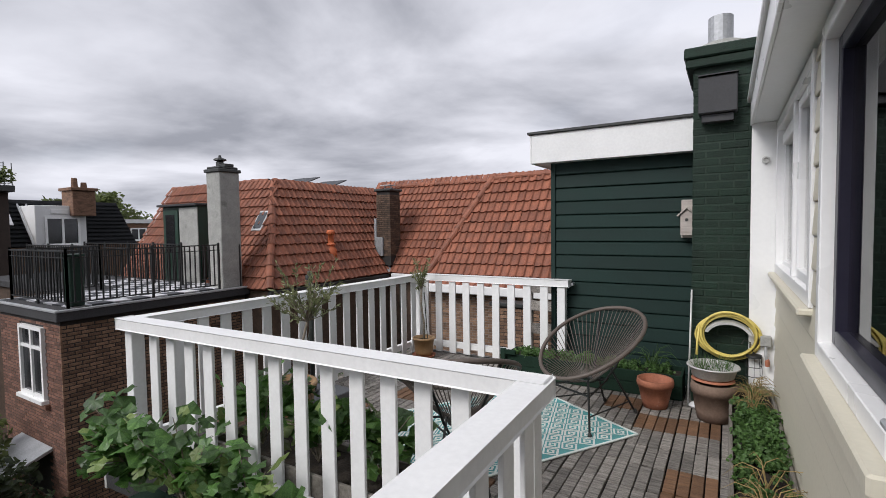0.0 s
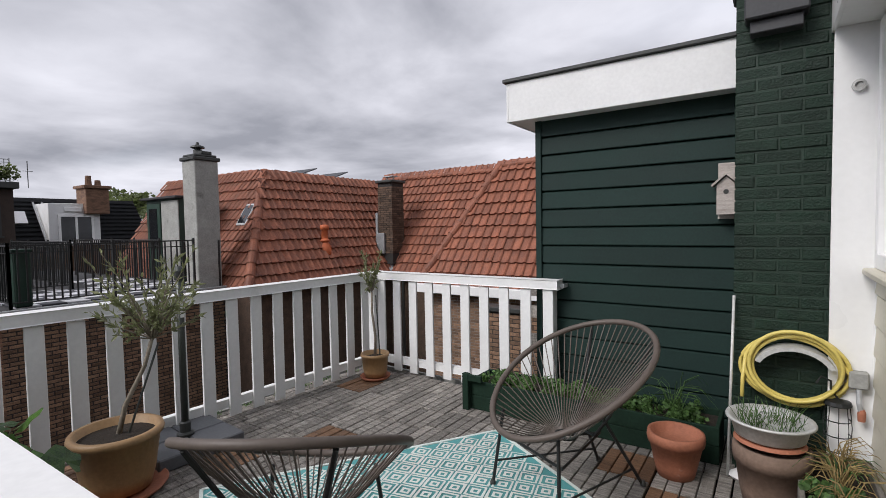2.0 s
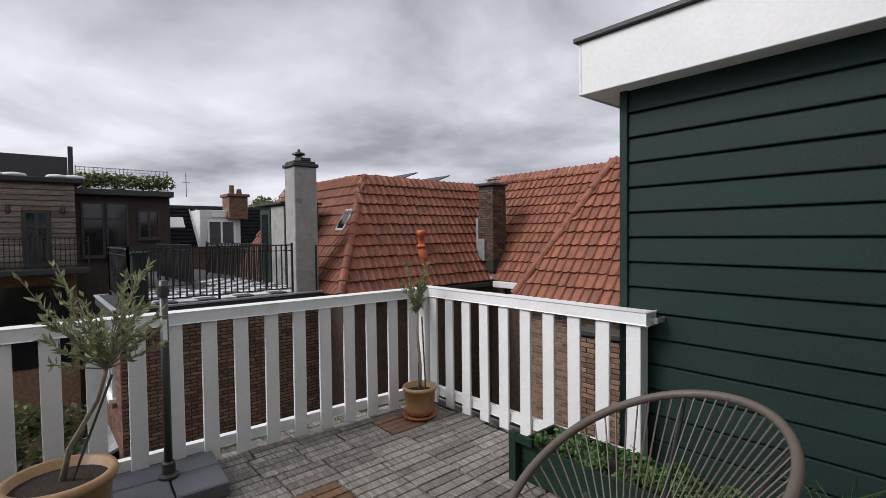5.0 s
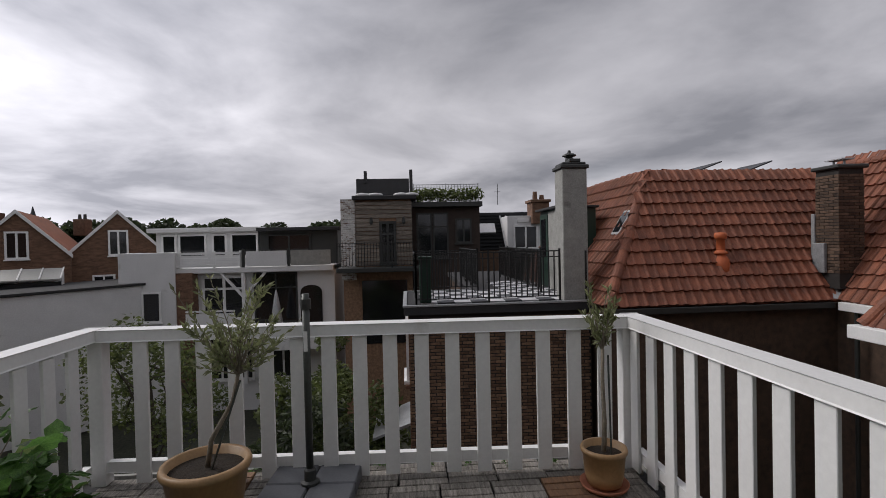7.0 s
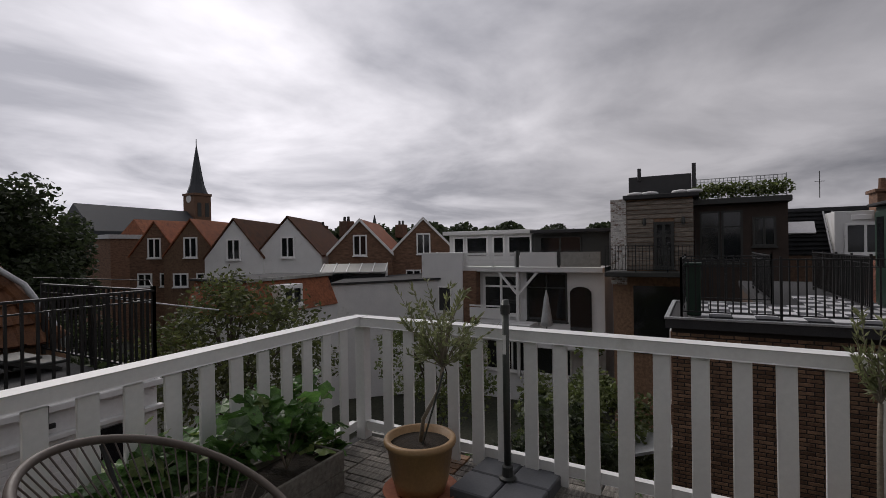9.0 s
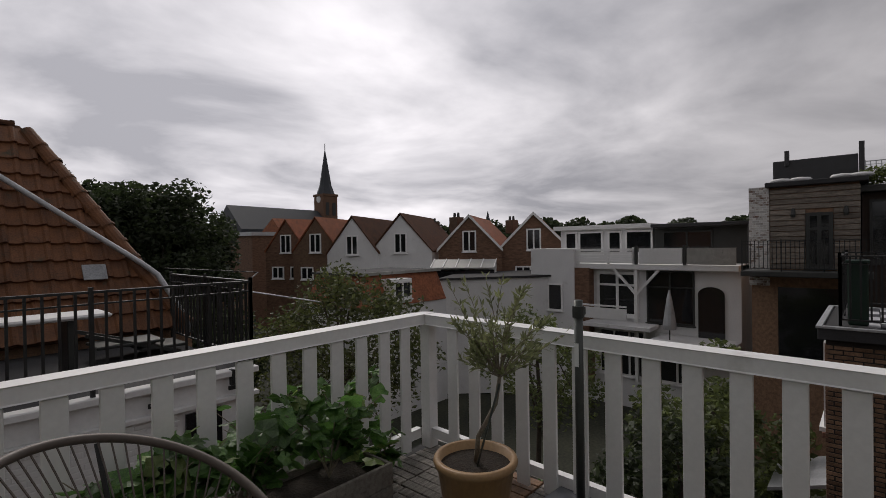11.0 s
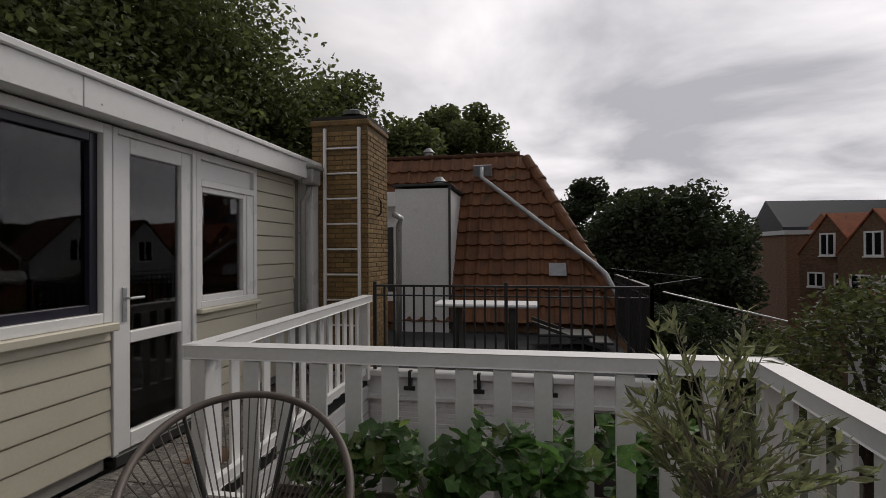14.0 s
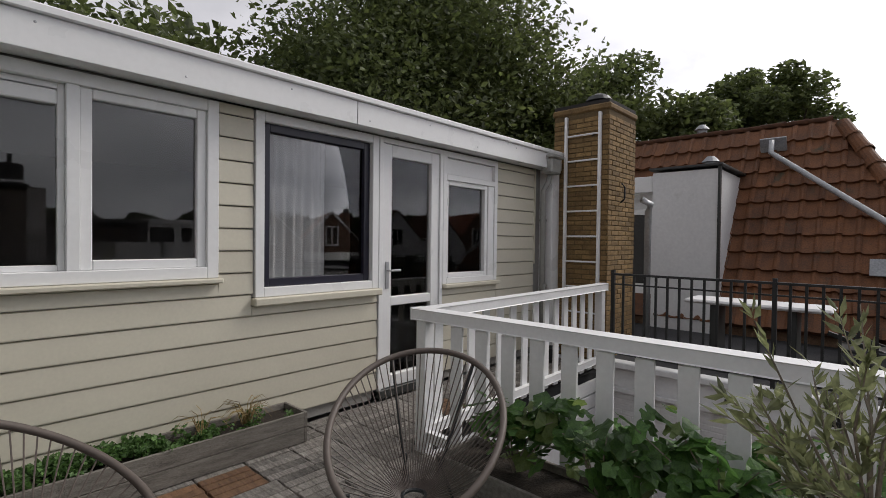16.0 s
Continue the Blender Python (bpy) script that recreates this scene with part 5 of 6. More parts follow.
part("aerial", add_tube(tube([(-26.5, 4.2, 3.7), (-26.5, 4.2, 5.0)], 0.02, 6), [(-26.5, 4.0, 4.5), (-26.5, 4.4, 4.5)], 0.012, 6), DARK_TRIM, slate)
low = empty("far_flat_house", 0, 0, 0, 0, "low pale brick building with a white roof edge", "house")
part("wall", box(-60, -50, 12, 30, GZ, 2.4), FAR_BRICK, low)
part("roof_edge", box(-60, -49.8, 11.8, 30.2, 2.4, 2.8), WHITE_RENDER, low)
for y in (15, 18, 21):
    house_window(low, (-49.98, y, 0.6), (0, 1, 0), 1.6, 1.3, 0.12, 1)

wh = empty("white_house", 0, 0, 0, 0, "white rendered house with a long upper deck", "house")
part("wall", box(-31, -22.4, -15.6, -5.3, GZ, 0.4), WHITE_RENDER, wh)
part("side_wall", box(-22.45, -21.7, -15.7, -13.0, GZ, 1.25, 0.02), WHITE_RENDER, wh)
part("brick_side", box(-22.39, -21.75, -12.99, -12.2, -6.0, 0.2), FAR_BRICK, wh)
part("upper_room", box(-31, -24.6, -15.3, -9.8, 0.4, 2.31), WHITE_RENDER, wh)
part("upper_roof", box(-31, -24.2, -15.6, -9.7, 2.315, 2.55, 0.02), WHITE_RENDER, wh)
for y, w_, b_ in ((-15.0, 0.8, 0), (-14.1, 1.5, 0), (-12.3, 0.8, 0), (-11.3, 1.5, 0)):
    house_window(wh, (-24.58, y, 0.9), (0, 1, 0), w_, 1.3, 0.1, b_)
part("dark_room", box(-31, -24.6, -9.75, -5.4, 0.4, 2.28), DARK_TRIM, wh)
part("dark_roof", box(-31, -23.9, -9.7, -5.2, 2.29, 2.47, 0.02), FELT, wh)
house_window(wh, (-24.58, -9.3, 0.6), (0, 1, 0), 2.4, 1.5, 0.08, 1, DARK_TRIM)
part("deck_slab", box(-24.6, -21.9, -14.9, -5.3, 0.15, 0.42, 0.02), WHITE_RENDER, wh)
for i in range(5):
    part("deck_slat", box(-21.95, -21.88, -14.9, -9.9, 0.48 + i * 0.155, 0.60 + i * 0.155), WHITE, wh)
for y in (-14.8, -12.9, -11.2, -9.9):
    part("deck_post", box(-22.02, -21.951, y - 0.05, y + 0.05, 0.42, 1.27), WHITE, wh)
part("screen_panel", box(-21.95, -21.88, -9.6, -7.6, 0.45, 1.22), WHITE_RENDER, wh)
part("screen_panel", box(-21.95, -21.88, -7.4, -5.4, 0.45, 1.22), CONCRETE, wh)
for y in (-9.75, -7.5):
    part("screen_post", box(-22.0, -21.85, y - 0.06, y + 0.06, 0.42, 1.35), DARK_TRIM, wh)
part("deck_prop", add_beam(add_beam(beam((-22.0, -9.8, -5.5), (-22.0, -9.8, 0.15), 0.16, 0.16), (-22.0, -9.8, -1.1), (-22.0, -10.9, 0.15), 0.12, 0.12), (-22.0, -9.8, -1.1), (-22.0, -8.7, 0.15), 0.12, 0.12), WHITE, wh)
house_window(wh, (-22.38, -12.0, -2.3), (0, 1, 0), 2.2, 2.3, 0.14, 1, cross=1)
house_window(wh, (-22.38, -9.4, -2.5), (0, 1, 0), 2.2, 2.6, 0.08, 1, DARK_TRIM, cross=1)
house_window(wh, (-21.69, -14.6, -2.2), (0, 1, 0), 0.9, 1.5, 0.08, 0, cross=0)
part("arched_door", poly([(-22.38, -6.5 + 0.55 * math.cos(a * math.pi / 10), -0.95 + 0.35 * math.sin(a * math.pi / 10)) for a in range(11)] + [(-22.38, -7.05, -3.0), (-22.38, -5.95, -3.0)], 0.06, (1, 0, 0)), FAR_GLASS, wh)
house_window(wh, (-22.38, -11.9, -5.4), (0, 1, 0), 2.4, 2.4, 0.10, 2, cross=1)
house_window(wh, (-22.38, -9.0, -5.4), (0, 1, 0), 2.0, 2.4, 0.10, 1, cross=1)
part("balcony", box(-22.4, -20.9, -12.2, -8.8, -2.75, -2.55, 0.02), WHITE_RENDER, wh)
part("balcony_rail", add_box(box(-20.98, -20.9, -12.2, -9.9, -2.3, -1.75), -20.98, -20.9, -12.2, -9.9, -1.68, -1.6), WHITE, wh)
part("porch", box(-22.4, -20.6, -8.7, -5.3, -3.6, -3.0, 0.02), WHITE_RENDER, wh)
par = empty("closed_parasol", -20.9, -7.9, -3.0, 0, "closed pale blue parasol on a terrace", "parasol")
part("cloth", lathe([(0.28, 0.5), (0.30, 0.7), (0.12, 1.9), (0.03, 2.3), (0.0, 2.32)], 12), ZINC, par)
part("pole", tube([(0, 0, 0), (0, 0, 0.6)], 0.03, 8), DARK_TRIM, par)
lw = empty("white_annex", 0, 0, 0, 0, "low white rendered annex with a flat roof", "house")
part("wall", poly([(-17.9, -19.4, -0.5), (-21.7, -14.6, -0.35), (-26.0, -18.0, -0.35), (-23.0, -22.0, -0.5)], 6.5, (0, 0, -1)), WHITE_RENDER, lw)
part("roof_edge", poly([(-17.7, -19.4, -0.46), (-21.7, -14.4, -0.32), (-26.0, -18.0, -0.32), (-23.0, -22.2, -0.46)], 0.10, (0, 0, 1)), FELT, lw)


def gable_house(tip, half, eave, wall_mat, roof_mat, label, trim=True, window=(1.0, 1.5), deep=9.0, u=(0.45, -0.89)):
    """A narrow house whose gable faces the gardens; tip is the top of its gable."""
    u = Vector((*u, 0)).normalized()
    out = Vector((-u.y, u.x, 0))
    t = Vector(tip)
    base = Vector((t.x, t.y, 0))
    ob = empty("gabled_house", base.x, base.y, 0, 0, label, "house", "row of gabled houses")

    def q(s, z, o=0.0):
        p = u * s + out * o
        return (p.x, p.y, z)
    part("wall", poly([q(-half, GZ), q(half, GZ), q(half, eave), q(0, t.z), q(-half, eave)], deep, -out), wall_mat, ob)
    for sg in (-1, 1):
        part("roof", poly([q(sg * (half + 0.08), eave - 0.05, 0.1), q(0, t.z + 0.08, 0.1), q(0, t.z + 0.08, -deep), q(sg * (half + 0.08), eave - 0.05, -deep)], 0.12, (0, 0, 1)), roof_mat, ob)
        if trim:
            part("bargeboard", poly([q(sg * (half + 0.1), eave - 0.12, 0.14), q(0, t.z + 0.02, 0.14), q(0, t.z + 0.24, 0.14), q(sg * (half + 0.1), eave + 0.1, 0.14)], 0.08, -out), WHITE, ob)
    ww, hh = window
    wp = base + u * (ww / 2) + out * 0.02
    win = house_window(None, (wp.x, wp.y, eave - 0.1), tuple(-u), ww, hh, 0.1, 1)
    win.parent = ob
    win.matrix_parent_inverse = Matrix.Translation((-base.x, -base.y, 0))
    for s, w2 in ((-1.3, 1.1), (0.4, 1.2)):
        wp = base - u * s + out * 0.02
        win = house_window(None, (wp.x, wp.y, eave - 2.2), tuple(-u), w2, 1.0, 0.1, 1)
        win.parent = ob
        win.matrix_parent_inverse = Matrix.Translation((-base.x, -base.y, 0))
    return ob


gable_house((-26.7, -18.5, 3.55), 2.35, 1.2, FAR_BRICK, FAR_RED_TILE, "brick gabled house with red tiles and white bargeboards")
gable_house((-24.4, -22.4, 3.5), 2.3, 1.15, FAR_BRICK, FAR_RED_TILE, "brick gabled house with red tiles and white bargeboards")
gable_house((-21.9, -26.9, 3.8), 2.4, 1.1, WHITE_RENDER, FAR_BROWN_TILE, "white rendered gabled house with brown tiles", False)
gable_house((-20.0, -30.2, 3.7), 2.1, 1.0, WHITE_RENDER, FAR_BROWN_TILE, "white rendered gabled house with brown tiles", False)
gable_house((-18.9, -33.4, 3.75), 2.0, 1.2, BROWN_BRICK, FAR_RED_TILE, "dark brick gabled house with red tiles", False)
gable_house((-18.2, -36.6, 3.7), 1.9, 1.2, FAR_BRICK, FAR_RED_TILE, "brick gabled house with red tiles", False)
for tx, ty, n in ((-25.5, -24.5, 2), (-29.5, -31.0, 4), (-27.5, -35.5, 4), (-33.0, -24.5, 2)):
    chm = empty("roof_chimney", tx, ty, 2.5, 0, "brick chimney with a row of pots", "chimney", "chimneys on the gabled houses")
    part("base", box(-0.4, 0.4, -0.2 * n, 0.2 * n, 0, 1.15, 0.02), SOOT_BRICK, chm)
    for i in range(n):
        part("chimney_pot", lathe([(0.12, 1.15), (0.09, 1.5), (0.0, 1.51)], 8, 0, (i - (n - 1) / 2) * 0.36, 0), DARK_TRIM, chm)
can = empty("glass_lean_to", -22.9, -21.6, -0.35, 0, "white lean-to with a sloping glass roof", "lean-to")
part("glass_roof", poly([(-1.0, 1.9, 0.85), (1.0, -1.9, 0.85), (2.3, -1.1, 0.35), (0.3, 2.6, 0.35)], 0.06, (0, 0, 1)), GREY_PIPE, can)
for i in range(6):
    k = i / 5
    part("glazing_bar", beam((-1.0 + 2 * k, 1.9 - 3.8 * k, 0.93), (0.3 + 2 * k, 2.6 - 3.7 * k, 0.43), 0.06, 0.06), WHITE, can)
part("front_window", poly([(0.02, 2.42, 0.25), (2.02, -1.35, 0.25), (2.02, -1.35, -0.9), (0.02, 2.42, -0.9)], 0.04, (0.88, 0.47, 0)), FAR_GLASS, can)
part("lean_to_wall", poly([(-1.0, 1.9, 0.8), (1.0, -1.9, 0.8), (1.9, -1.4, 0.4), (-0.1, 2.4, 0.4)], 3.0, (0, 0, -1)), WHITE_RENDER, can)
mid = empty("red_mansard_annex", 0, 0, 0, 0, "flat-roofed annex with a red tiled mansard", "house")
part("wall", box(-17.5, -11.6, -23.0, -18.6, GZ, -1.4), WHITE_RENDER, mid)
part("mansard", poly([(-17.4, -18.5, -1.4), (-11.5, -18.5, -1.4), (-12.0, -19.2, 0.1), (-17.4, -19.2, 0.1)], 0.1, (0, -1, -0.3)), FAR_RED_TILE, mid)
part("mansard", poly([(-11.5, -18.5, -1.4), (-11.5, -23.0, -1.4), (-12.1, -23.0, 0.1), (-12.1, -19.2, 0.1)], 0.1, (-1, 0, -0.3)), FAR_RED_TILE, mid)
part("flat_roof", box(-17.6, -11.9, -23.2, -19.1, 0.1, 0.22, 0.02), FELT, mid)
part("roof_trim", box(-17.6, -11.88, -19.1, -19.02, 0.1, 0.26, 0.01), CONCRETE, mid)
part("dormer", box(-14.6, -13.2, -19.2, -18.3, -1.3, -0.1, 0.02), WHITE, mid)
house_window(mid, (-13.3, -18.28, -1.1), (-1, 0, 0), 1.2, 0.9, 0.1, 1)
far = empty("far_terrace_row", 0, 0, 0, 0, "distant brick houses with flat roofs and white windows", "house")
part("wall", box(-34, -22, -62, -50, GZ, 2.9), FAR_BRICK, far)
part("roof_edge", box(-34.2, -21.8, -62, -49.8, 2.9, 3.3), ZINC, far)
for x in (-32.5, -30, -27.5, -24.5):
    house_window(far, (x, -49.98, 0.4), (-1, 0, 0), 1.1, 1.9, 0.14, 1)
tagged(mesh_ob("far_red_roof_house", poly([(-52, -70, 2.0), (-38, -70, 2.0), (-38, -75, 6.5), (-52, -75, 6.5)], 9.0, (0, -1, -0.6)), FAR_RED_TILE), "distant house with a long red roof", "house")

church = empty("church", -85.9, -129.4, 0, 0, "brick church tower with a tall slate spire", "church")
part("tower", box(-2.6, 2.6, -2.6, 2.6, GZ, 17.5, 0.1), FAR_BRICK, church)
part("tower_top", box(-2.8, 2.8, -2.8, 2.8, 17.5, 18.2, 0.05), FAR_BRICK, church)
part("spire", lathe([(2.9, 18.2), (1.9, 21.0), (0.15, 32.0), (0.0, 32.1)], 8), SPIRE, church)
part("finial", tube([(0, 0, 32.0), (0, 0, 34.2)], 0.12, 6), DARK_TRIM, church)
for sx in (-1.2, 1.2):
    part("belfry_opening", box(sx - 0.6, sx + 0.6, 2.6, 2.7, 11.5, 15.5), DARK_TRIM, church)
part("clock_face", lathe([(1.1, 0), (1.1, 0.12), (0.0, 0.12)], 20), WHITE_RENDER, church).matrix_basis = pose(2.58, 0, 16.6, 0, 90, 0)
part("nave", poly([(3.1, -8, GZ), (3.1, 8, GZ), (3.1, 8, 6.5), (3.1, 0, 13.0), (3.1, -8, 6.5)], 30, (1, 0.12, 0)), SPIRE, church)
tagged(mesh_ob("far_spire", lathe([(1.5, GZ), (1.5, 7), (1.8, 7.2), (0.1, 14.5), (0, 14.6)], 8, -148, -112, 0), SPIRE), "thin distant church spire above trees", "church spire")

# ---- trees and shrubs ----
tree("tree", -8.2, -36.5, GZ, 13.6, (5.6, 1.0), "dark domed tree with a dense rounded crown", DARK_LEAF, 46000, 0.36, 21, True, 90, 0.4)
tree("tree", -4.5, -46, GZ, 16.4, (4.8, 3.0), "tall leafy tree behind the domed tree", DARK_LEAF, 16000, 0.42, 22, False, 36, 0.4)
tree("tree", 17.5, -17.0, GZ, 21.6, (8.0, 5.0), "large broad leafy tree behind the dormer", TREE_LEAF, 150000, 0.25, 23, False, 240, 0.6)
tree("tree", 10.0, -24.0, GZ, 17.6, (5.0, 4.6), "large leafy tree behind the chimney", TREE_LEAF, 46000, 0.30, 24, False, 80, 0.5)
tree("tree", 5.2, -30.0, GZ, 18.0, (3.7, 6.0), "leafy tree behind the brown roof", TREE_LEAF, 34000, 0.28, 25, False, 70, 0.4)
tree("tree", 26.0, -7.0, GZ, 19.0, (8.0, 5.0), "large leafy tree behind the house", TREE_LEAF, 26000, 0.42, 26, False, 40, 0.5)
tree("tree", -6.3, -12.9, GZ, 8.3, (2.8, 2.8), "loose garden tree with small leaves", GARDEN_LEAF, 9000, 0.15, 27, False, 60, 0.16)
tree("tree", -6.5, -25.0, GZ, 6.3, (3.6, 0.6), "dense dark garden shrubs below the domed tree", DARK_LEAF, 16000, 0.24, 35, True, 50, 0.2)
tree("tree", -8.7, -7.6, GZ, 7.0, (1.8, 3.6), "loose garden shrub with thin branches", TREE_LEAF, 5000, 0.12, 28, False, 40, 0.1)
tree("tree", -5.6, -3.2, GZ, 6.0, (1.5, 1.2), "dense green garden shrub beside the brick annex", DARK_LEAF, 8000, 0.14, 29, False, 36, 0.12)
tree("tree", -8.6, -3.4, GZ, 6.4, (1.7, 1.2), "dense green garden shrub beside the brick annex", TREE_LEAF, 8000, 0.15, 30, False, 36, 0.12)
tree("tree", -3.6, -7.5, GZ, 4.4, (1.6, 0.8), "green garden shrub below the terrace", TREE_LEAF, 5000, 0.14, 33, False, 30, 0.1)
tree("tree", -60, 22, GZ, 14.0, (6.0, 3.0), "distant leafy tree beyond the roofs", TREE_LEAF, 5000, 0.6, 34, False, 30, 0.4)
rng = random.Random(77)
cs = []
for i in range(110):
    a = radians(86 + i * 0.78)
    r = 190 + rng.uniform(-25, 25)
    cs.append((Vector((-math.sin(a) * r, math.cos(a) * r, 2.2 + rng.uniform(-4, 3.5))), rng.uniform(5, 8)))
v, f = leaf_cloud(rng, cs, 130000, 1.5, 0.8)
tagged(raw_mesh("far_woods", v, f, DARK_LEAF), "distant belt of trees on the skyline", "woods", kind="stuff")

# ---- green brick chimney ----
gc = empty("green_brick_chimney", 0, 0, 0, 0, "dark green painted brick chimney beside the dormer", "chimney")
part("core", box(3.165, 3.615, -0.39, 0.35, -0.5, 2.97), GREEN_MORTAR, gc)
brick_face(gc, (3.160, -0.39, 0), (1, 0, 0), 0.46, -0.06, 2.97, GREEN_BRICK, size=(0.205, 0.058), joint=0.010, proud=0.005, wobble=0.003, rng=random.Random(9))
brick_face(gc, (3.165, 0.14, 0), (0, -1, 0), 0.53, 1.9, 2.97, GREEN_BRICK, size=(0.205, 0.058), joint=0.012, proud=0.005, wobble=0.002, rng=random.Random(10))
part("corbel", box(3.10, 3.66, -0.45, 0.40, 2.97, 3.05, 0.012), GREEN_BRICK, gc)
part("corbel", box(3.085, 3.675, -0.465, 0.42, 3.052, 3.145, 0.012), GREEN_BRICK, gc)
part("mortar_crown", lathe([(0.30, 3.146), (0.24, 3.20), (0.12, 3.25), (0.11, 3.25)], 12, 3.38, -0.12, 0), CONCRETE, gc)
part("flue_pipe", lathe([(0.10, 3.22), (0.10, 3.46), (0.085, 3.46), (0.085, 3.30), (0.0, 3.30)], 18, 3.36, -0.16, 0), ZINC, gc, "bare zinc flue pipe")
vb = empty("vent_box", 3.35, -0.40, 2.5, 0, "black sheet metal vent box on the chimney", "vent box")
part("hood", box(-0.145, 0.145, -0.13, 0.0, 0.05, 0.36, 0.008), BLACK_STEEL, vb)
part("hood_lip", poly([(-0.15, -0.15, 0.365), (0.15, -0.15, 0.365), (0.15, 0.0, 0.385), (-0.15, 0.0, 0.385)], 0.008, (0, 0, 1)), BLACK_STEEL, vb)
part("outlet", box(-0.12, 0.12, -0.09, 0.0, -0.02, 0.048, 0.005), BLACK_STEEL, vb)

# ---- deck planks ----
GAP, PW, PL = 0.008, 0.068, 0.305
meshes = {}
for mat in (GREY_WOOD, BROWN_WOOD):
    me = bpy.data.meshes.new("plank")
    b = box(-PW / 2, PW / 2, -PL / 2, PL / 2, -0.03, 0.0, 0.003)
    b.to_mesh(me)
    b.free()
    me.materials.append(mat)
    meshes[mat.name] = me
rng = random.Random(41)
joined = {m: ([], []) for m in meshes}
BROWN_AT = ((3.13, -1.98), (2.85, -1.0), (1.33, -0.92), (0.30, -0.35), (2.55, -0.75), (3.25, -1.15), (3.2, -4.1), (3.25, -2.3))
COLW = 4 * (PW + GAP) + 0.003
for col in range(14):
    x0 = -0.27 + col * COLW
    off = rng.choice((0.0, 0.04, 0.10))
    for row in range(0, 22):
        yc0 = 0.07 - off - row * (PL + 0.012) - PL / 2
        brown = any(abs(x0 + COLW / 2 - bx) < COLW / 2 and abs(yc0 - by) < PL / 2 for bx, by in BROWN_AT) or rng.random() < 0.03
        for k in range(4):
            x = x0 + (k + 0.5) * (PW + GAP)
            if x < (-0.19 + yc0 * 0.065 if yc0 > -3.38 else 2.97) or x > 3.77 or yc0 < -6.55:
                continue
            mname = (BROWN_WOOD if brown else GREY_WOOD).name
            m = pose(x + rng.uniform(-0.002, 0.002), yc0 + rng.uniform(-0.003, 0.003), rng.uniform(-0.004, 0.0), rng.uniform(-0.3, 0.3), rng.uniform(-0.8, 0.8), rng.uniform(-0.3, 0.3))
            if 1.5 < x < 3.4 and -2.9 < yc0 < -0.4:
                shared("plank", meshes[mname], m, floor)
            else:
                vv, ff = joined[mname]
                base = len(vv)
                vv.extend(tuple(m @ q.co) for q in meshes[mname].vertices)
                ff.extend(tuple(base + i for i in pl.vertices) for pl in meshes[mname].polygons)
for mname, (vv, ff) in joined.items():
    tagged(raw_mesh("planking", vv, ff, bpy.data.materials[mname], floor), kind="stuff")
v, f = leaf_cloud(random.Random(3), [(Vector((-0.16 - 0.065 * k * 0.3, -0.25 - k * 0.28, 0.0)), 0.07) for k in range(11)], 900, 0.022)
tagged(raw_mesh("moss", v, f, HERB), "green moss along the deck edge", "moss", kind="stuff")

# ---- rug ----
RN, RE_, RWc = Vector((1.76, -0.75, 0.004)), Vector((2.86, -1.40, 0.004)), Vector((0.74, -2.31, 0.004))
rug = empty("outdoor_rug", RN.x, RN.y, RN.z, 0, "teal and white woven outdoor rug with diamond pattern", "rug")
ru, rv = RE_ - RN, RWc - RN
W_, H_ = ru.length, rv.length
un, vn = ru.normalized(), rv.normalized()
bm = bmesh.new()
nu, nv = 18, 26
grid = [[bm.verts.new(un * (W_ * i / nu) + vn * (H_ * j / nv) + Vector((0, 0, 0.004 + 0.0025 * math.sin(i * 1.3 + j * 0.7)))) for j in range(nv + 1)] for i in range(nu + 1)]
for i in range(nu):
    for j in range(nv):
        bm.faces.new((grid[i][j], grid[i][j + 1], grid[i + 1][j + 1], grid[i + 1][j]))
part("weave", bm, TEAL, rug, smooth=True)
bm = bmesh.new()
rr = random.Random(8)
NUX, NVX = 8, 11
for i in range(NUX):
    for j in range(NVX):
        for half in (0, 1):
            ci, cj = i + 0.5 + 0.5 * half, j + 0.5 + 0.5 * half
            if ci > NUX - 0.2 or cj > NVX - 0.2:
                continue
            c = un * (W_ * ci / NUX) + vn * (H_ * cj / NVX) + Vector((0, 0, 0.0085))
            a = W_ / NUX * 0.5
            for outer, inner in ((0.95, 0.72), (0.46, 0.20)):
                ring_o = [bm.verts.new(c + (un * math.cos(k * math.pi / 2) + vn * math.sin(k * math.pi / 2)) * a * outer * rr.uniform(0.95, 1.05)) for k in range(4)]
                ring_i = [bm.verts.new(c + (un * math.cos(k * math.pi / 2) + vn * math.sin(k * math.pi / 2)) * a * inner * rr.uniform(0.93, 1.07)) for k in range(4)]
                for k in range(4):
                    bm.faces.new((ring_o[k], ring_i[k], ring_i[(k + 1) % 4], ring_o[(k + 1) % 4]))
part("diamond_pattern", bm, PALE_WEAVE, rug)
part("binding", add_beam(add_beam(add_beam(beam((0, 0, 0.005), ru + Vector((0, 0, 0.005)), 0.02, 0.008), (0, 0, 0.005), rv + Vector((0, 0, 0.005)), 0.02, 0.008), ru + Vector((0, 0, 0.005)), ru + rv + Vector((0, 0, 0.005)), 0.02, 0.008), rv + Vector((0, 0, 0.005)), ru + rv + Vector((0, 0, 0.005)), 0.02, 0.008), PALE_WEAVE, rug)

# ---- string chairs ----


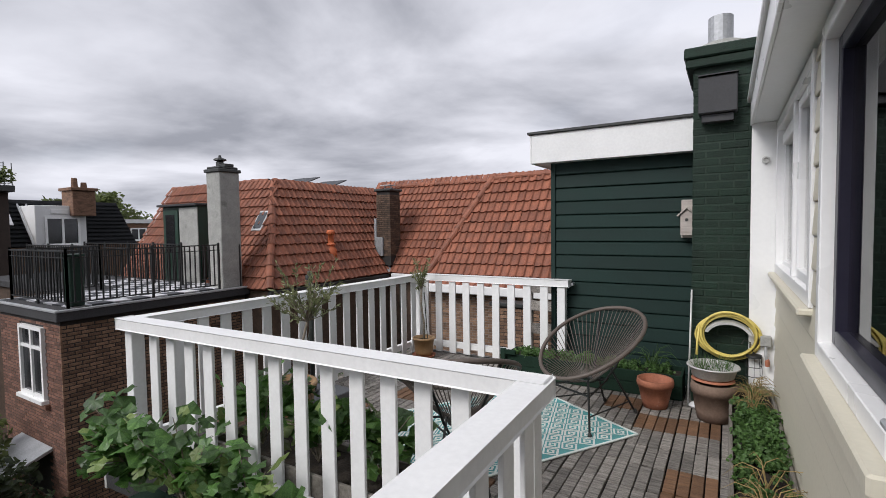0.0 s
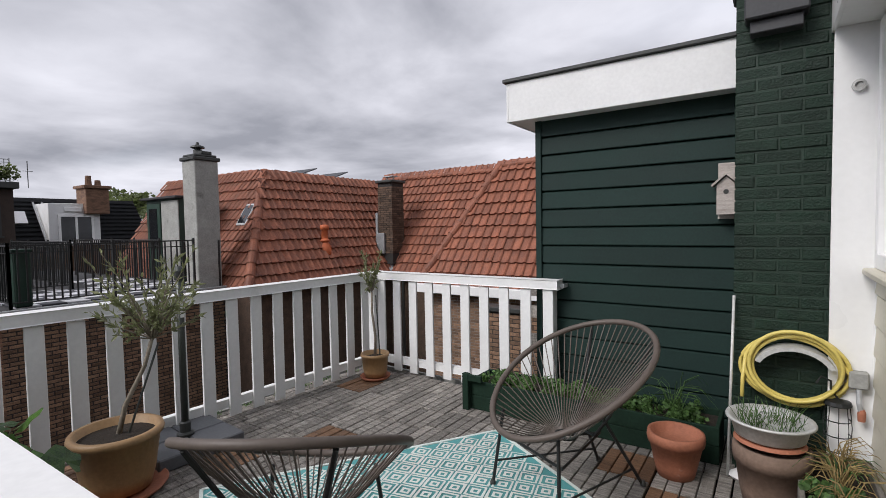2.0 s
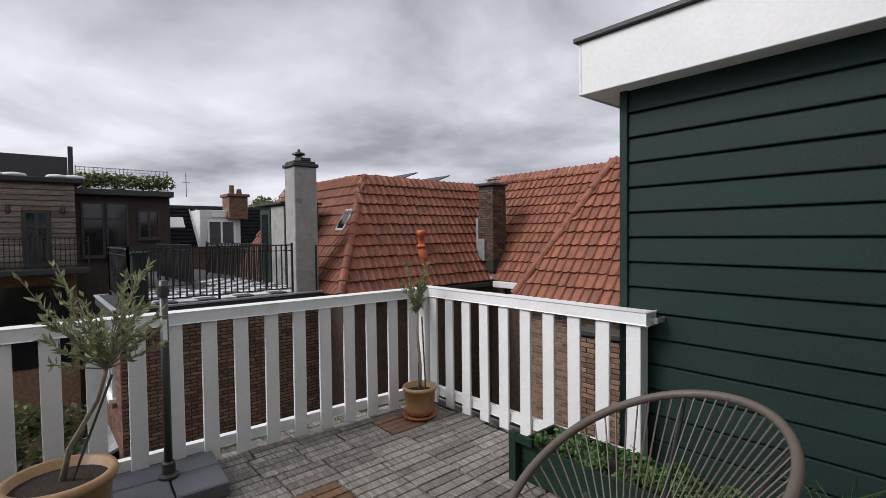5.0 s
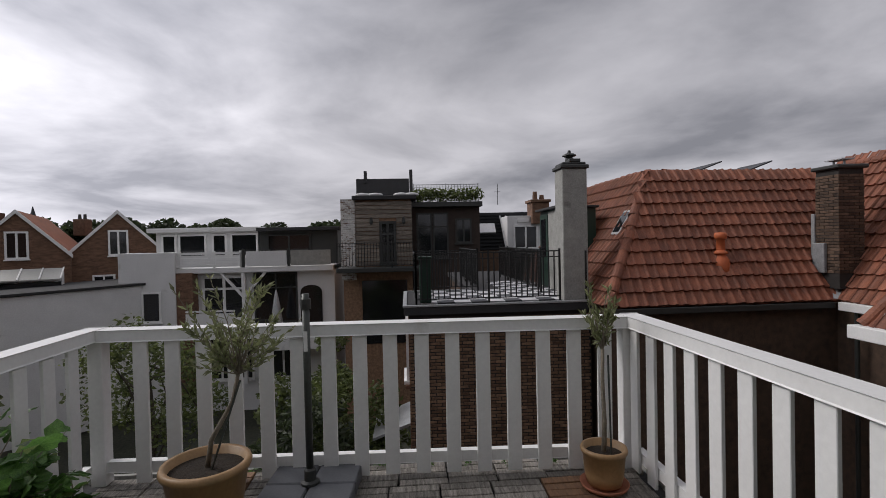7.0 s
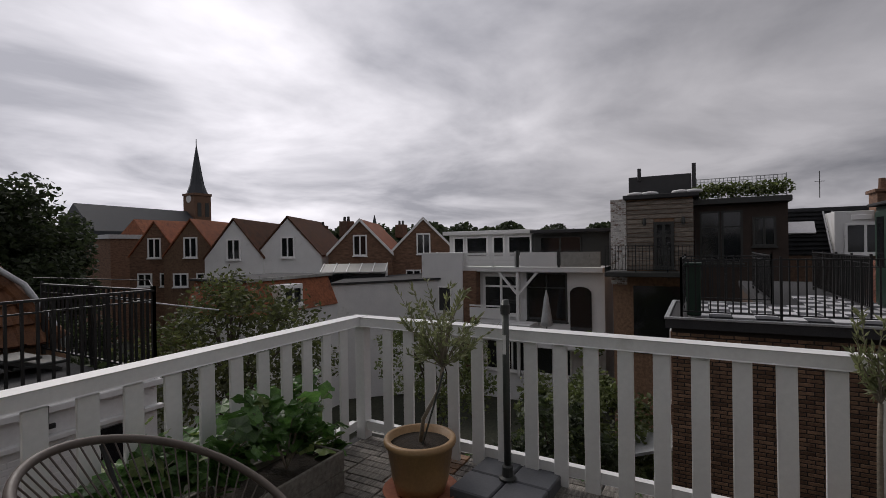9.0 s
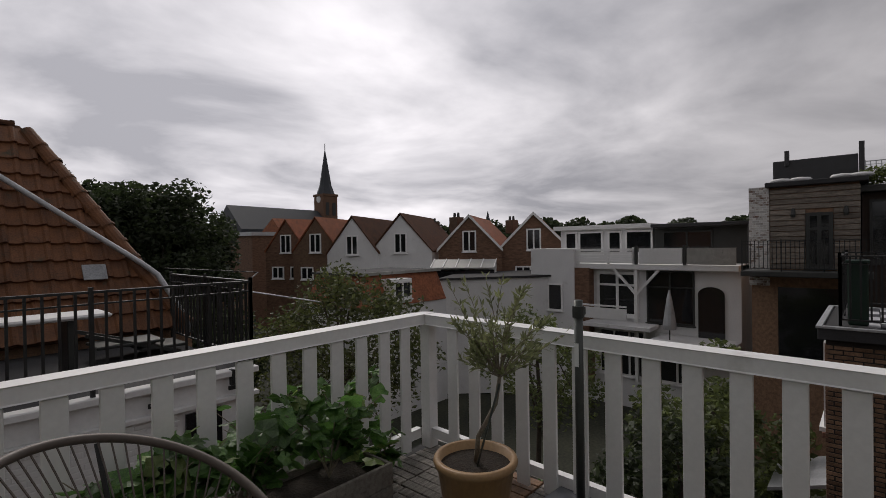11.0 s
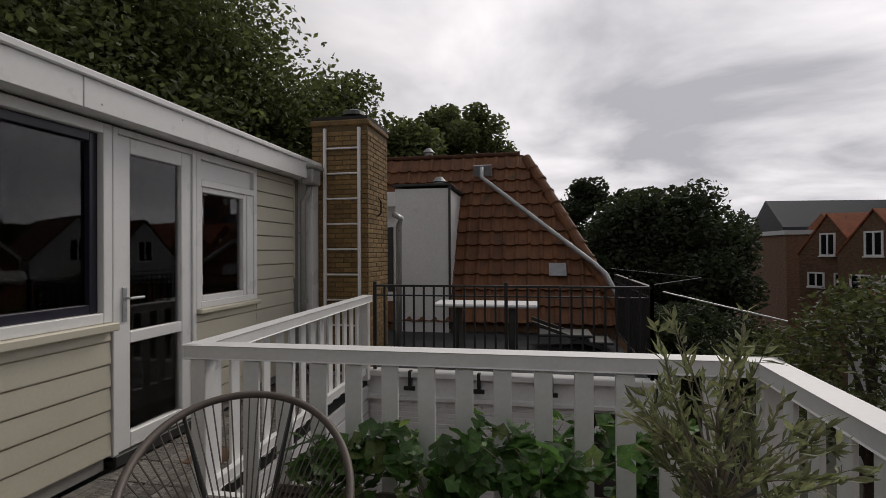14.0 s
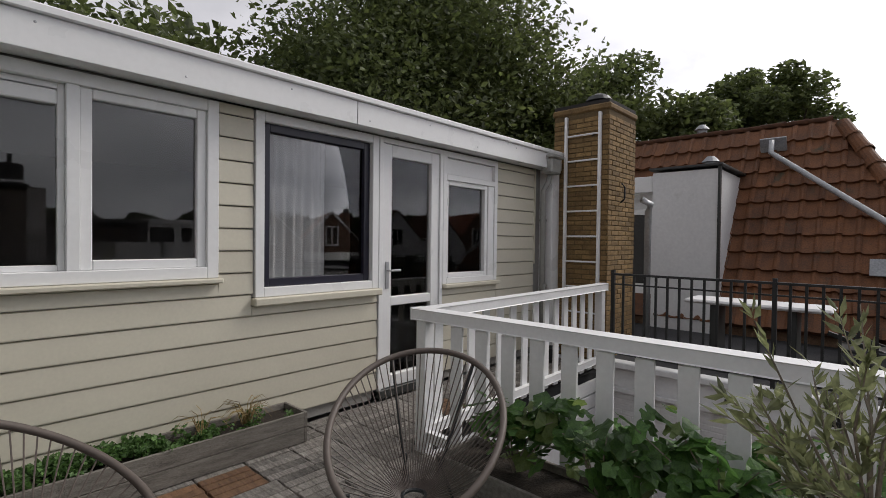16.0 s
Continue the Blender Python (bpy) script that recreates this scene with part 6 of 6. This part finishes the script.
def string_chair(x, y, heading, label):
    """A round-rimmed chair strung with cord, its back towards heading; origin on the floor below the seat."""
    ob = empty("string_chair", x, y, 0.01, heading, label, "chair", "string chairs on the terrace")
    tilt, a, b, cz = 0.47, 0.50, 0.395, 0.635
    rim = []
    for k in range(64):
        t = k / 64 * 2 * math.pi
        u, s = a * math.cos(t), b * math.sin(t)
        lift = 0.03 * math.sin(t) ** 2
        rim.append(Vector((u * math.cos(tilt), s, cz + u * math.sin(tilt) + lift)))
    part("rim", tube(rim, 0.0165, 10, True), CORD, ob, "thick cord-wrapped rim", smooth=True)
    hub = Vector((-0.05, 0, 0.315))
    hub_ring = [hub + Vector((0.055 * math.cos(k / 16 * 2 * math.pi), 0.055 * math.sin(k / 16 * 2 * math.pi), 0.0)) for k in range(16)]
    part("seat_ring", tube(hub_ring, 0.01, 6, True), BLACK_IRON, ob)
    n = 64
    for k in range(n):
        t = k / n * 2 * math.pi
        u, s = a * math.cos(t), b * math.sin(t)
        p = Vector((u * math.cos(tilt), s, cz + u * math.sin(tilt) + 0.03 * math.sin(t) ** 2))
        q = hub + Vector((0.055 * math.cos(t), 0.055 * math.sin(t), 0))
        m = p.lerp(q, 0.5) + Vector((0, 0, -0.015))
        part("cord", tube([p, m, q], 0.0033, 5), CORD, ob)
    fr = bmesh.new()
    back = Vector((0.28, 0, 0.50))
    add_tube(fr, [rim[6] + Vector((0, 0, -0.02)), Vector((0.16, 0.10, 0.40)), Vector((0.10, 0.06, 0.30)), Vector((0.10, -0.06, 0.30)), Vector((0.16, -0.10, 0.40)), rim[58] + Vector((0, 0, -0.02))], 0.009, 8)
    part("back_frame", fr, BLACK_IRON, ob)
    low = [Vector((-0.26, 0.20, 0.27)), Vector((-0.26, -0.20, 0.27)), Vector((0.20, 0.0, 0.27))]
    part("seat_frame", tube(low, 0.009, 8, True), BLACK_IRON, ob)
    for foot, top in (((-0.34, 0.27, 0.0), (-0.30, 0.22, 0.43)), ((-0.34, -0.27, 0.0), (-0.30, -0.22, 0.43)), ((0.36, 0.16, 0.0), (0.12, 0.08, 0.42)), ((0.36, -0.16, 0.0), (0.12, -0.08, 0.42))):
        leg = part("leg", tube([foot, top], 0.009, 8), BLACK_IRON, ob)
        part("rubber_foot", lathe([(0.016, 0.0), (0.016, 0.015), (0.008, 0.03)], 10, foot[0], foot[1], 0.0), DARK_TRIM, leg)
    part("stretcher", tube([(-0.33, 0.25, 0.14), (0.30, 0.14, 0.10)], 0.006, 6), BLACK_IRON, ob)
    part("stretcher", tube([(-0.33, -0.25, 0.14), (0.30, -0.14, 0.10)], 0.006, 6), BLACK_IRON, ob)
    return ob


chair = string_chair(2.47, -1.20, math.degrees(1.10), "taupe string chair with black legs beside the green wall")
chair2 = copy_thing(chair, pose(1.945, -2.575, 0.012, 0, 0, math.degrees(-0.98)))
tagged(chair2, "taupe string chair with black legs near the railing corner")

# ---- pots and plants ----


def plant_pot(name, x, y, r, h, mat, label, base=0.72, rim=0.035, saucer=None, soil=True, z=0.0):
    ob = empty(name, x, y, z, 0, label, "plant pot")
    s = 0.03 if saucer else 0.0
    part("pot_body", lathe([(r * base, s), (r * (base + 0.1), s + h * 0.25), (r * 0.94, s + h - rim), (r, s + h - rim), (r * 1.03, s + h - rim * 0.5), (r, s + h), (r * 0.88, s + h), (r * 0.86, s + h - 0.05), (0.0, s + h - 0.05)], 32), mat, ob, smooth=True)
    if soil:
        part("soil", lathe([(r * 0.86, s + h - 0.045), (r * 0.4, s + h - 0.03), (0.0, s + h - 0.028)], 24), SOIL, ob)
    if saucer:
        part("saucer", lathe([(r * 0.8, 0.0), (r * 1.05, 0.035), (r * 1.08, 0.035), (r * 1.0, 0.012), (0.0, 0.012)], 28), saucer, ob, smooth=True)
    return ob


def olive(x, y, z0, fork, top, radius, count, seed, lean=(0.0, 0.0), label="young olive tree with narrow grey-green leaves"):
    rng = random.Random(seed)
    ob = empty("olive_tree", x, y, z0, 0, label, "olive tree", "potted olive trees")
    fk = Vector((lean[0], lean[1], fork))
    part("trunk", tube([(0, 0, -0.04), (lean[0] * 0.2 + 0.015, lean[1] * 0.2, fork * 0.3), (lean[0] * 0.8 - 0.01, lean[1] * 0.8, fork * 0.7), fk], [0.016, 0.013, 0.011, 0.010], 8), STEM, ob, smooth=True)
    part("stake", tube([(0.04, 0.03, -0.04), (0.03 + lean[0], 0.02 + lean[1], fork * 0.95)], 0.006, 6), GREY_POLE, ob)
    bm = bmesh.new()
    verts, faces = [], []
    twigs = max(16, count // 24)
    mid = Vector((lean[0], lean[1], (fork + top) / 2 + 0.03))
    for i in range(twigs):
        d = Vector((rng.gauss(0, 1), rng.gauss(0, 1), rng.gauss(0.15, 0.8))).normalized()
        e = mid + Vector((d.x * radius, d.y * radius, d.z * (top - fork) * 0.55)) * rng.uniform(0.55, 1.1)
        if i % 9 == 0:
            e.z = top + rng.uniform(0, 0.12)
        m = fk.lerp(e, 0.5) + Vector((rng.uniform(-0.03, 0.03), rng.uniform(-0.03, 0.03), rng.uniform(-0.02, 0.05)))
        add_tube(bm, [fk, m, e], [0.005, 0.003, 0.0012], 4, cap=False)
        for k in range(count // twigs):
            t = rng.uniform(0.35, 1.05)
            p = fk.lerp(m, t * 2) if t < 0.5 else m.lerp(e, t * 2 - 1)
            ax = ((e - m).normalized() + Vector((rng.gauss(0, 0.6), rng.gauss(0, 0.6), rng.gauss(0.1, 0.5)))).normalized()
            sd = ax.cross(Vector((rng.gauss(0, 1), rng.gauss(0, 1), rng.gauss(0, 1)))).normalized()
            nn = ax.cross(sd)
            s = rng.uniform(0.034, 0.066)
            w2 = s * 0.14
            b0 = len(verts)
            verts += [tuple(p), tuple(p + ax * s * 0.45 + sd * w2 + nn * s * 0.05), tuple(p + ax * s), tuple(p + ax * s * 0.45 - sd * w2 + nn * s * 0.05)]
            faces += [(b0, b0 + 1, b0 + 2), (b0, b0 + 2, b0 + 3)]
    part("branch_frame", bm, STEM, ob)
    raw_mesh("crown", verts, faces, OLIVE_LEAF, ob)
    return ob


plant_pot("glazed_pot", 0.355, -2.565, 0.225, 0.33, GLAZED, "large ochre glazed pot on a clay saucer", 0.70, 0.04, TERRACOTTA)
olive(0.355, -2.565, 0.33, 0.50, 0.90, 0.30, 950, 51, (0.03, 0.19), "young olive tree in a large ochre pot")
plant_pot("clay_pot", 0.20, -0.30, 0.135, 0.22, GLAZED, "small tan clay pot on a saucer in the railing corner", 0.74, 0.03, TERRACOTTA)
olive(0.20, -0.30, 0.23, 0.60, 0.93, 0.125, 420, 52, (-0.04, 0.02), "slim young olive tree in a tan pot")
plant_pot("terracotta_pot", 2.90, -0.70, 0.15, 0.25, TERRACOTTA, "plain terracotta flower pot on the deck", 0.66, 0.06, None, False)
plant_pot("brown_pot", 3.355, -0.77, 0.17, 0.31, OLD_POT, "tall faded brown clay pot on the deck", 0.72, 0.09, None, False)
bowl = empty("zinc_bowl", 3.345, -0.765, 0.31, 0, "grey oval bowl of grass on the brown pot", "planter")
part("saucer", lathe([(0.11, 0.0), (0.16, 0.02), (0.15, 0.035), (0.0, 0.03)], 24), TERRACOTTA, bowl)
part("bowl_body", lathe([(0.13, 0.036), (0.155, 0.05), (0.175, 0.125), (0.197, 0.13), (0.193, 0.14), (0.17, 0.135), (0.16, 0.11), (0.0, 0.11)], 32), PALE_METAL, bowl, smooth=True)
bm = bmesh.new()
rg = random.Random(6)
for i in range(150):
    a, r = rg.uniform(0, 6.28), 0.15 * rg.random() ** 0.5
    p = Vector((r * math.cos(a), r * math.sin(a), 0.11))
    e = p + Vector((rg.gauss(0, 0.03), rg.gauss(0, 0.03), rg.uniform(0.03, 0.11)))
    add_tube(bm, [p, p.lerp(e, 0.6) + Vector((0, 0, 0.012)), e], [0.0018, 0.0014, 0.0004], 3, cap=False)
tagged(part("grass", bm, HERB, bowl), kind="stuff")


def trough(name, x0, x1, y0, y1, h, mat, label, boards=2, wall=0.022):
    """A long box of boards, open on top and filled with soil."""
    ob = empty(name, x0, y0, 0.0, 0, label, "planter")
    X, Y = x1 - x0, y1 - y0
    bh = h / boards
    for i in range(boards):
        a, b2 = i * bh + 0.002, (i + 1) * bh - 0.002
        for bb in ((0, X, 0, wall), (0, X, Y - wall, Y), (0, wall, wall + 0.001, Y - wall - 0.001), (X - wall, X, wall + 0.001, Y - wall - 0.001)):
            part("board", box(bb[0], bb[1], bb[2], bb[3], a, b2, 0.003), mat, ob)
    part("soil", box(wall, X - wall, wall, Y - wall, 0.01, h - 0.045), SOIL, ob)
    return ob


def herbs(name, x0, x1, y0, y1, z, count, size, seed, label, mat=None, spread=0.05):
    rng = random.Random(seed)
    cs = [(Vector((rng.uniform(x0, x1), rng.uniform(y0, y1), z + rng.uniform(-0.01, 0.03))), spread * rng.uniform(0.7, 1.3)) for _ in range(max(12, count // 40))]
    v, f = leaf_cloud(rng, cs, count, size, 0.75)
    return tagged(raw_mesh(name, v, f, mat or HERB), label, "herbs", kind="stuff")


def tuft(x, y, z, count, length, mat, seed, label):
    rng = random.Random(seed)
    bm = bmesh.new()
    for i in range(count):
        a, l = rng.uniform(0, 6.28), length * rng.uniform(0.6, 1.1)
        d = Vector((math.cos(a), math.sin(a), 0))
        p = Vector((rng.gauss(0, 0.015), rng.gauss(0, 0.015), 0))
        pts = [p, p + d * l * 0.25 + Vector((0, 0, l * 0.55)), p + d * l * 0.6 + Vector((0, 0, l * 0.6)), p + d * l * 0.9 + Vector((0, 0, l * 0.35))]
        add_tube(bm, pts, [0.003, 0.0028, 0.002, 0.0005], 3, cap=False)
    ob = mesh_ob("grass_tuft", bm, mat)
    ob.matrix_basis = pose(x, y, z)
    return tagged(ob, label, "grass")


trough("green_trough", 1.36, 3.10, -0.47, -0.12, 0.23, GREEN_PLANTER, "long dark green wooden planter box under the green wall")
tagged(mesh_ob("trough_post", add_box(box(1.33, 1.385, -0.52, -0.475, 0.0, 0.29, 0.004), 1.33, 1.50, -0.515, -0.49, 0.235, 0.285, 0.003), GREEN_PLANTER), "dark green wooden end post of the planter", "post")
herbs("low_herbs", 1.45, 3.0, -0.42, -0.17, 0.22, 4200, 0.028, 61, "low green herbs filling the planter box")
tuft(2.82, -0.28, 0.2, 22, 0.34, HERB, 62, "arching green grass tuft in the planter box")
trough("wall_trough", 3.46, 3.775, -2.93, -0.50, 0.22, PLANTER_WOOD, "long weathered wooden planter along the cream wall")
herbs("wall_herbs", 3.50, 3.74, -2.0, -0.95, 0.22, 3600, 0.032, 63, "green herbs growing in the weathered planter")
herbs("wall_herbs", 3.50, 3.74, -2.85, -2.0, 0.20, 900, 0.026, 64, "sparse green herbs growing in the weathered planter")
for i, (y, n, m_) in enumerate(((-0.66, 40, DRY_GRASS), (-0.86, 34, DRY_GRASS), (-0.80, 16, HERB), (-2.55, 34, DRY_GRASS), (-2.25, 10, DRY_GRASS), (-1.05, 12, DRY_GRASS))):
    tuft(3.62, y, 0.19, n, 0.24, m_, 70 + i, "dry yellow grass tuft in the weathered planter")

# ---- vine planter at the south railing ----
trough("vine_trough", 0.55, 2.25, -3.40, -3.02, 0.26, PLANTER_WOOD, "weathered wooden planter box under the railing")


def leaf_mesh_of(seed, mat):
    rng = random.Random(seed)
    pts = []
    for k in range(15):
        a = -math.pi * 0.9 + k / 14 * math.pi * 1.8
        r = 0.5 * (0.75 + 0.25 * math.cos(a * 2.5) ** 2 + rng.uniform(-0.06, 0.06)) * (1.0 + 0.15 * math.cos(a))
        pts.append((r * math.sin(a), r * math.cos(a), -0.10 * abs(math.sin(a)) * r + 0.03 * math.sin(5 * a)))
    v = [(0, 0, 0.02)] + pts
    f = [(0, i, i + 1) for i in range(1, 15)]
    me = bpy.data.meshes.new("leaf")
    me.from_pydata(v, [], f)
    me.materials.append(mat)
    me.update()
    return me


VINE_OBJ = material("broad_vine_leaf", (0.040, 0.11, 0.026), 0.45, var=0.4, scale=3, fine=25, bump=0.15, second=(0.11, 0.22, 0.05), per_object=0.45)
PALE_VINE = material("pale_young_leaf", (0.13, 0.20, 0.05), 0.5, var=0.3, scale=3, fine=25, bump=0.15, second=(0.22, 0.29, 0.09), per_object=0.3)
for leaf_mat in (VINE_OBJ, PALE_VINE):
    let_light_through(leaf_mat)
leaves = [leaf_mesh_of(i, VINE_OBJ) for i in range(3)] + [leaf_mesh_of(7, PALE_VINE)]


def vine(x, y, z, reach, height, count, seed, label, lean=(0, 0)):
    rng = random.Random(seed)
    ob = empty("vine_plant", x, y, z, 0, label, "vine", "vine plants")
    bm = bmesh.new()
    for s in range(max(4, count // 9)):
        a = rng.uniform(0, 6.28)
        r = reach * rng.uniform(0.3, 1.0)
        e = Vector((math.cos(a) * r + lean[0], math.sin(a) * r * 0.45 + lean[1], height * rng.uniform(0.4, 1.0)))
        m = e * 0.5 + Vector((0, 0, 0.1))
        add_tube(bm, [(0, 0, 0), m, e], [0.005, 0.004, 0.002], 5, cap=False)
        for k in range(9):
            t = rng.uniform(0.25, 1.0)
            p = (m * (t * 2) if t < 0.5 else m.lerp(e, t * 2 - 1)) + Vector((rng.gauss(0, 0.05), rng.gauss(0, 0.04), rng.gauss(0, 0.04)))
            sz = rng.uniform(0.07, 0.165)
            ob2 = shared("leaf", leaves[rng.choice((0, 0, 1, 1, 2, 2, 3))], Matrix.Translation(p) @ Euler((rng.uniform(-0.9, 0.9), rng.uniform(-0.9, 0.9), rng.uniform(0, 6.28))).to_matrix().to_4x4() @ Matrix.Diagonal((sz, sz, sz, 1)), ob)
    part("stem_frame", bm, STEM, ob)
    return ob


vine(0.85, -3.22, 0.22, 0.38, 0.50, 117, 81, "leafy vine plant growing in the wooden planter")
vine(1.35, -3.22, 0.22, 0.40, 0.48, 117, 82, "leafy vine plant growing in the wooden planter")
vine(1.85, -3.22, 0.22, 0.36, 0.46, 90, 83, "leafy vine plant growing in the wooden planter")
vine(0.45, -3.18, 0.05, 0.30, 0.30, 45, 86, "leafy vine plant trailing beside the planter")
hang = empty("outer_trough", 0.2, -3.86, -0.30, 0, "dark trough hung outside the railing", "planter")
part("trough_body", box(0, 1.6, 0, 0.28, 0, 0.24, 0.01), GREEN_PLANTER, hang)
part("trough_bracket", add_box(box(0.2, 0.24, 0.281, 0.42, 0.05, 0.09), 1.3, 1.34, 0.281, 0.42, 0.05, 0.09), BLACK_IRON, hang)
vine(0.35, -3.74, 0.02, 0.42, 0.55, 135, 84, "leafy vine plant growing outside the railing", (0.0, -0.05))
vine(0.9, -3.74, 0.02, 0.44, 0.56, 144, 85, "leafy vine plant growing outside the railing", (0.0, -0.05))
vine(1.4, -3.74, 0.02, 0.42, 0.46, 117, 87, "leafy vine plant growing outside the railing", (0.0, -0.05))
fl = leaf_mesh_of(11, WHITE)
flower = empty("white_flowers", 0.55, -3.80, 0.5, 0, "small white blossoms among the vine leaves", "flower")
for i in range(5):
    shared("petal", fl, pose(0.03 * i - 0.05, 0.02 * (i % 2), 0.015 * (i % 3), 60 + 20 * i, 30 * i, 40 * i) @ Matrix.Diagonal((0.05, 0.05, 0.05, 1)), flower)

# ---- parasol foot ----
ub = empty("parasol_base", 0.11, -2.07, 0.0, -4, "dark grey parasol foot with a bare upright pole", "parasol base")
for i, (sx, sy) in enumerate(((-1, -1), (1, -1), (1, 1), (-1, 1))):
    part("slab", box(min(sx * 0.005, sx * 0.27), max(sx * 0.005, sx * 0.27), min(sy * 0.005, sy * 0.27), max(sy * 0.005, sy * 0.27), 0.0, 0.085, 0.008), GREY_STONE, ub)
part("collar", lathe([(0.055, 0.086), (0.055, 0.10), (0.035, 0.11), (0.035, 0.17), (0.026, 0.18)], 18), DARK_TRIM, ub)
part("pole", tube([(0, 0, 0.1), (0, 0, 1.22)], 0.022, 14), GREY_POLE, ub, smooth=True)
part("pole_clamp", add_box(lathe([(0.03, 1.13), (0.032, 1.16), (0.03, 1.19)], 14), -0.055, -0.024, -0.012, 0.012, 1.14, 1.18, 0.003), DARK_TRIM, ub)
part("pole_label", box(0.0225, 0.0235, -0.012, 0.012, 0.88, 1.0), UPVC, ub)

# ---- hose, bird box, tap and small things by the chimney ----
hs = empty("garden_hose", 3.45, -0.405, 0.66, 0, "coiled yellow garden hose on a wall holder", "garden hose")
for i in range(5):
    cx, cz2, rx, rz = 0.012 * (i - 2), -0.015 + 0.012 * ((i * 7) % 3 - 1), 0.225 - 0.010 * (i % 3), 0.175 + 0.008 * ((i * 5) % 4)
    pts = [(cx + rx * math.cos(k / 40 * 2 * math.pi), -0.045 - 0.022 * (i % 3) - 0.008 * math.sin(k / 40 * 4 * math.pi), cz2 + rz * math.sin(k / 40 * 2 * math.pi)) for k in range(40)]
    part("hose_loop", tube(pts, 0.0105, 8, True), HOSE, hs, smooth=True)
part("hose_tail", tube([(-0.22, -0.06, 0.05), (-0.235, -0.08, -0.1), (-0.235, -0.12, -0.20)], 0.0105, 8), HOSE, hs, smooth=True)
part("hose_tail", tube([(0.15, -0.06, 0.12), (0.24, -0.07, -0.02), (0.275, -0.065, -0.10)], 0.0105, 8), HOSE, hs, smooth=True)
bm = bmesh.new()
arc = []
for k in range(13):
    a = math.pi * (0.12 + 0.76 * k / 12)
    arc.append((0.19 * math.cos(a), 0.15 * math.sin(a)))
va = [[bm.verts.new((p[0] * s, yy, p[1] * s - 0.04)) for p in arc] for s, yy in ((1.0, -0.13), (1.0, 0.0), (0.86, 0.0), (0.86, -0.13))]
for r in range(4):
    for k in range(12):
        bm.faces.new((va[r][k], va[r][k + 1], va[(r + 1) % 4][k + 1], va[(r + 1) % 4][k]))
part("holder", bm, PALE_METAL, hs, "curved grey metal hose holder")
tap = empty("outdoor_tap", 3.72, -0.45, 0.56, 0, "grey outdoor tap with hose coupling", "tap")
part("tap_box", box(-0.04, 0.04, -0.05, 0.0, 0.02, 0.11, 0.008), CONCRETE, tap)
part("spout", tube([(0, -0.04, 0.02), (0, -0.05, -0.05), (0.01, -0.05, -0.10)], 0.012, 8), ZINC, tap)
part("coupling", lathe([(0.016, -0.14), (0.018, -0.10), (0.013, -0.08)], 10, 0.012, -0.05, 0), TERRACOTTA, tap)
bb = empty("bird_box", 3.09, 0.06, 1.50, 0, "weathered wooden bird box on the green wall", "bird box")
part("box_front", poly([(-0.055, -0.06, 0.0), (0.055, -0.06, 0.0), (0.055, -0.06, 0.20), (0.0, -0.06, 0.25), (-0.055, -0.06, 0.20)], 0.10, (0, 1, 0)), BARE_WOOD, bb)
part("box_roof", poly([(-0.08, -0.08, 0.185), (0.0, -0.08, 0.262), (0.0, 0.05, 0.262), (-0.08, 0.05, 0.185)], 0.012, (-0.6, 0, 0.6)), BARE_WOOD, bb)
part("box_roof", poly([(0.08, -0.08, 0.185), (0.0, -0.08, 0.262), (0.0, 0.05, 0.262), (0.08, 0.05, 0.185)], 0.012, (0.6, 0, 0.6)), BARE_WOOD, bb)
part("back_board", box(-0.055, 0.055, 0.041, 0.055, -0.03, 0.35, 0.003), BARE_WOOD, bb)
part("hole_ring", lathe([(0.016, 0), (0.016, 0.003), (0.0, 0.003)], 12), DARK_TRIM, bb).matrix_basis = pose(0, -0.0605, 0.15, 90, 0, 0)
tagged(mesh_ob("plastic_pole", tube([(3.15, -0.56, 0.0), (3.165, -0.42, 1.02)], 0.008, 10), PALE_METAL, smooth=True), "thin white plastic pole leaning by the chimney", "pole")
tagged(mesh_ob("stone_chip", lathe([(0.05, 0), (0.07, 0.02), (0.03, 0.05), (0, 0.052)], 7, 3.22, -0.56, 0.0), WHITE_RENDER), "pale broken stone at the chimney foot", "stone")
lan = empty("wire_lantern", 3.64, -0.47, 0.24, 0, "black wire lantern hanging by the chimney", "lantern")
for i in range(8):
    a = i / 8 * 6.283
    part("wire", tube([(0.055 * math.cos(a), 0.055 * math.sin(a) , 0.0), (0.06 * math.cos(a), 0.06 * math.sin(a), 0.12), (0.05 * math.cos(a), 0.05 * math.sin(a), 0.24)], 0.0022, 4), BLACK_IRON, lan)
for z in (0.0, 0.08, 0.16, 0.24):
    part("hoop", tube([(0.057 * math.cos(k / 16 * 6.283), 0.057 * math.sin(k / 16 * 6.283), z) for k in range(16)], 0.003, 4, True), BLACK_IRON, lan)
part("lid", lathe([(0.06, 0.242), (0.055, 0.26), (0.0, 0.27)], 14), BLACK_IRON, lan)
part("hook", tube([(0, 0, 0.27), (-0.03, 0, 0.32), (-0.03, 0, 0.36), (-0.07, 0, 0.38), (-0.09, 0, 0.34)], 0.006, 6), BLACK_IRON, lan)
